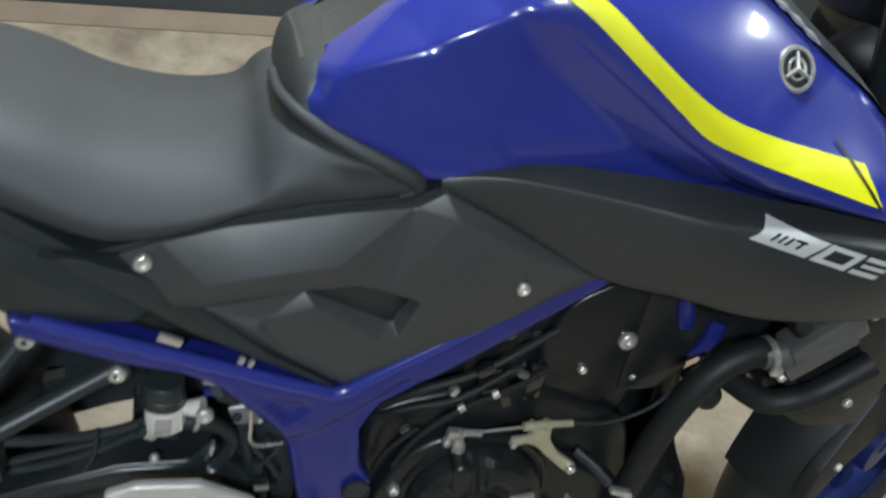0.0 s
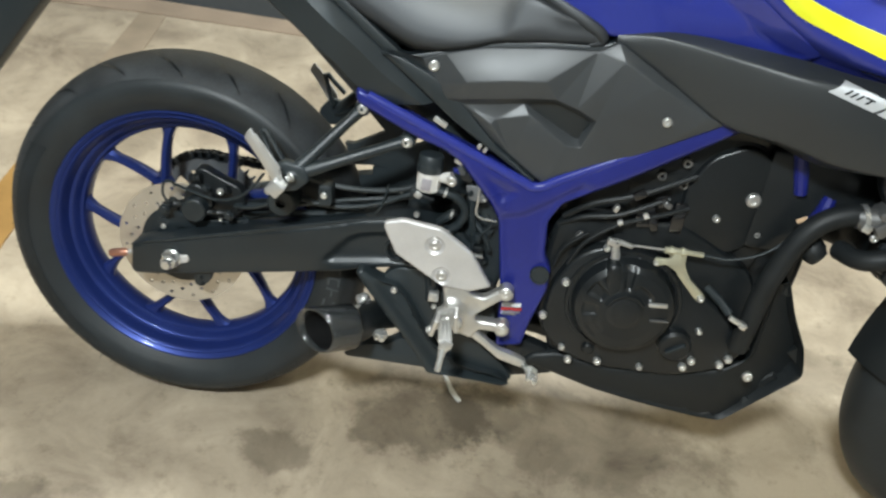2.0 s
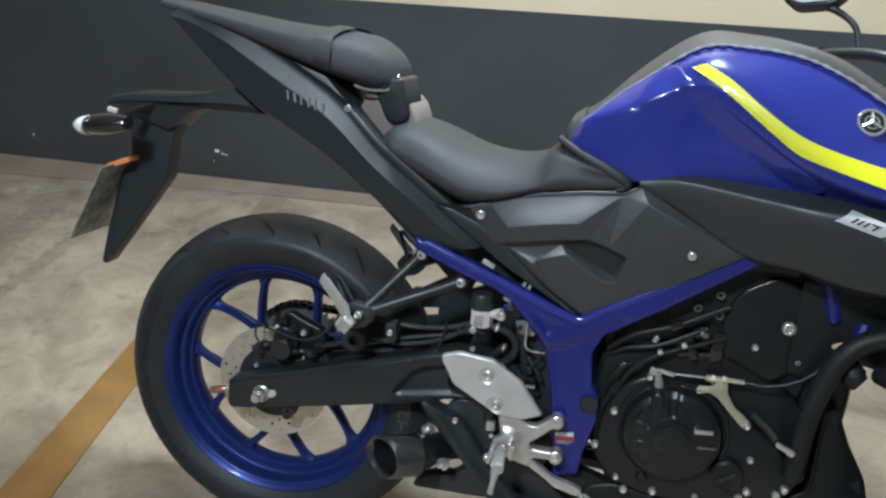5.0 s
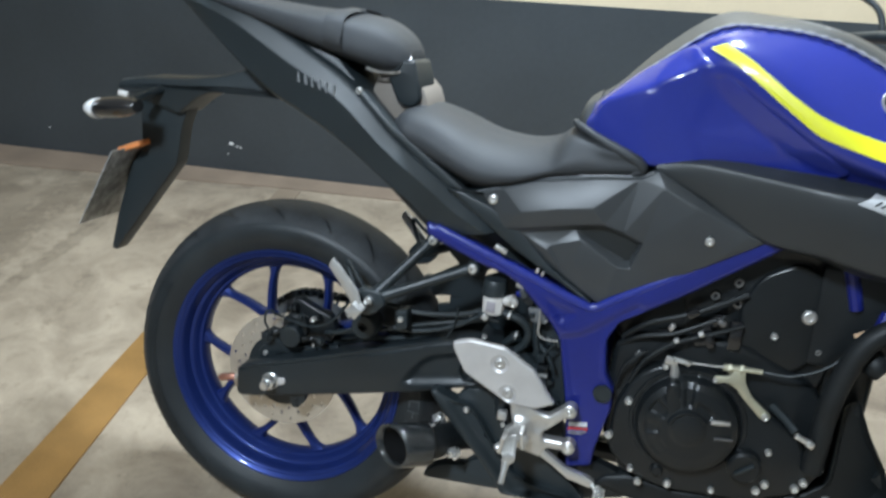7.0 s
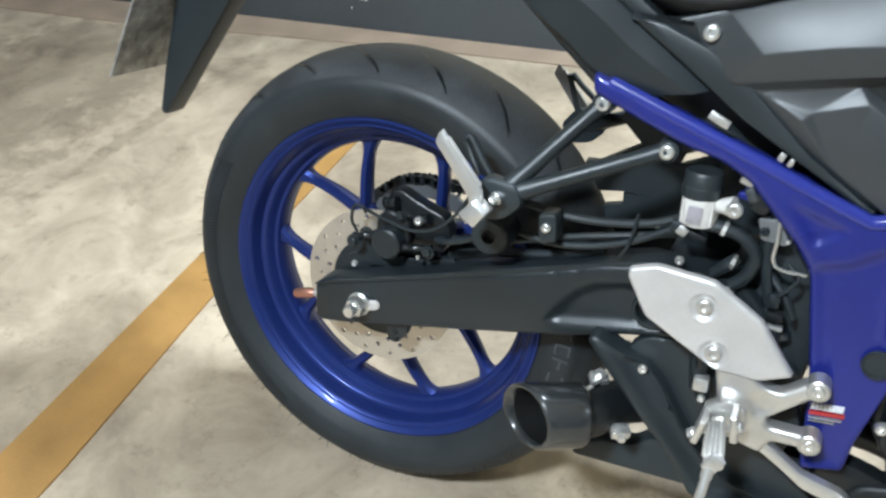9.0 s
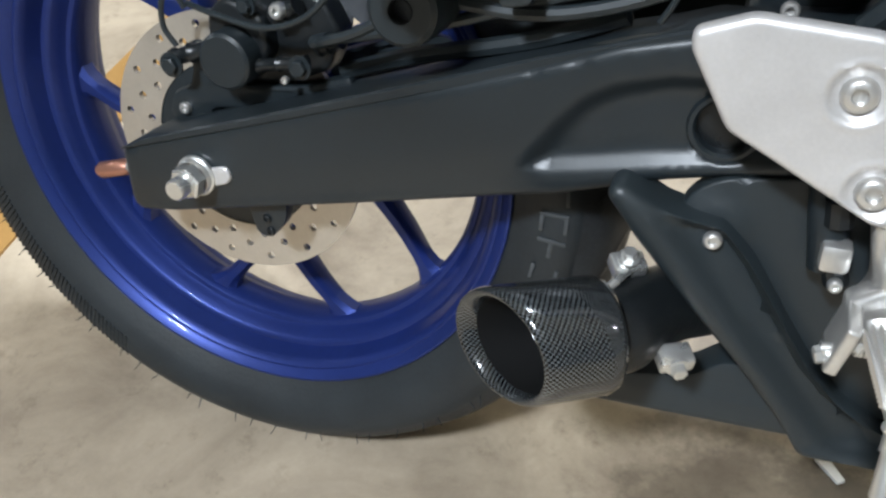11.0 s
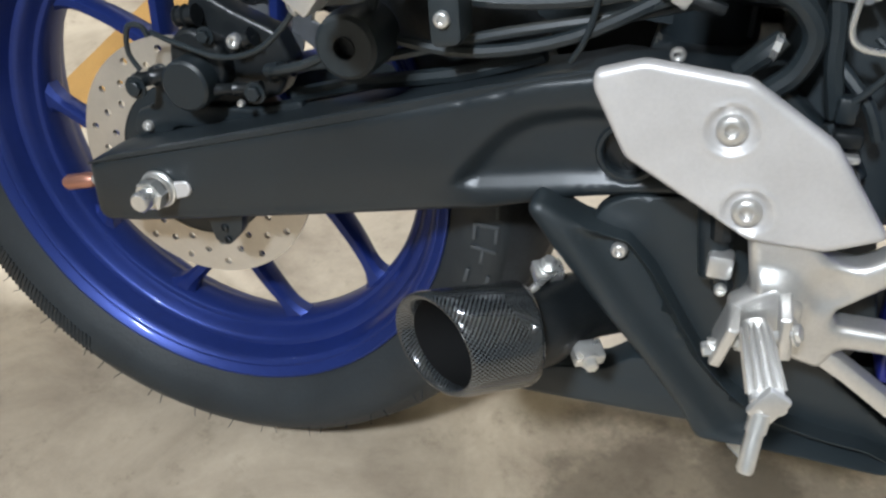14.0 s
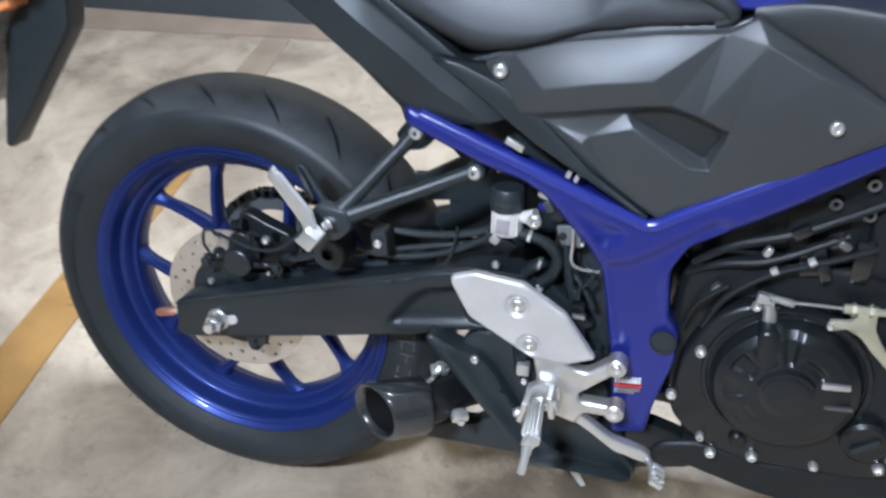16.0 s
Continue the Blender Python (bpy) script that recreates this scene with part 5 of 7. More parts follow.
for x, z, w in ((0.411, 0.625, 0.022), (0.473, 0.598, 0.006), (0.482, 0.594, 0.005)):
    bm = bmesh.new()
    block(bm, (x, -0.13, z), (w, 0.006, 0.008), (0, 25, 0), 0.001)
    part("clip", bm, ALLOY, cover)
# far side, plain
bm = bmesh.new()
slab(bm, [(0.309, 0.715), (0.403, 0.728), (0.548, 0.763), (0.642, 0.782), (0.814, 0.688), (0.574, 0.553), (0.425, 0.645)], 0.13, 0.1, 0.006, 2, corner=0.006)
part("far_cover", bm, GREY_PLASTIC, cover)

# seat ------------------------------------------------------------
seats = group_part("rider_seat", "black vinyl rider seat")
SEAT = [
    (0.204, [(-0.06, 0.765), (-0.09, 0.783), (-0.09, 0.803), (-0.065, 0.814), (0, 0.817)]),
    (0.222, [(-0.07, 0.757), (-0.113, 0.779), (-0.109, 0.81), (-0.072, 0.827), (0, 0.831)]),
    (0.25, [(-0.075, 0.752), (-0.121, 0.775), (-0.114, 0.808), (-0.074, 0.83), (0, 0.835)]),
    (0.30, [(-0.088, 0.733), (-0.132, 0.757), (-0.126, 0.789), (-0.086, 0.814), (0, 0.822)]),
    (0.36, [(-0.1, 0.714), (-0.138, 0.736), (-0.13, 0.764), (-0.084, 0.792), (0, 0.804)]),
    (0.42, [(-0.108, 0.726), (-0.135, 0.74), (-0.123, 0.762), (-0.078, 0.785), (0, 0.796)]),
    (0.47, [(-0.108, 0.743), (-0.13, 0.755), (-0.119, 0.772), (-0.076, 0.792), (0, 0.803)]),
    (0.492, [(-0.108, 0.748), (-0.13, 0.76), (-0.124, 0.783), (-0.085, 0.81), (0, 0.817)]),
    (0.508, [(-0.108, 0.75), (-0.129, 0.762), (-0.124, 0.789), (-0.09, 0.818), (0, 0.824)]),
    (0.53, [(-0.107, 0.754), (-0.128, 0.766), (-0.124, 0.792), (-0.1, 0.815), (0, 0.816)]),
    (0.56, [(-0.105, 0.758), (-0.127, 0.768), (-0.125, 0.788), (-0.113, 0.806), (0, 0.805)]),
    (0.59, [(-0.104, 0.762), (-0.124, 0.77), (-0.125, 0.786), (-0.113, 0.798), (0, 0.79)]),
    (0.612, [(-0.104, 0.765), (-0.122, 0.772), (-0.124, 0.782), (-0.11, 0.788), (0, 0.78)]),
    (0.622, [(-0.104, 0.77), (-0.112, 0.774), (-0.112, 0.779), (-0.106, 0.783), (0, 0.775)]),
]
part("cushion", half_shell(SEAT, 5, 4), VINYL, seats, "black vinyl seat cushion", smooth=70)
LIP = [(0.5, 0.0, 0.827), (0.4995, -0.045, 0.831), (0.503, -0.071, 0.833), (0.515, -0.0945, 0.829), (0.547, -0.1115, 0.8145), (0.583, -0.121, 0.8), (0.607, -0.1235, 0.789), (0.6155, -0.122, 0.781), (0.614, -0.12, 0.774), (0.6, -0.1205, 0.769)]
bm = bmesh.new()
tube(bm, LIP, [0.005, 0.005, 0.0055, 0.006, 0.0075, 0.0085, 0.0085, 0.008, 0.0065, 0.004], 12, 5)
part("piping", bm, VINYL, seats)
pillion = group_part("passenger_seat", "black passenger seat with a strap")
PILL = [
    (-0.22, [(-0.05, 0.991), (-0.071, 0.995), (-0.071, 1.002), (-0.064, 1.0055), (-0.04, 1.0065), (0, 1.007)]),
    (-0.1, [(-0.08, 0.966), (-0.101, 0.973), (-0.102, 0.983), (-0.094, 0.988), (-0.06, 0.991), (0, 0.993)]),
    (0.0, [(-0.088, 0.936), (-0.113, 0.946), (-0.114, 0.965), (-0.104, 0.973), (-0.062, 0.979), (0, 0.983)]),
    (0.07, [(-0.09, 0.915), (-0.119, 0.927), (-0.12, 0.952), (-0.108, 0.965), (-0.064, 0.974), (0, 0.979)]),
    (0.11, [(-0.088, 0.904), (-0.117, 0.917), (-0.117, 0.945), (-0.103, 0.962), (-0.06, 0.971), (0, 0.976)]),
    (0.15, [(-0.08, 0.892), (-0.108, 0.907), (-0.106, 0.932), (-0.09, 0.955), (-0.052, 0.967), (0, 0.971)]),
    (0.182, [(-0.066, 0.885), (-0.09, 0.899), (-0.089, 0.921), (-0.076, 0.941), (-0.046, 0.952), (0, 0.956)]),
    (0.203, [(-0.046, 0.885), (-0.066, 0.896), (-0.068, 0.908), (-0.06, 0.924), (-0.038, 0.934), (0, 0.937)]),
    (0.2125, [(-0.028, 0.892), (-0.045, 0.899), (-0.045, 0.906), (-0.038, 0.914), (-0.024, 0.919), (0, 0.92)]),
]
part("cushion", half_shell(PILL, 5, 4), VINYL, pillion, "black vinyl passenger cushion", smooth=70)
bm = bmesh.new()
row = blend_sections(PILL, 10, 6)
strap = [[tuple(np.array(p) * (1, 1.06, 1) + (0, 0, 0.006)) for p in row[i]] for i in (34, 35, 36, 37, 38, 39, 40, 41, 42)]
strap = [r + [(p[0], -p[1], p[2]) for p in r[-2::-1]] for r in strap]
bridge_rings(bm, strap, close_ring=False, cap=False)
part("strap", bm, VINYL, pillion)
bm = bmesh.new()
slab(bm, [(0.206, 0.902), (0.198, 0.884), (0.17, 0.882), (0.1, 0.906), (0.0, 0.938), (-0.1, 0.968), (-0.1, 0.978), (0.0, 0.95), (0.1, 0.92), (0.18, 0.898)], -0.07, 0.07, 0.004, 2)
part("seat_base", bm, PLASTIC, pillion)
bm = bmesh.new()
tube(bm, [(0.212, -0.04, 0.91), (0.211, -0.052, 0.896), (0.2, -0.064, 0.885), (0.172, -0.08, 0.884), (0.15, -0.088, 0.89)], 0.0026, 8, 5)
part("edge_trim", bm, ALLOY, pillion, "light edge of the seat base")

# tail ------------------------------------------------------------
tail = group_part("tail_unit", "black tail fairing with plate hanger")
FAIRING_TOP = [(0.404, 0.65), (0.33, 0.706), (0.24, 0.77), (0.205, 0.798), (0.154, 0.848), (0.112, 0.88), (0.054, 0.913), (-0.014, 0.948), (-0.078, 0.977), (-0.15, 0.992), (-0.19, 0.989)]
FAIRING = FAIRING_TOP + [(-0.172, 0.962), (-0.145, 0.936), (-0.101, 0.898), (-0.063, 0.868), (-0.01, 0.832), (0.04, 0.808), (0.121, 0.765), (0.214, 0.702), (0.246, 0.68), (0.282, 0.651), (0.34, 0.636)]
FAIRING_LOW = FAIRING[len(FAIRING_TOP):][::-1]


def along(pts, n):
    """n points at even steps along a smooth curve through pts."""
    line = np.array(spline(pts, 12))
    run = np.concatenate([[0], np.cumsum(np.linalg.norm(np.diff(line, axis=0), axis=1))])
    return [tuple(float(np.interp(d, run, line[:, k])) for k in (0, 1)) for d in np.linspace(0, run[-1], n)]


def fairing_face(p, v=0.6):
    """The fairing's outer face at p, v of the way down it: folded along its length, narrowing to the rear."""
    fold = 0.015 * (v / 0.36 if v < 0.36 else 1 - 0.8 * (v - 0.36) / 0.64)
    lip = 0.007 * (max(0.0, 1 - v / 0.06) ** 2 + max(0.0, (v - 0.94) / 0.06) ** 2)
    return 0.09 * max(p[0] - 0.35, -0.12) + 0.06 * max(0.0, 0.23 - p[0]) + 0.05 * (p[1] - 0.7) - fold + lip


bm = bmesh.new()
rows = []
for hi, lo in zip(along(FAIRING_TOP, 72), along(FAIRING_LOW, 72)):
    ring = [(hi[0], -0.06, hi[1])]
    for v in (0, 0.015, 0.03, 0.06, 0.12, 0.2, 0.28, 0.335, 0.36, 0.385, 0.45, 0.55, 0.65, 0.75, 0.85, 0.92, 0.95, 0.975, 1):
        x, z = hi[0] + (lo[0] - hi[0]) * v, hi[1] + (lo[1] - hi[1]) * v
        ring.append((x, min(-0.064, -0.112 + fairing_face((x, z), v)), z))
    rows.append(ring + [(lo[0], -0.06, lo[1])])
bridge_rings(bm, rows)
part("fairing", bm, PLASTIC, tail, smooth=40)
bm = bmesh.new()
slab(bm, [(0.404, 0.65), (0.24, 0.77), (0.15, 0.85), (-0.014, 0.945), (-0.18, 0.985), (-0.145, 0.936), (-0.063, 0.868), (0.121, 0.747), (0.28, 0.643)], 0.08, 0.07, 0.004, 2)
part("far_fairing", bm, PLASTIC, tail)
bm = bmesh.new()
slab(bm, [(0.385, 0.662), (0.24, 0.768), (0.205, 0.793), (0.148, 0.852), (0.158, 0.856), (0.215, 0.801), (0.3, 0.742), (0.392, 0.674)], -0.121, -0.1, 0.002, 2, slope=(0.05, 0.05), mid=(0.35, 0.7))
part("edge_moulding", bm, PLASTIC, tail, "black edge moulding")
bm = bmesh.new()
slab(bm, [(0.15, 0.85), (0.165, 0.895), (0.2, 0.885), (0.228, 0.872), (0.242, 0.858), (0.25, 0.838), (0.262, 0.76), (0.2, 0.79)], -0.05, 0.06, 0.004, 2)
part("tray", bm, TAUPE, tail, "pale moulded tray under the seat")
bm = bmesh.new()
slab(bm, [(0.17, 0.9), (0.226, 0.908), (0.2355, 0.872), (0.24, 0.842), (0.226, 0.828), (0.201, 0.832), (0.187, 0.862)], -0.064, 0.03, 0.005, 3, corner=0.008)
part("seat_post", bm, PLASTIC, tail)
bolt(tail, (0.152, -0.12, 0.854), 0.006, 0.004)
# plain bars where the maker's name stands
for k in range(6):
    bm = bmesh.new()
    t = k / 5
    x, z = 0.044 + 0.063 * t, 0.8665 - 0.0155 * t
    w = 0.0032 + 0.001 * (k % 2)
    y = -0.1175 + fairing_face((x, z), 0.52)
    slab(bm, [(x, z - 0.007), (x + w, z - 0.0078), (x + w - 0.002, z + 0.007), (x - 0.002, z + 0.0078)], y, y + 0.01, 0)
    part("name_bar", bm, NAME_GREY, tail, "pale printed bar")
bm = bmesh.new()
slab(bm, [(0.1, 0.9), (-0.05, 0.96), (-0.17, 0.98), (-0.12, 0.92), (-0.04, 0.86), (0.06, 0.81), (0.2, 0.72), (0.24, 0.76)], -0.09, 0.085, 0.004, 2)
part("under_tray", bm, PLASTIC, tail)
hanger = group_part("plate_hanger", "black plate hanger with indicators and number plate")
bm = bmesh.new()
slab(bm, [(-0.03, 0.88), (-0.094, 0.864), (-0.15, 0.847), (-0.208, 0.839), (-0.314, 0.832), (-0.352, 0.824), (-0.36, 0.806), (-0.31, 0.795), (-0.28, 0.785), (-0.23, 0.77), (-0.213, 0.785), (-0.193, 0.802), (-0.173, 0.812), (-0.14, 0.821), (-0.104, 0.824), (-0.07, 0.824), (-0.036, 0.819), (0.0, 0.806), (0.04, 0.79), (0.06, 0.82), (0.0, 0.87)], -0.04, 0.04, 0.008, 2, corner=0.008)
part("arm", bm, PLASTIC, hanger)
bm = bmesh.new()
slab(bm, [(-0.32, 0.8), (-0.225, 0.815), (-0.217, 0.785), (-0.232, 0.742), (-0.242, 0.675), (-0.347, 0.532), (-0.382, 0.484), (-0.392, 0.49), (-0.375, 0.56), (-0.345, 0.66), (-0.318, 0.7)], -0.024, 0.014, 0.006, 2, corner=0.008)
part("blade", bm, PLASTIC, hanger)
PLATE_METAL = material("dull_plate_metal", (0.3, 0.3, 0.29), 0.45, metal=0.3, vary=0.8, scale=45, bump=0.3)
plate_m = pose(-0.367, 0, 0.626, 0, 0, 0) @ pose(0, 0, 0, 0, 27, 0)
bm = bmesh.new()
block(bm, (0, 0, 0), (0.003, 0.2, 0.165), bevel=0.0012)
ob = part("number_plate", bm, PLATE_METAL, hanger, "metal number plate with unreadable bars")
ob.matrix_basis = plate_m
for k in range(7):
    bm = bmesh.new()
    block(bm, (-0.0022, -0.075 + 0.025 * k, -0.01), (0.001, 0.013, 0.055), bevel=0)
    ob = part("plate_bar", bm, ENGINE, hanger)
    ob.matrix_basis = plate_m
# orange colour paints the light along the edge over the plate
bm = bmesh.new()
block(bm, (-0.322, 0, 0.703), (0.05, 0.12, 0.01), (0, -22, 0), 0.002)
part("reflector_shelf", bm, AMBER, hanger, "edge over the plate, its light painted dull orange")
# a pale block paints a small reflection on the hanger
bm = bmesh.new()
block(bm, (-0.34, -0.045, 0.799), (0.02, 0.008, 0.009), (0, 8, 0), 0.002)
part("side_marker", bm, WHITE_PLASTIC, hanger, "small pale block for a reflection")
for s in (-1, 1):
    bm = bmesh.new()
    tube(bm, [(-0.26, s * 0.03, 0.815), (-0.275, s * 0.07, 0.805), (-0.285, s * 0.09, 0.797)], 0.008, 10, 4)
    part("indicator_stalk", bm, PLASTIC, hanger)
    bm = bmesh.new()
    rings = []
    for t in np.linspace(0, 1, 9):
        r = 0.019 * math.sin(math.pi * (0.16 + 0.72 * t)) ** 0.7
        rings.append([(-0.255 - 0.1 * t, s * 0.125 + r * 1.5 * math.cos(a), 0.79 - 0.012 * t + r * math.sin(a)) for a in np.linspace(0, 2 * math.pi, 16, endpoint=False)])
    bridge_rings(bm, rings)
    part("indicator_pod", bm, GLOSS_BLACK, hanger)
    bm = bmesh.new()
    rings = []
    for t in np.linspace(0, 1, 6):
        r = 0.0185 * math.cos(t * 1.35) ** 0.8
        rings.append([(-0.332 - 0.03 * t, s * 0.125 + r * 1.5 * math.cos(a), 0.779 + r * math.sin(a)) for a in np.linspace(0, 2 * math.pi, 16, endpoint=False)])
    bridge_rings(bm, rings)
    part("indicator_lens", bm, CLEAR, hanger, "clear indicator lens")

# tank ------------------------------------------------------------
tank = group_part("fuel_tank", "glossy blue fuel tank with a yellow stripe")
TANK = [
    (0.515, [(-0.082, 0.795), (-0.088, 0.812), (-0.088, 0.828), (-0.08, 0.842), (-0.07, 0.852), (-0.055, 0.860), (0, 0.866)]),
    (0.555, [(-0.092, 0.79), (-0.1, 0.82), (-0.099, 0.84), (-0.09, 0.856), (-0.076, 0.868), (-0.06, 0.878), (0, 0.89)]),
    (0.62, [(-0.1, 0.785), (-0.106, 0.825), (-0.107, 0.86), (-0.099, 0.89), (-0.082, 0.914), (-0.06, 0.936), (0, 0.955)]),
    (0.70, [(-0.105, 0.79), (-0.106, 0.85), (-0.11, 0.9), (-0.128, 0.936), (-0.11, 0.97), (-0.064, 0.992), (0, 1.012)]),
    (0.775, [(-0.107, 0.79), (-0.106, 0.835), (-0.118, 0.867), (-0.152, 0.896), (-0.138, 0.948), (-0.07, 0.998), (0, 1.015)]),
    (0.85, [(-0.118, 0.79), (-0.12, 0.806), (-0.136, 0.823), (-0.172, 0.852), (-0.152, 0.91), (-0.075, 0.99), (0, 1.006)]),
    (0.92, [(-0.14, 0.78), (-0.143, 0.792), (-0.155, 0.803), (-0.184, 0.828), (-0.15, 0.882), (-0.082, 0.962), (0, 0.985)]),
    (1.0, [(-0.15, 0.77), (-0.155, 0.78), (-0.165, 0.79), (-0.188, 0.808), (-0.145, 0.855), (-0.085, 0.915), (0, 0.94)]),
    (1.08, [(-0.16, 0.76), (-0.165, 0.77), (-0.172, 0.778), (-0.185, 0.79), (-0.14, 0.83), (-0.08, 0.872), (0, 0.89)]),
    (1.14, [(-0.15, 0.76), (-0.152, 0.765), (-0.158, 0.77), (-0.165, 0.776), (-0.12, 0.805), (-0.07, 0.83), (0, 0.84)]),
]
part("tank_shell", half_shell(TANK, 6, 5), BLUE, tank, "glossy blue tank shell", smooth=60)
TANK_ROWS = blend_sections(TANK, 16, 12)


def tank_side(x, z):
    """The outer surface of the tank's right side at x and z."""
    i = min(range(len(TANK_ROWS)), key=lambda k: abs(TANK_ROWS[k][0][0] - x))
    row = TANK_ROWS[i]
    ys = [p[1] for p in sorted(row, key=lambda p: p[2])]
    zs = [p[2] for p in sorted(row, key=lambda p: p[2])]
    return float(np.interp(z, zs, ys))


def decal(lower, upper, lift, n=40, m=8):
    """A thin film on the tank's side between two curves in x and z."""
    bm = bmesh.new()
    lo, up = spline(lower, n), spline(upper, n)
    k = min(len(lo), len(up))
    grid = []
    for a, b in zip(lo[:k], up[:k]):
        line = []
        for t in np.linspace(0, 1, m):
            x, z = a[0] + (b[0] - a[0]) * t, a[1] + (b[1] - a[1]) * t
            line.append((x, tank_side(x, z) - lift, z + lift * 0.6))
        grid.append(line)
    bridge_rings(bm, grid, close_ring=False, cap=False)
    return bm


STRIPE_LO = [(0.688, 0.964), (0.73, 0.9405), (0.78, 0.9045), (0.815, 0.879), (0.8485, 0.857), (0.9, 0.841), (0.945, 0.829), (1.05, 0.8)]
STRIPE_UP = [(0.708, 0.972), (0.748, 0.95), (0.79, 0.9195), (0.83, 0.893), (0.866, 0.876), (0.92, 0.86), (0.975, 0.847), (1.035, 0.833)]
part("stripe", decal(STRIPE_LO, STRIPE_UP, 0.0012, 8), YELLOW, tank, "bright yellow vinyl stripe", smooth=70)
# creased rear flanks with a hollow band under the stripe
FLANK = {
    "r0": (0.523, -0.062, 0.862), "r1": (0.51, -0.08, 0.834), "r2": (0.516, -0.088, 0.8),
    "t1": (0.587, -0.064, 0.917), "t2": (0.64, -0.066, 0.956), "t3": (0.668, -0.088, 0.968),
    "a0": (0.541, -0.104, 0.873), "a1": (0.534, -0.107, 0.845), "a2": (0.538, -0.107, 0.81),
    "b1": (0.61, -0.1185, 0.902), "b2": (0.668, -0.123, 0.934),
    "v1": (0.715, -0.116, 0.894), "v2": (0.757, -0.1195, 0.862), "v3": (0.805, -0.128, 0.829), "v4": (0.86, -0.13, 0.802),
    "f1": (0.69, -0.1195, 0.891), "f2": (0.671, -0.1265, 0.841),
    "g0": (0.6, -0.121, 0.807), "g1": (0.69, -0.126, 0.801), "g2": (0.628, -0.1245, 0.784), "g3": (0.56, -0.112, 0.79), "g4": (0.72, -0.12, 0.785),
    "e0": (0.8, -0.12, 0.785), "e1": (0.87, -0.13, 0.788),
}
for k, (x, z) in {"c0": (0.684, 0.953), "c1": (0.7, 0.942), "c2": (0.742, 0.912), "c3": (0.79, 0.88), "c4": (0.862, 0.834), "c5": (0.905, 0.808)}.items():
    FLANK[k] = (x, tank_side(x, z) - 0.0015, z)
CREASES = [["r1", "a1"], ["a0", "a1", "a2"], ["r0", "a0", "b1", "b2", "c0"], ["b2", "v1", "v2", "v3", "v4", "c5"], ["v1", "f1", "f2", "v3"], ["g0", "g1"], ["g0", "g2"], ["g2", "g1"], ["b2", "f1"], ["a2", "g0"], ["v4", "e1"]]
FLANK_RIM = ["r0", "t1", "t2", "t3", "c0", "c1", "c2", "c3", "c4", "c5", "e1", "e0", "g4", "g2", "g3", "r2", "r1"]
part("right_flank", facets(FLANK, CREASES, FLANK_RIM, -0.05, 0.006), BLUE, tank, "creased glossy blue flank", smooth=50)
bm = facets(FLANK, CREASES, FLANK_RIM, -0.05, 0.006)
for v in bm.verts:
    v.co.y = -v.co.y
bmesh.ops.reverse_faces(bm, faces=bm.faces)
part("left_flank", bm, BLUE, tank, smooth=50)
# thin gap where the stripe's two films meet, and the black end behind the tank
part("stripe_gap", decal([(0.997, 0.852), (1.02, 0.829), (1.045, 0.8)], [(1.0, 0.853), (1.023, 0.83), (1.048, 0.801)], 0.0022, 8, 3), ENGINE, tank, "dark gap in the stripe")
REAR_END = [
    (0.504, [(-0.05, 0.80), (-0.056, 0.81), (-0.056, 0.825), (-0.05, 0.838), (0, 0.848)]),
    (0.51, [(-0.074, 0.796), (-0.08, 0.812), (-0.078, 0.832), (-0.06, 0.852), (0, 0.861)]),
    (0.518, [(-0.085, 0.795), (-0.0925, 0.815), (-0.089, 0.836), (-0.066, 0.862), (0, 0.872)]),
    (0.535, [(-0.088, 0.795), (-0.0935, 0.818), (-0.0905, 0.84), (-0.064, 0.872), (0, 0.884)]),
]
part("rear_end", half_shell(REAR_END, 4, 4), GREY_PLASTIC, tank, "black moulded end behind the tank", smooth=60)
# black top cover along the spine
bm = bmesh.new()
rows = []
for row in TANK_ROWS[::4]:
    q = [p for p in row[-14:]]
    r = [(p[0], p[1] * 1.0, p[2] + 0.004) for p in q]
    rows.append(r + [(p[0], -p[1], p[2]) for p in r[-2::-1]])
bridge_rings(bm, rows, close_ring=False, cap=False)
part("top_cover", bm, GREY_PLASTIC, tank, "dark grey tank top cover", smooth=60)
# glossy bead along the ribbed edge of the top cover; its pale colour paints glints
GLINT_METAL = material("glossy_trim_bead", (0.62, 0.63, 0.66), 0.22, metal=0.6, vary=0.1, scale=60)
for side in (-1, 1):
    bead = [(r[-14][0], side * (abs(r[-14][1]) + 0.0035), r[-14][2] + 0.004) for r in TANK_ROWS[14:110:1]]
    bm = bmesh.new()
    tube(bm, bead, [0.0016 + 0.0016 * (k % 4 < 2) for k in range(len(bead))], 6, straight=True)
    part("cover_bead", bm, GLINT_METAL, tank, "beaded edge of the tank cover, its glints in pale metal")
# round emblem, plain shapes
em_x, em_z = 0.945, 0.9085
em = Vector((em_x, tank_side(em_x, em_z) - 0.002, em_z))
q = Vector((0, -1, 0)).rotation_difference(Vector((0.1, -0.85, 0.52)))
bm = bmesh.new()
lathe(bm, [(0.0165, 0), (0.0175, -0.003), (0.0205, -0.003), (0.022, 0)], (0, 0, 0), 36)
ob = part("emblem_ring", bm, STEEL, tank, "chrome ring of a round badge")
ob.matrix_basis = Matrix.Translation(em) @ q.to_matrix().to_4x4()
bm = bmesh.new()
lathe(bm, [(0.0001, -0.0015), (0.0168, -0.0015), (0.0168, 0)], (0, 0, 0), 30)
ob = part("emblem_disc", bm, BLACK, tank)
ob.matrix_basis = Matrix.Translation(em) @ q.to_matrix().to_4x4()
bm = bmesh.new()
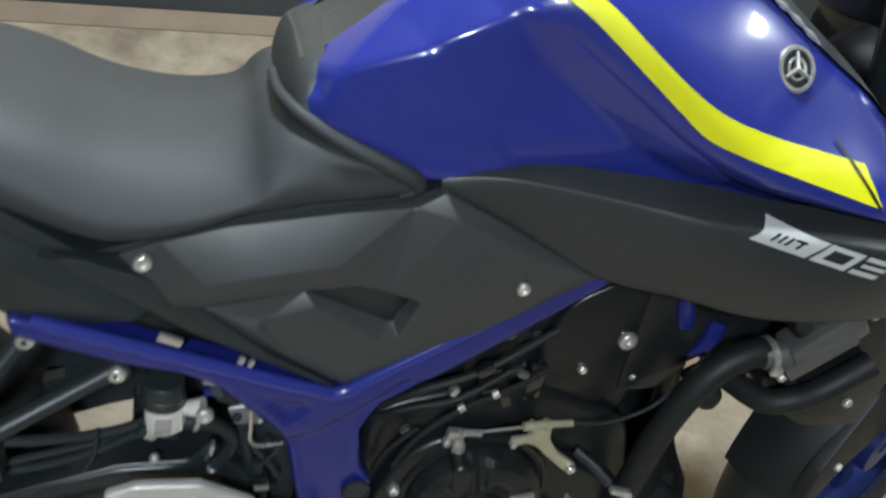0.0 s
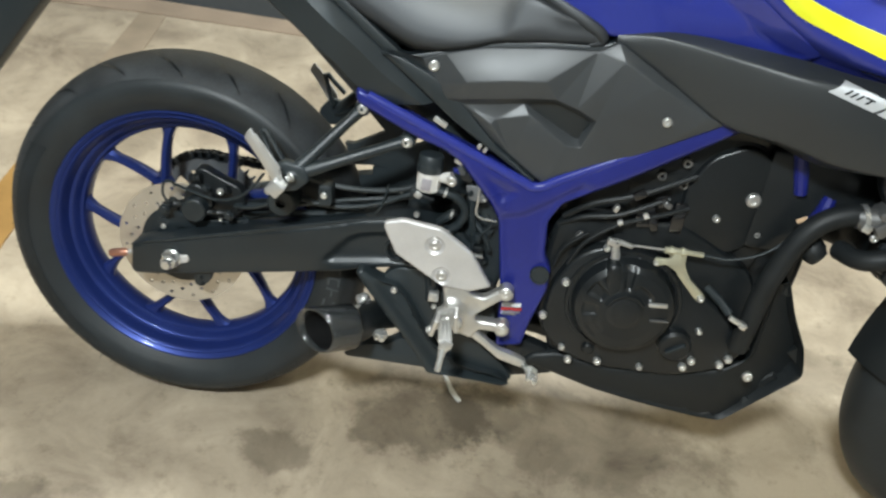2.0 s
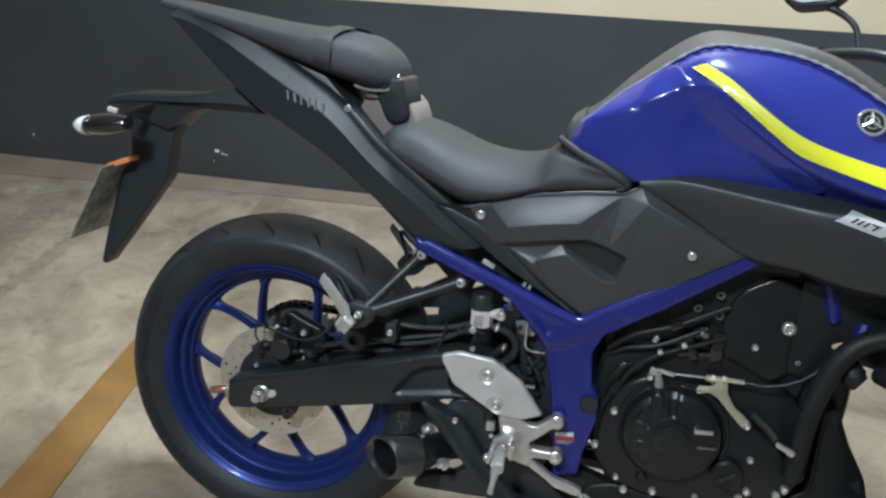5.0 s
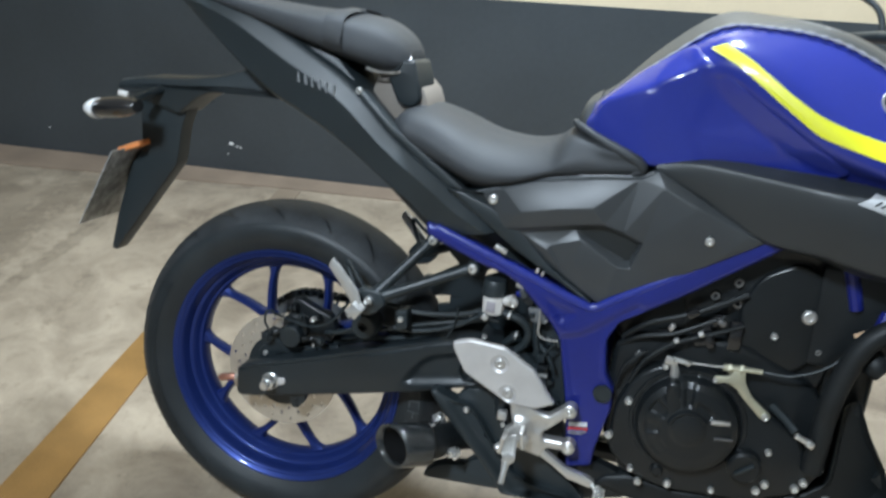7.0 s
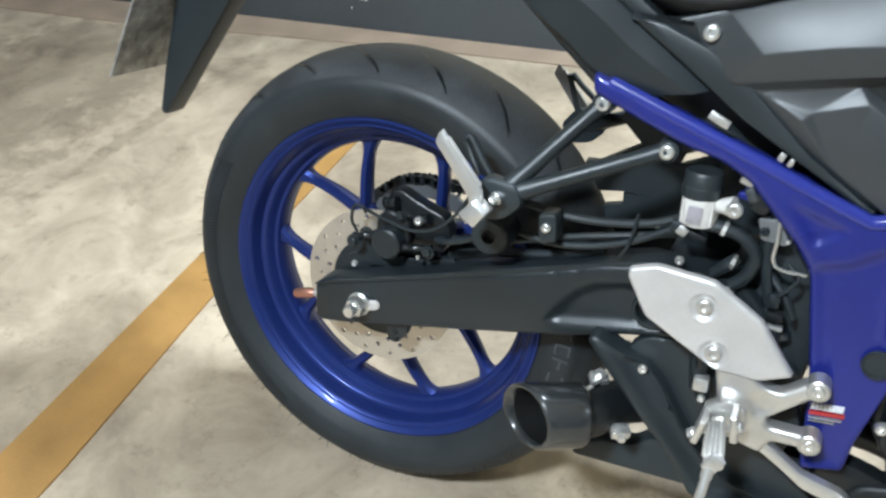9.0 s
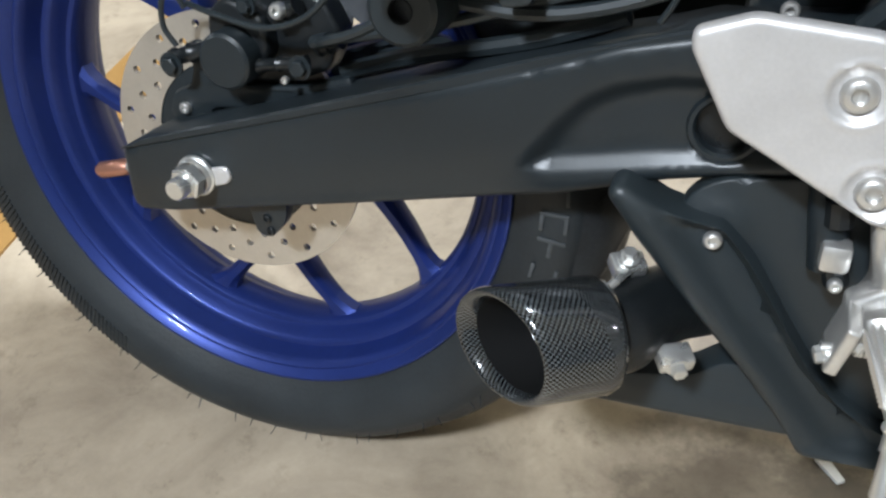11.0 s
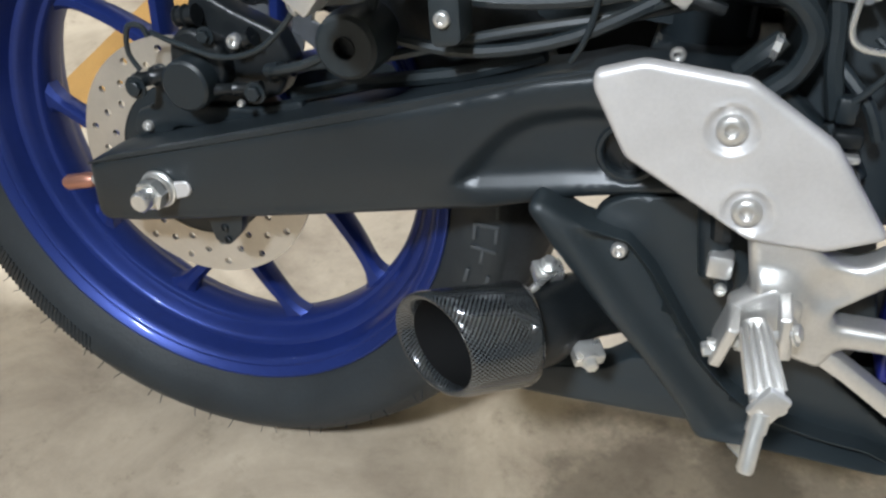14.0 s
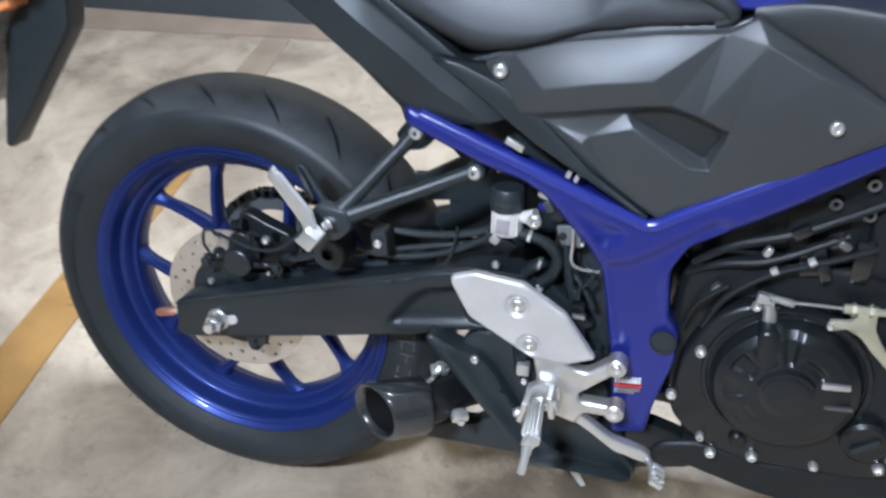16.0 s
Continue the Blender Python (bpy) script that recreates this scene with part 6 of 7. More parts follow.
for a in np.radians((90, 210, 330)):
    tube(bm, [(0, -0.0024, 0), (0.0155 * math.cos(a), -0.0024, 0.0155 * math.sin(a))], [0.0026, 0.0016], 6, straight=True)
lathe(bm, [(0.0085, -0.0016), (0.009, -0.003), (0.0105, -0.003), (0.011, -0.0016)], (0, 0, 0), 28)
ob = part("emblem_bar", bm, STEEL, tank)
ob.matrix_basis = Matrix.Translation(em) @ q.to_matrix().to_4x4()

# shroud under the tank -------------------------------------------
shroud = group_part("side_shroud", "satin black moulded tank side shroud")
SHROUD = [
    (0.635, [(-0.105, 0.772), (-0.124, 0.778), (-0.127, 0.784), (-0.122, 0.79), (-0.11, 0.79)]),
    (0.70, [(-0.11, 0.743), (-0.134, 0.749), (-0.142, 0.775), (-0.139, 0.797), (-0.115, 0.806)]),
    (0.80, [(-0.11, 0.688), (-0.146, 0.696), (-0.164, 0.75), (-0.163, 0.789), (-0.13, 0.803)]),
    (0.88, [(-0.12, 0.675), (-0.172, 0.688), (-0.196, 0.745), (-0.19, 0.784), (-0.145, 0.80)]),
    (0.96, [(-0.13, 0.655), (-0.19, 0.675), (-0.212, 0.735), (-0.2, 0.78), (-0.16, 0.792)]),
    (1.06, [(-0.14, 0.66), (-0.2, 0.675), (-0.215, 0.725), (-0.205, 0.765), (-0.165, 0.785)]),
    (1.17, [(-0.14, 0.66), (-0.185, 0.672), (-0.195, 0.71), (-0.188, 0.745), (-0.15, 0.765)]),
]


def crisp(sec):
    """Gives a soft section firm corners and a flatter face."""
    q = [np.array(v) for v in sec]
    flat = q[2] * 0.5 + (q[1] + q[3]) * 0.25
    return [tuple(v) for v in (q[0], q[0] + (q[1] - q[0]) * 0.82, q[1] + (flat - q[1]) * 0.16, flat, q[3] + (flat - q[3]) * 0.14, q[3] + (q[4] - q[3]) * 0.2, q[4])]


SHROUD = [(x, crisp(sec)) for x, sec in SHROUD]
bm = bmesh.new()
rows = blend_sections(SHROUD, 6, 4)
bridge_rings(bm, [[tuple(p) for p in r] for r in rows])
part("right_shroud", bm, SHROUD_PLASTIC, shroud, "satin black shroud skin", smooth=60)
bm = bmesh.new()
bridge_rings(bm, [[(p[0], -p[1], p[2]) for p in r] for r in rows])
part("left_shroud", bm, SHROUD_PLASTIC, shroud, smooth=60)
SHROUD_ROWS = blend_sections(SHROUD, 16, 10)


def shroud_side(x, z):
    row = min(SHROUD_ROWS, key=lambda r: abs(r[0][0] - x))
    pts = sorted(((p[2], p[1]) for p in row))
    return float(np.interp(z, [p[0] for p in pts], [p[1] for p in pts]))


def badge(corners, mat, name, lift=0.0016, m=6):
    """A thin four-sided film on the shroud: corners in x and z, in turn."""
    bm = bmesh.new()
    a, b, c, d = (np.array(p) for p in corners)
    grid = []
    for u in np.linspace(0, 1, m):
        line = []
        for v in np.linspace(0, 1, m):
            x, z = (a * (1 - u) + b * u) * (1 - v) + (d * (1 - u) + c * u) * v
            line.append((x, shroud_side(x, z) - lift, z))
        grid.append(line)
    bridge_rings(bm, grid, close_ring=False, cap=False)
    return part(name, bm, mat, shroud, smooth=70)


def on_badge(u, v):
    """The badge's own frame: u along it, v up it, in metres."""
    return (0.906 + 0.84 * u + 0.17 * v, 0.775 - 0.215 * u + 0.76 * v)


def badge_box(u0, u1, v0, v1, mat, name, lift=0.0016, skew=0.0):
    badge([on_badge(u0, v0), on_badge(u1, v0), on_badge(u1 + skew, v1), on_badge(u0 + skew, v1)], mat, name, lift)


badge_box(0.0, 0.073, 0, 0.026, BADGE, "badge_field", skew=0.024)
for u0, u1 in ((0.017, 0.021), (0.026, 0.03), (0.035, 0.039), (0.05, 0.054)):
    badge_box(u0 + 0.005, u1 + 0.005, 0.007, 0.018, ENGINE, "badge_bar", 0.0024, 0.008)
badge_box(0.053, 0.068, 0.0155, 0.0185, ENGINE, "badge_bar", 0.0024, 0.001)
for u0, u1, v0, v1 in ((0.079, 0.128, 0, 0.006), (0.079, 0.128, 0.02, 0.026), (0.079, 0.089, 0.006, 0.02), (0.118, 0.128, 0.006, 0.02), (0.134, 0.176, 0, 0.006), (0.138, 0.176, 0.0105, 0.0155), (0.134, 0.176, 0.02, 0.026)):
    badge_box(u0 + v0 * 0.8, u1 + v0 * 0.8, v0, v1, BADGE, "badge_bar", skew=(v1 - v0) * 0.8)
# rear brake reservoir --------------------------------------------
GREY_SIGHT = material("brake_fluid_behind_plastic", (0.3, 0.28, 0.3), 0.3, vary=0.1, scale=60)
res = group_part("brake_fluid_reservoir", "white translucent brake fluid reservoir with black cap")
bm = bmesh.new()
lathe(bm, [(0.0001, 0.0), (0.013, 0.0), (0.0178, 0.003), (0.0188, 0.01), (0.019, 0.032)], (0.406, -0.12, 0.511), 28, axis="z")
part("cup", bm, WHITE_PLASTIC, res)
bm = bmesh.new()
block(bm, (0.404, -0.1392, 0.527), (0.015, 0.002, 0.019), (0, 4, 0), 0.0008)
part("sight_window", bm, GREY_SIGHT, res, "grey sight window of the reservoir")
for x in (0.391, 0.42):
    bm = bmesh.new()
    tube(bm, [(x, -0.1335, 0.516), (x, -0.1338, 0.541)], 0.0014, 6, straight=True)
    part("cup_rib", bm, WHITE_PLASTIC, res)
bm = bmesh.new()
lathe(bm, [(0.0185, -0.002), (0.0202, 0.0), (0.0202, 0.01), (0.0192, 0.011), (0.0192, 0.0235), (0.0175, 0.026), (0.0001, 0.0265)], (0.405, -0.12, 0.544), 28, axis="z")
part("cap", bm, PLASTIC, res, "black screw cap")
bm = bmesh.new()
tube(bm, [(0.42, -0.124, 0.536), (0.44, -0.13, 0.541)], [0.006, 0.0105], 12, straight=True)
part("lug", bm, WHITE_PLASTIC, res)
bolt(res, (0.441, -0.14, 0.541), 0.0085, 0.005, ALLOY)
bm = bmesh.new()
tube(bm, [(0.416, -0.121, 0.514), (0.433, -0.122, 0.514), (0.455, -0.121, 0.506), (0.468, -0.12, 0.488), (0.463, -0.12, 0.466), (0.45, -0.12, 0.452)], 0.0072, 10, 6)
tube(bm, [(0.452, -0.122, 0.485), (0.443, -0.123, 0.475), (0.43, -0.122, 0.462)], [0.006, 0.0072, 0.0058], 10, 4)
part("hose", bm, PLASTIC, res)
for p in ((0.432, -0.122, 0.514), (0.446, -0.123, 0.48)):
    bm = bmesh.new()
    tube(bm, [p, (p[0] + 0.004, p[1], p[2] - 0.001)], 0.0084, 10, straight=True)
    part("hose_clip", bm, STEEL, res)
bm = bmesh.new()
block(bm, (0.39, -0.12, 0.505), (0.02, 0.012, 0.012), (0, 20, 0), 0.002)
part("cup_foot", bm, PLASTIC, res)

# under-seat clutter ----------------------------------------------
GREY_METAL = material("dull_grey_steel", (0.2, 0.21, 0.22), 0.4, metal=0.6, vary=0.2, scale=30)
inner = group_part("inner_body", "black inner mudguard, wiring and brackets")
bm = bmesh.new()
block(bm, (0.40, 0.01, 0.64), (0.2, 0.17, 0.1), (0, 35, 0), 0.02)
part("battery_box", bm, PLASTIC, inner)
bm = bmesh.new()
block(bm, (0.505, 0.0, 0.42), (0.09, 0.19, 0.3), (0, 8, 0), 0.015)
part("rear_bulkhead", bm, PLASTIC, inner)
bm = bmesh.new()
block(bm, (0.465, 0.02, 0.55), (0.11, 0.15, 0.14), (0, 0, 0), 0.02)
part("airbox", bm, PLASTIC, inner)
bm = bmesh.new()
for piece in (
    [(0.2524, 0.521), (0.2673, 0.522), (0.3174, 0.552), (0.345, 0.535), (0.335, 0.49), (0.303, 0.491), (0.272, 0.4865), (0.262, 0.5)],
    [(0.3174, 0.552), (0.288, 0.58), (0.33, 0.64), (0.42, 0.62), (0.406, 0.557), (0.3956, 0.561), (0.368, 0.549), (0.3635, 0.536), (0.345, 0.535)],
    [(0.3635, 0.534), (0.404, 0.553), (0.44, 0.55), (0.44, 0.45), (0.36, 0.456), (0.304, 0.474), (0.303, 0.489), (0.335, 0.49), (0.345, 0.535)],
    [(0.281, 0.4685), (0.304, 0.474), (0.36, 0.456), (0.3, 0.445), (0.285, 0.452)],
):
    slab(bm, piece, -0.004, 0.012, 0)
part("hugger", bm, PLASTIC, inner)
bm = bmesh.new()
lathe(bm, [(0.02, -0.13), (0.034, -0.13), (0.036, -0.1), (0.036, 0.0), (0.034, 0.02), (0.02, 0.02)], (0.41, 0.02, 0.5), 20, axis="z")
part("shock_absorber", bm, BLACK, inner)
WIRES = [
    ([(0.484, -0.128, 0.533), (0.485, -0.13, 0.512), (0.485, -0.13, 0.494), (0.493, -0.13, 0.485), (0.518, -0.126, 0.482)], 0.002, STEEL),
    ([(0.43, -0.12, 0.577), (0.448, -0.122, 0.579), (0.455, -0.122, 0.568)], 0.0022, STEEL),
    ([(0.5, -0.124, 0.49), (0.512, -0.128, 0.478), (0.503, -0.128, 0.462), (0.495, -0.126, 0.452)], 0.0022, PLASTIC),
    ([(0.485, -0.11, 0.47), (0.505, -0.12, 0.45), (0.515, -0.12, 0.43)], 0.004, PLASTIC),
    ([(0.47, -0.11, 0.53), (0.478, -0.116, 0.5), (0.482, -0.118, 0.47), (0.49, -0.118, 0.44)], 0.0055, PLASTIC),
    ([(0.488, -0.115, 0.435), (0.5, -0.12, 0.41), (0.505, -0.12, 0.385)], 0.005, BLACK),
    ([(0.43, -0.11, 0.59), (0.445, -0.116, 0.575), (0.45, -0.118, 0.555), (0.46, -0.118, 0.54)], 0.0035, BLUE_FRAME),
    ([(0.37, -0.112, 0.49), (0.39, -0.118, 0.5), (0.405, -0.118, 0.497)], 0.0035, PLASTIC),
]
for pts, r, mat in WIRES:
    bm = bmesh.new()
    tube(bm, pts, r, 8, 5)
    part("wire", bm, mat, inner)
CONNECTORS = [
    ((0.447, -0.12, 0.568), (0.014, 0.01, 0.012), 20, ALLOY), ((0.453, -0.12, 0.553), (0.01, 0.01, 0.016), -30, GREY_PLASTIC), ((0.448, -0.118, 0.55), (0.016, 0.008, 0.008), 10, BLUE_FRAME),
    ((0.464, -0.115, 0.545), (0.018, 0.014, 0.02), 20, ENGINE), ((0.494, -0.122, 0.447), (0.012, 0.012, 0.016), 0, BLACK), ((0.498, -0.122, 0.43), (0.017, 0.015, 0.01), 0, ENGINE),
    ((0.5, -0.122, 0.418), (0.016, 0.014, 0.005), 0, ALLOY), ((0.42, -0.11, 0.6), (0.02, 0.008, 0.006), 20, ALLOY), ((0.393, -0.122, 0.503), (0.012, 0.01, 0.012), 30, ALLOY), ((0.408, -0.122, 0.5), (0.022, 0.008, 0.007), 15, ENGINE),
]
for p, size, turn, mat in CONNECTORS:
    bm = bmesh.new()
    block(bm, p, size, (0, turn, 0), 0.0025)
    part("connector", bm, mat, inner)
bm = bmesh.new()
slab(bm, [(0.463, 0.53), (0.484, 0.533), (0.497, 0.51), (0.492, 0.506), (0.47, 0.508)], -0.122, -0.118, 0.001, 1, corner=0.002)
part("bracket_plate", bm, GREY_METAL, inner, "dull grey stamped bracket")
bolt(inner, (0.472, -0.1225, 0.519), 0.0045, 0.004, BLACK)
bolt(inner, (0.495, -0.1225, 0.512), 0.0025, 0.002)
for p in ((0.395, -0.12, 0.468), (0.45, -0.118, 0.445), (0.365, -0.11, 0.5)):
    bolt(inner, p, 0.005, 0.004, ALLOY)

CAST_GREY = material("grey_cast_alloy", (0.18, 0.18, 0.18), 0.4, metal=0.7, vary=0.15, scale=20, fine=200, bump=0.2)
STUD = material("oxidised_stud_steel", (0.22, 0.22, 0.22), 0.35, metal=0.8, vary=0.2, scale=60)
# engine ----------------------------------------------------------
engine = group_part("engine", "black twin-cylinder engine with silver bolts")
bm = bmesh.new()
slab(bm, [(0.636, 0.28), (0.606, 0.325), (0.6, 0.4), (0.61, 0.5), (0.7, 0.52), (0.8, 0.52), (0.93, 0.46), (0.96, 0.36), (0.94, 0.28), (0.86, 0.25), (0.7, 0.24), (0.64, 0.26)], -0.105, 0.11, 0.012, 3, corner=0.03)
part("crankcase", bm, ENGINE, engine)
bm = bmesh.new()
slab(bm, [(0.617, 0.31), (0.622, 0.39), (0.65, 0.45), (0.69, 0.475), (0.75, 0.475), (0.81, 0.45), (0.87, 0.41), (0.935, 0.37), (0.95, 0.33), (0.92, 0.29), (0.85, 0.262), (0.72, 0.255), (0.66, 0.27)], -0.128, -0.1, 0.008, 3, corner=0.02)
part("clutch_cover", bm, ENGINE, engine)
CL = (0.738, -0.125, 0.382)
DOME = [(0.0, 0.0375), (0.02, 0.0375), (0.0255, 0.0362), (0.029, 0.0338), (0.035, 0.0333), (0.052, 0.0325), (0.067, 0.0298), (0.076, 0.024), (0.0795, 0.012), (0.081, 0.004), (0.084, 0.0025), (0.0855, 0.0065), (0.0905, 0.0065), (0.0925, 0.0015), (0.0935, -0.004)]
# cast pockets between the dome's ribs: middle angle, half angle, inner and outer radius, depth
POCKETS = [(152, 13, 0.038, 0.068, 0.0055), (122, 10, 0.036, 0.066, 0.006), (186, 12, 0.04, 0.067, 0.003), (58, 22, 0.037, 0.05, 0.0035), (95, 9, 0.036, 0.088, 0.005), (224, 14, 0.042, 0.066, 0.0015)]


def dome_height(r, a):
    """How far the clutch housing stands out at a radius and an angle in degrees."""
    h = float(np.interp(r, [p[0] for p in DOME], [p[1] for p in DOME]))
    for mid, half, r0, r1, deep in POCKETS:
        off = abs((a - mid + 180) % 360 - 180)
        h -= deep * smooth_step((half - off) / 5) * smooth_step((r - r0) / 0.005) * smooth_step((r1 - r) / 0.005)
    return h


bm = bmesh.new()
radii = sorted(set([p[0] for p in DOME[1:]] + list(np.arange(0.03, 0.09, 0.0025))))
bridge_rings(bm, [[(CL[0] + r * math.cos(math.radians(a)), CL[1] - dome_height(r, a), CL[2] + r * math.sin(math.radians(a))) for a in np.arange(0, 360, 3)] for r in radii])
part("clutch_dome", bm, ENGINE, engine, "round black clutch housing", smooth=40)
# two ribs in pale metal, which paints the light on their top edges
for u, w, mat in ((0.404, 0.0065, ALLOY), (0.3775, 0.004, CAST_GREY)):
    bm = bmesh.new()
    block(bm, (0.785 + 0.3 * (0.404 - u), -0.159, u), (0.029, 0.006, w), (0, -6, 0), 0.0015)
    part("cooling_rib", bm, mat, engine)
bm = bmesh.new()
lathe(bm, [(0.0001, -0.02), (0.022, -0.02), (0.026, -0.016), (0.027, 0)], (0.833, -0.128, 0.328), 28)
part("oil_filler_cap", bm, ENGINE, engine)
bm = bmesh.new()
block(bm, (0.833, -0.15, 0.328), (0.034, 0.008, 0.008), (0, -35, 0), 0.003)
part("filler_grip", bm, PLASTIC, engine)
bm = bmesh.new()
lathe(bm, [(0.0001, -0.012), (0.007, -0.012), (0.0098, -0.009), (0.011, 0)], (0.702, -0.126, 0.2905), 24)
part("drain_boss", bm, ENGINE, engine)
bm = bmesh.new()
slab(bm, [(0.572, 0.19), (0.572, 0.26), (0.598, 0.271), (0.632, 0.262), (0.66, 0.25), (0.66, 0.215)], -0.108, -0.085, 0.004, 2, corner=0.008)
part("mount_lug", bm, ENGINE, engine)
COVER_BOLTS = [(0.692, 0.472), (0.643, 0.402), (0.619, 0.337), (0.660, 0.284), (0.675, 0.263), (0.722, 0.269), (0.791, 0.272), (0.858, 0.286), (0.869, 0.300), (0.866, 0.356), (0.818, 0.341), (0.925, 0.315), (0.944, 0.343), (0.914, 0.302), (0.9406, 0.369)]
for k, (x, z) in enumerate(COVER_BOLTS):
    bolt(engine, (x, -0.129, z), 0.0068 if k % 3 else 0.0055, 0.007)
bolt(engine, (0.959, -0.14, 0.296), 0.0085, 0.006)
# cylinders and head lean forward
bm = bmesh.new()
slab(bm, [(0.72, 0.49), (0.70, 0.6), (0.78, 0.67), (0.88, 0.67), (0.95, 0.6), (0.93, 0.45), (0.86, 0.43)], -0.085, 0.1, 0.01, 2, corner=0.02)
part("cylinder_block", bm, ENGINE, engine)
bm = bmesh.new()
slab(bm, [(0.8, 0.5), (0.79, 0.575), (0.815, 0.63), (0.87, 0.66), (0.91, 0.64), (0.935, 0.585), (0.925, 0.52), (0.88, 0.475)], -0.097, -0.07, 0.006, 3, corner=0.02)
part("cam_cover", bm, ENGINE, engine)
bolt(engine, (0.893, -0.098, 0.576), 0.0115, 0.006, ALLOY)
bolt(engine, (0.848, -0.098, 0.537), 0.006, 0.005)
bolt(engine, (0.915, -0.098, 0.522), 0.0045, 0.004)
for x, z, r in ((0.784, 0.614, 0.0068), (0.787, 0.58, 0.0068), (0.752, 0.588, 0.0068)):
    bm = bmesh.new()
    lathe(bm, [(r * 0.45, -0.002), (r * 0.5, -0.006), (r, -0.006), (r * 1.1, 0)], (x, -0.09, z), 18)
    part("stud_ring", bm, STUD, engine)
for pts, r, mat in (
    ([(0.62, -0.1, 0.5), (0.66, -0.115, 0.535), (0.72, -0.118, 0.56), (0.8, -0.105, 0.6)], 0.0048, HOSE),
    ([(0.615, -0.1, 0.485), (0.65, -0.115, 0.51), (0.7, -0.12, 0.525), (0.77, -0.11, 0.56)], 0.0042, HOSE),
    ([(0.64, -0.12, 0.43), (0.66, -0.125, 0.475), (0.7, -0.125, 0.51), (0.76, -0.12, 0.535), (0.8, -0.11, 0.55)], 0.0038, HOSE),
    ([(0.62, -0.115, 0.42), (0.63, -0.125, 0.46), (0.66, -0.125, 0.49)], 0.003, HOSE),
):
    bm = bmesh.new()
    tube(bm, pts, r, 8, 6)
    part("hose", bm, mat, engine)
for p in ((0.7, -0.125, 0.513), (0.735, -0.125, 0.53)):
    bm = bmesh.new()
    tube(bm, [p, (p[0] + 0.006, p[1], p[2] + 0.004)], 0.005, 10, straight=True)
    part("hose_clip", bm, ALLOY, engine)
# hub ring, bright rim, actuator trough and small fittings on the crankcase
bm = bmesh.new()
lathe(bm, [(0.026, -0.037), (0.028, -0.0405), (0.031, -0.0405), (0.034, -0.0335)], CL, 30, arc=(35, 165))
part("hub_ring", bm, ENGINE, engine)
bm = bmesh.new()
slab(bm, [(0.697, 0.458), (0.719, 0.458), (0.728, 0.42), (0.722, 0.4), (0.706, 0.4), (0.697, 0.42)], -0.158, -0.12, 0.008, 3, corner=0.012)
part("actuator_boss", bm, ENGINE, engine)
for p, size, turn in (((0.738, -0.11, 0.535), (0.03, 0.012, 0.02), -25), ((0.76, -0.108, 0.552), (0.018, 0.014, 0.016), -25), ((0.745, -0.108, 0.515), (0.034, 0.012, 0.012), -15), ((0.79, -0.104, 0.53), (0.02, 0.012, 0.05), 0)):
    bm = bmesh.new()
    block(bm, p, size, (0, turn, 0), 0.003)
    part("sensor_plug", bm, GLOSS_BLACK, engine)
for p, size, turn, mat in (((0.766, -0.118, 0.553), (0.014, 0.01, 0.009), 25, CAST_GREY), ((0.752, -0.118, 0.520), (0.012, 0.012, 0.022), -20, GLOSS_BLACK), ((0.693, -0.118, 0.534), (0.008, 0.011, 0.012), 30, ALLOY), ((0.722, -0.118, 0.562), (0.02, 0.012, 0.012), -35, GLOSS_BLACK), ((0.648, -0.118, 0.481), (0.009, 0.01, 0.012), 40, CAST_GREY)):
    bm = bmesh.new()
    block(bm, p, size, (0, turn, 0), 0.0025)
    part("fitting", bm, mat, engine)
bm = bmesh.new()
block(bm, (0.69, 0.0, 0.55), (0.2, 0.16, 0.2), (0, -28, 0), 0.02)
block(bm, (0.86, 0.0, 0.69), (0.26, 0.17, 0.1), (0, -6, 0), 0.02)
part("throttle_body", bm, ENGINE, engine)
bm = bmesh.new()
slab(bm, [(0.86, 0.7), (0.93, 0.7), (1.0, 0.66), (0.985, 0.61), (0.94, 0.58), (0.93, 0.5), (0.86, 0.45), (0.84, 0.6)], -0.08, 0.08, 0.008, 2, corner=0.01)
part("cylinder_head", bm, ENGINE, engine)
# clutch cable, lever and bracket
bm = bmesh.new()
tube(bm, [(0.705, -0.132, 0.483), (0.76, -0.131, 0.485), (0.795, -0.13, 0.486)], 0.0018, 8, straight=True)
part("clutch_cable", bm, STEEL, engine)
bm = bmesh.new()
tube(bm, [(0.778, -0.13, 0.4855), (0.8, -0.13, 0.4862), (0.812, -0.13, 0.487)], 0.0055, 10, straight=True)
tube(bm, [(0.812, -0.13, 0.487), (0.836, -0.132, 0.488)], 0.0042, 10, straight=True)
tube(bm, [(0.786, -0.13, 0.4856), (0.79, -0.13, 0.4857)], 0.0078, 6, straight=True)
tube(bm, [(0.803, -0.13, 0.4865), (0.807, -0.13, 0.4867)], 0.0078, 6, straight=True)
part("cable_adjuster", bm, BRASS, engine, "yellow zinc cable adjuster")
bm = bmesh.new()
tube(bm, [(0.836, -0.132, 0.488), (0.88, -0.138, 0.492), (0.93, -0.14, 0.52), (0.97, -0.135, 0.58)], 0.0022, 8, 6)
part("cable_sheath", bm, PLASTIC, engine)
bm = bmesh.new()
slab(bm, [(0.764, 0.462), (0.768, 0.47), (0.788, 0.472), (0.794, 0.483), (0.812, 0.484), (0.814, 0.466), (0.828, 0.444), (0.858, 0.42), (0.859, 0.412), (0.849, 0.408), (0.842, 0.413), (0.816, 0.438), (0.8, 0.455), (0.784, 0.462), (0.772, 0.456)], -0.134, -0.128, 0.0022, 2, corner=0.004)
part("cable_bracket", bm, BRASS, engine, "stamped zinc cable bracket")
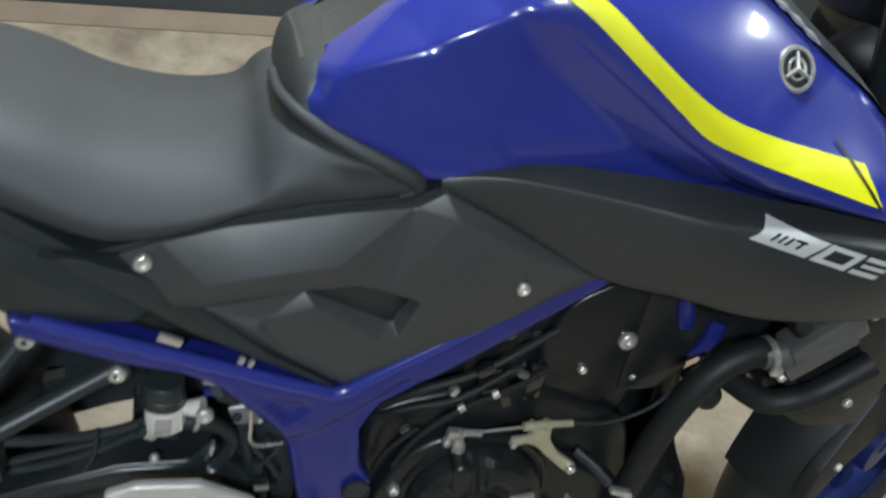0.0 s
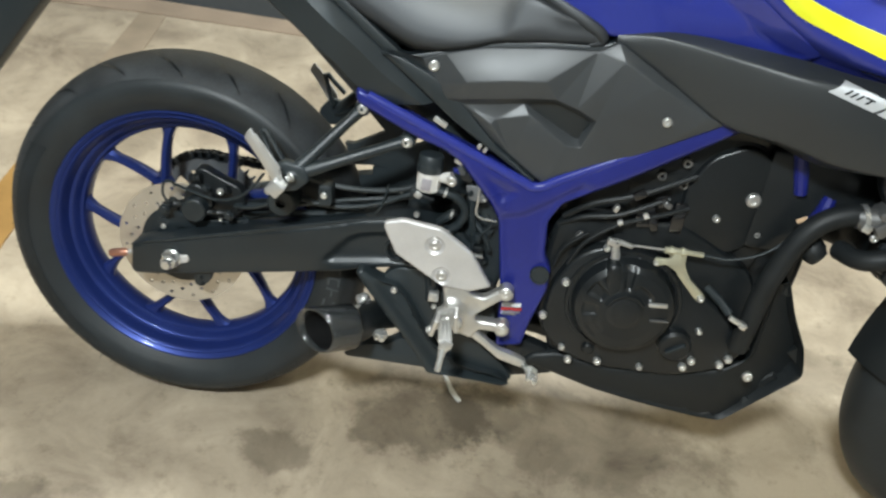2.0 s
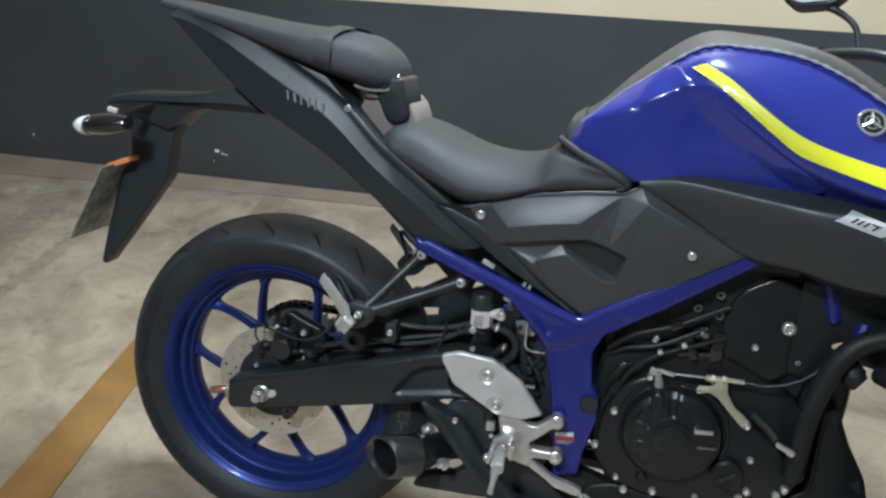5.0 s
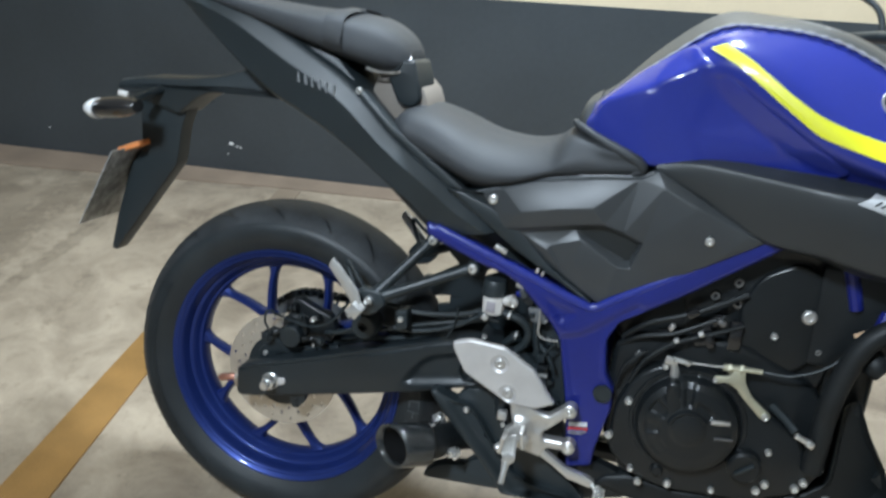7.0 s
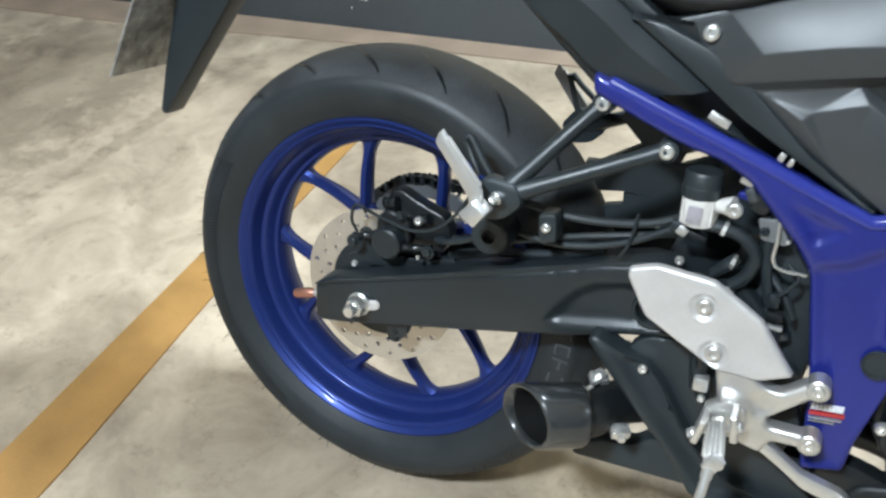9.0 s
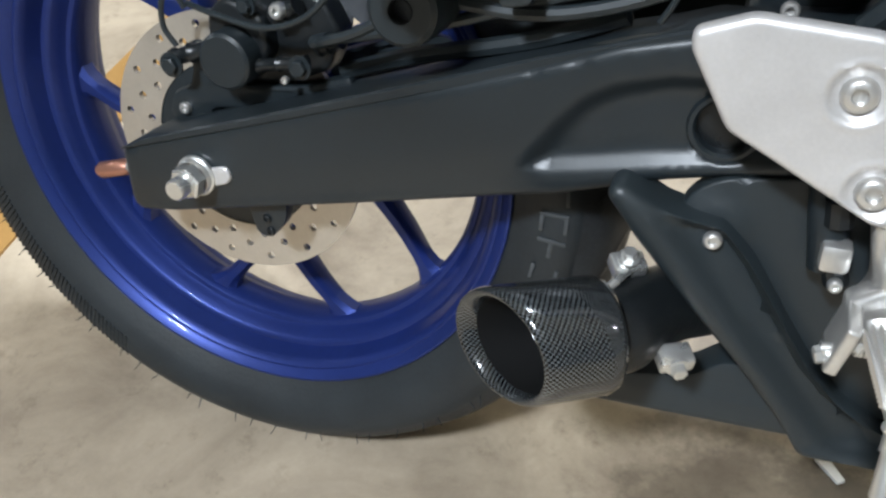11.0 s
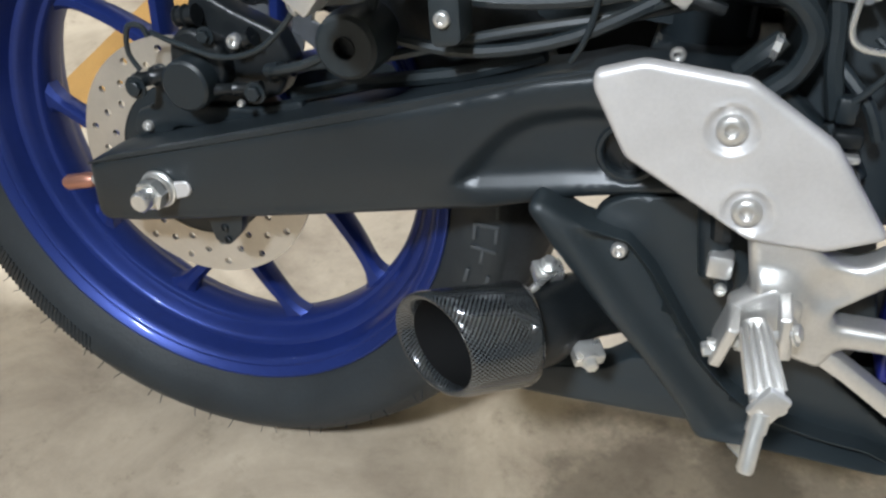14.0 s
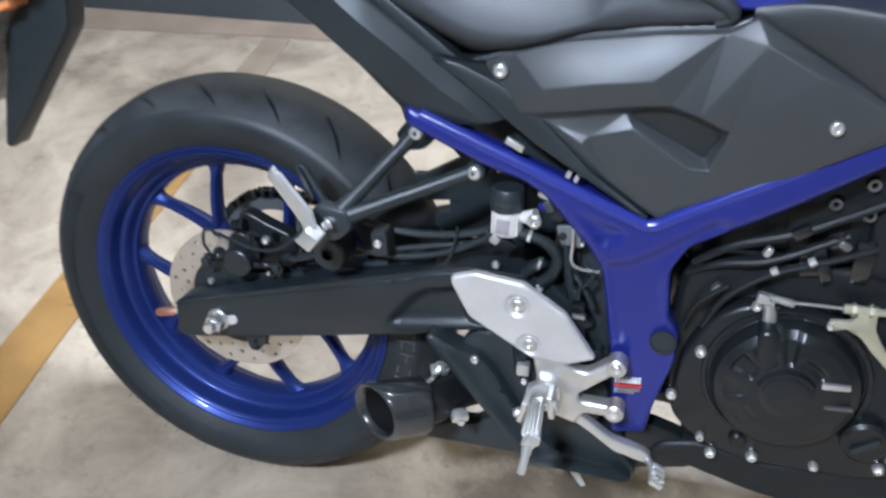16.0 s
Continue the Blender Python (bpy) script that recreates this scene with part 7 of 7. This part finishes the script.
bolt(engine, (0.851, -0.1345, 0.416), 0.006, 0.005)
bolt(engine, (0.769, -0.1345, 0.463), 0.004, 0.004)
bm = bmesh.new()
block(bm, (0.7, -0.131, 0.483), (0.02, 0.01, 0.012), (0, 10, 0), 0.002)
tube(bm, [(0.7, -0.13, 0.488), (0.707, -0.13, 0.465), (0.708, -0.13, 0.445)], [0.004, 0.0075, 0.0085], 10, 4)
part("clutch_lever", bm, ALLOY, engine, "dull metal clutch release lever")
bm = bmesh.new()
tube(bm, [(0.703, -0.133, 0.487), (0.722, -0.133, 0.484), (0.728, -0.132, 0.482)], 0.0045, 8, 3)
part("cable_end", bm, STEEL, engine)
bm = bmesh.new()
tube(bm, [(0.708, -0.128, 0.455), (0.709, -0.128, 0.425), (0.709, -0.128, 0.405)], [0.011, 0.0135, 0.0135], 14, straight=True)
part("lever_post", bm, ENGINE, engine)
for p, s in (((0.902, -0.163, 0.404), (0.02, 0.01, 0.008)), ((0.916, -0.163, 0.397), (0.012, 0.012, 0.01))):
    bm = bmesh.new()
    block(bm, p, s, (0, 25, 0), 0.002)
    part("hose_clamp", bm, STEEL, engine)
bm = bmesh.new()
tube(bm, [(0.86, -0.12, 0.43), (0.88, -0.14, 0.42), (0.895, -0.155, 0.408)], 0.007, 10, straight=True)
part("breather_hose", bm, PLASTIC, engine)
# belly pan
pan = group_part("belly_pan", "matt black belly pan")
bm = bmesh.new()
lower = [(0.6, 0.225), (0.622, 0.228), (0.73, 0.2), (0.82, 0.187), (0.91, 0.18), (0.955, 0.18), (1.06, 0.292), (1.045, 0.345), (1.012, 0.4), (0.985, 0.46), (0.965, 0.45), (0.965, 0.31), (0.93, 0.285), (0.86, 0.265), (0.74, 0.25), (0.66, 0.262), (0.615, 0.25)]


def pan_face(p):
    """The pan's cheek rounds in towards its nose and its keel."""
    return 0.3 * max(0.0, p[0] - 0.93) + 0.16 * max(0.0, 0.235 - p[1]) + 1.1 * max(0.0, p[0] - 0.95) ** 2


bm.free()
bm = relief(lower, -0.115, -0.08, 0.008, pan_face, 0.01, 0.012)
part("pan_side", bm, PAN_BLACK, pan)
bm = bmesh.new()
slab(bm, lower, 0.115, 0.1, 0.006, 2, corner=0.012)
part("far_pan_side", bm, PAN_BLACK, pan)
bm = bmesh.new()
slab(bm, [(0.668, 0.224), (0.82, 0.196), (0.94, 0.186), (0.955, 0.19), (1.03, 0.27), (1.02, 0.28), (0.93, 0.2), (0.8, 0.21), (0.668, 0.234)], -0.09, 0.09, 0.003, 1)
part("pan_floor", bm, PAN_BLACK, pan)
bm = bmesh.new()
slab(bm, [(0.9, 0.25), (0.9, 0.56), (0.975, 0.56), (1.0, 0.5), (1.005, 0.4), (1.0, 0.28), (0.96, 0.22)], -0.06, 0.07, 0.01, 2, corner=0.02)
part("crankcase_front", bm, ENGINE, engine)
# radiator, hoses and headers
cool = group_part("cooling_system", "black radiator with hoses and alloy neck")
bm = bmesh.new()
block(bm, (1.1, 0.0, 0.59), (0.035, 0.3, 0.2), (0, -20, 0), 0.006)
part("radiator", bm, ENGINE, cool)
bm = bmesh.new()
slab(bm, [(1.06, 0.565), (1.065, 0.525), (1.09, 0.5), (1.13, 0.485), (1.14, 0.57)], -0.135, -0.1, 0.006, 2, corner=0.01)
part("radiator_tank", bm, ENGINE, cool)
for k in range(7):
    bm = bmesh.new()
    block(bm, (1.082 + 0.0095 * k, -0.155, 0.525 + 0.024 * k), (0.012, 0.012, 0.05), (0, -60, 0), 0.003)
    part("radiator_fin", bm, BLACK, cool)
bm = bmesh.new()
tube(bm, [(1.036, -0.153, 0.598), (1.015, -0.152, 0.598), (0.985, -0.152, 0.583), (0.962, -0.152, 0.555), (0.945, -0.15, 0.508), (0.934, -0.148, 0.45), (0.932, -0.142, 0.39), (0.932, -0.13, 0.34)], 0.0165, 14, 6)
part("radiator_hose", bm, HOSE, cool, "thick black rubber radiator hose")
bm = bmesh.new()
block(bm, (0.959, -0.132, 0.571), (0.016, 0.002, 0.007), (0, -28, 0), 0.0006)
part("hose_tag", bm, TAG, cool, "small tan paper tag")
bm = bmesh.new()
tube(bm, [(1.022, -0.155, 0.597), (1.05, -0.158, 0.6)], [0.0155, 0.0175], 16, straight=True)
block(bm, (1.086, -0.158, 0.627), (0.088, 0.04, 0.04), (0, -42, 0), 0.006)
block(bm, (1.079, -0.172, 0.612), (0.086, 0.02, 0.022), (0, -38, 0), 0.005)
part("alloy_neck", bm, CAST_GREY, cool, "cast alloy water neck")
bm = bmesh.new()
tube(bm, [(0.975, -0.12, 0.548), (0.99, -0.135, 0.526), (1.0, -0.14, 0.518)], [0.016, 0.02, 0.014], 14, 4)
part("drain_boot", bm, HOSE, cool, "black rubber boot")
bm = bmesh.new()
tube(bm, [(1.03, -0.12, 0.53), (1.045, -0.16, 0.535), (1.065, -0.175, 0.545), (1.1, -0.178, 0.56), (1.15, -0.18, 0.6)], 0.015, 12, 5)
part("lower_hose", bm, HOSE, cool)
bm = bmesh.new()
slab(bm, [(0.9, 0.66), (1.04, 0.66), (1.1, 0.6), (1.1, 0.505), (1.05, 0.52), (1.02, 0.53), (0.98, 0.535), (0.95, 0.5), (0.9, 0.5)], -0.1, -0.06, 0.005, 2, corner=0.01)
part("inner_shield", bm, ENGINE, cool)
bm = bmesh.new()
lathe(bm, [(0.0182, -0.0035), (0.02, -0.0035), (0.02, 0.0035), (0.0182, 0.0035)], (0, 0, 0), 24, closed=True)
ob = part("hose_clamp", bm, STEEL, cool)
ob.matrix_basis = Matrix.Translation((1.032, -0.154, 0.598)) @ Vector((0, -1, 0)).rotation_difference(Vector((1, 0, 0.25))).to_matrix().to_4x4()
bm = bmesh.new()
block(bm, (1.032, -0.175, 0.59), (0.014, 0.006, 0.012), (0, 15, 0), 0.002)
part("clamp_screw", bm, STEEL, cool)
bm = bmesh.new()
slab(bm, [(1.02, 0.7), (1.07, 0.72), (1.2, 0.7), (1.22, 0.6), (1.2, 0.485), (1.12, 0.488), (1.085, 0.508), (1.09, 0.58), (1.04, 0.64)], -0.165, -0.14, 0.006, 2, corner=0.012)
part("radiator_shroud", bm, ENGINE, cool)
for p in ((1.064, -0.182, 0.547), (1.09, -0.17, 0.64), (1.13, -0.17, 0.66), (1.05, -0.168, 0.575), (1.16, -0.17, 0.53)):
    bolt(cool, p, 0.006, 0.004)
for s in (-1, 1):
    bm = bmesh.new()
    tube(bm, [(0.93, 0.05 * s, 0.56), (0.98, 0.06 * s, 0.53), (0.988, 0.06 * s, 0.45), (0.972, 0.06 * s, 0.3), (0.945, 0.06 * s, 0.2)], 0.021, 14, 6)
    part("header_pipe", bm, ENGINE, cool)

# front end -------------------------------------------------------
front = group_part("front_wheel", "blue front wheel with black tyre, steering turned")
STEER = pose(1.424, 0, 0.295, 0, 0, 0) @ pose(0, 0, 0, 0, 0, 23)
fork = group_part("front_fork", "black front fork with mudguard")


def steered(ob):
    ob.matrix_basis = STEER
    return ob


bm = bmesh.new()
half = [(r * 0.925, y * 0.78) for r, y in TYRE_PROFILE]
lathe(bm, half + [(r, -y) for r, y in half[-2::-1]], (0, 0, 0), 72)
steered(part("tyre", bm, RUBBER, front, "black front tyre"))
bm = bmesh.new()
lathe(bm, [(0.222, -0.045), (0.214, -0.045), (0.2, -0.025), (0.19, -0.01), (0.19, 0.01), (0.2, 0.025), (0.214, 0.045), (0.222, 0.045), (0.205, 0.0)], (0, 0, 0), 72, closed=True)
steered(part("rim", bm, WHEEL_BLUE, front))
for k in range(5):
    for s in (-1, 1):
        bm = bmesh.new()
        spoke(bm, (0, 0, 0), 30 + 72 * k + s * 10, 0.035, 30 + 72 * k + s * 18, 0.194, 0.02, 0.016, 0.014)
        steered(part("spoke", bm, WHEEL_BLUE, front))
bm = bmesh.new()
lathe(bm, [(0.01, -0.05), (0.045, -0.05), (0.05, 0.0), (0.045, 0.05), (0.01, 0.05)], (0, 0, 0), 32, closed=True)
steered(part("hub", bm, WHEEL_BLUE, front))
bm = bmesh.new()
lathe(bm, [(0.302, -0.05), (0.308, -0.03), (0.311, 0), (0.308, 0.03), (0.302, 0.05), (0.298, 0.05), (0.304, 0), (0.298, -0.05)], (0, 0, 0), 40, closed=True, arc=(20, 172))
steered(part("mudguard", bm, PAN_BLACK, fork, "matt black front mudguard"))
bm = bmesh.new()
slab(bm, [(-0.3, 0.06), (-0.29, 0.11), (-0.22, 0.215), (-0.1, 0.2), (-0.03, 0.1), (-0.1, 0.1), (-0.2, 0.08), (-0.27, 0.03)], -0.062, -0.045, 0.004, 2, corner=0.012)
steered(part("mudguard_side", bm, PAN_BLACK, fork))
for s in (-1, 1):
    bm = bmesh.new()
    tube(bm, [(0.03, 0.095 * s, -0.02), (-0.04, 0.095 * s, 0.13), (-0.1, 0.095 * s, 0.27)], [0.03, 0.028, 0.027], 16, straight=True)
    tube(bm, [(-0.1, 0.095 * s, 0.27), (-0.28, 0.095 * s, 0.68)], 0.0205, 16, straight=True)
    steered(part("fork_leg", bm, BLACK, fork))
steered(bolt(fork, (0, 0, 0), 0.006, 0.005)).matrix_basis = STEER @ Matrix.Translation((-0.24, -0.063, 0.1))
cockpit = group_part("cockpit", "handlebar, mirror and instruments")
HEAD = pose(1.09, 0, 0.0) @ pose(0, 0, 0, 0, 0, 23)
bm = bmesh.new()
tube(bm, [(-0.06, -0.36, 0.985), (-0.03, -0.2, 1.0), (0.02, -0.08, 0.985), (0.02, 0.08, 0.985), (-0.03, 0.2, 1.0), (-0.06, 0.36, 0.985)], 0.011, 12, 6)
part("handlebar", bm, BLACK, cockpit).matrix_basis = HEAD
for s in (-1, 1):
    bm = bmesh.new()
    tube(bm, [(-0.052, 0.3 * s, 0.99), (-0.065, 0.4 * s, 0.98)], [0.017, 0.018, 0.016], 14, straight=True)
    part("grip", bm, PLASTIC, cockpit).matrix_basis = HEAD
bm = bmesh.new()
block(bm, (0.09, 0, 0.97), (0.1, 0.18, 0.1), (0, -30, 0), 0.02)
part("instrument_pod", bm, PLASTIC, cockpit).matrix_basis = HEAD
bm = bmesh.new()
block(bm, (0.16, 0, 0.86), (0.16, 0.2, 0.17), (0, 0, 0), 0.05)
part("headlight", bm, GLOSS_BLACK, cockpit).matrix_basis = HEAD
# left mirror, its glass turned to the rear and right
MIRROR_AT = Matrix.Translation((0.916, 0.36, 1.118)) @ Vector((0, -1, 0)).rotation_difference(Vector((-0.4, -0.8, 0.44))).to_matrix().to_4x4()
outline = [(-0.062, -0.008), (-0.05, 0.028), (0.0, 0.036), (0.055, 0.03), (0.06, 0.0), (0.03, -0.032), (-0.03, -0.034)]
bm = bmesh.new()
slab(bm, [(x * 1.12, z * 1.16) for x, z in outline], 0.001, 0.03, 0.004, 2, corner=0.012)
part("mirror_shell", bm, BLACK, cockpit, "black left mirror shell").matrix_basis = MIRROR_AT
# the mirror's reflection is painted: pale grey face, white dots for the light pattern
bm = bmesh.new()
slab(bm, outline, -0.001, 0.003, 0.0006, 1, corner=0.012)
part("mirror_face", bm, MIRROR_GREY, cockpit, "mirror face, its reflection painted pale grey").matrix_basis = MIRROR_AT
bm = bmesh.new()
slab(bm, rounded([(-0.0035, -0.002), (0.0035, -0.002), (0.0035, 0.002), (-0.0035, 0.002)], 0.0016), -0.0016, 0.0, 0.0003, 1)
dot = part("pale_dot", bm, WHITE, cockpit)
for row in range(4):
    for col in range(5):
        ob = dot if row == col == 0 else new("pale_dot", dot.data)
        ob.parent = cockpit
        ob.matrix_basis = MIRROR_AT @ Matrix.Translation((-0.03 + 0.0135 * col + 0.004 * (row % 2), 0, -0.021 + 0.0125 * row))
bm = bmesh.new()
tube(bm, [(0.93, 0.36, 1.085), (0.965, 0.345, 1.07), (0.99, 0.32, 1.045), (1.0, 0.3, 1.0)], [0.008, 0.006, 0.006], 10, 5)
part("mirror_stem", bm, BLACK, cockpit)
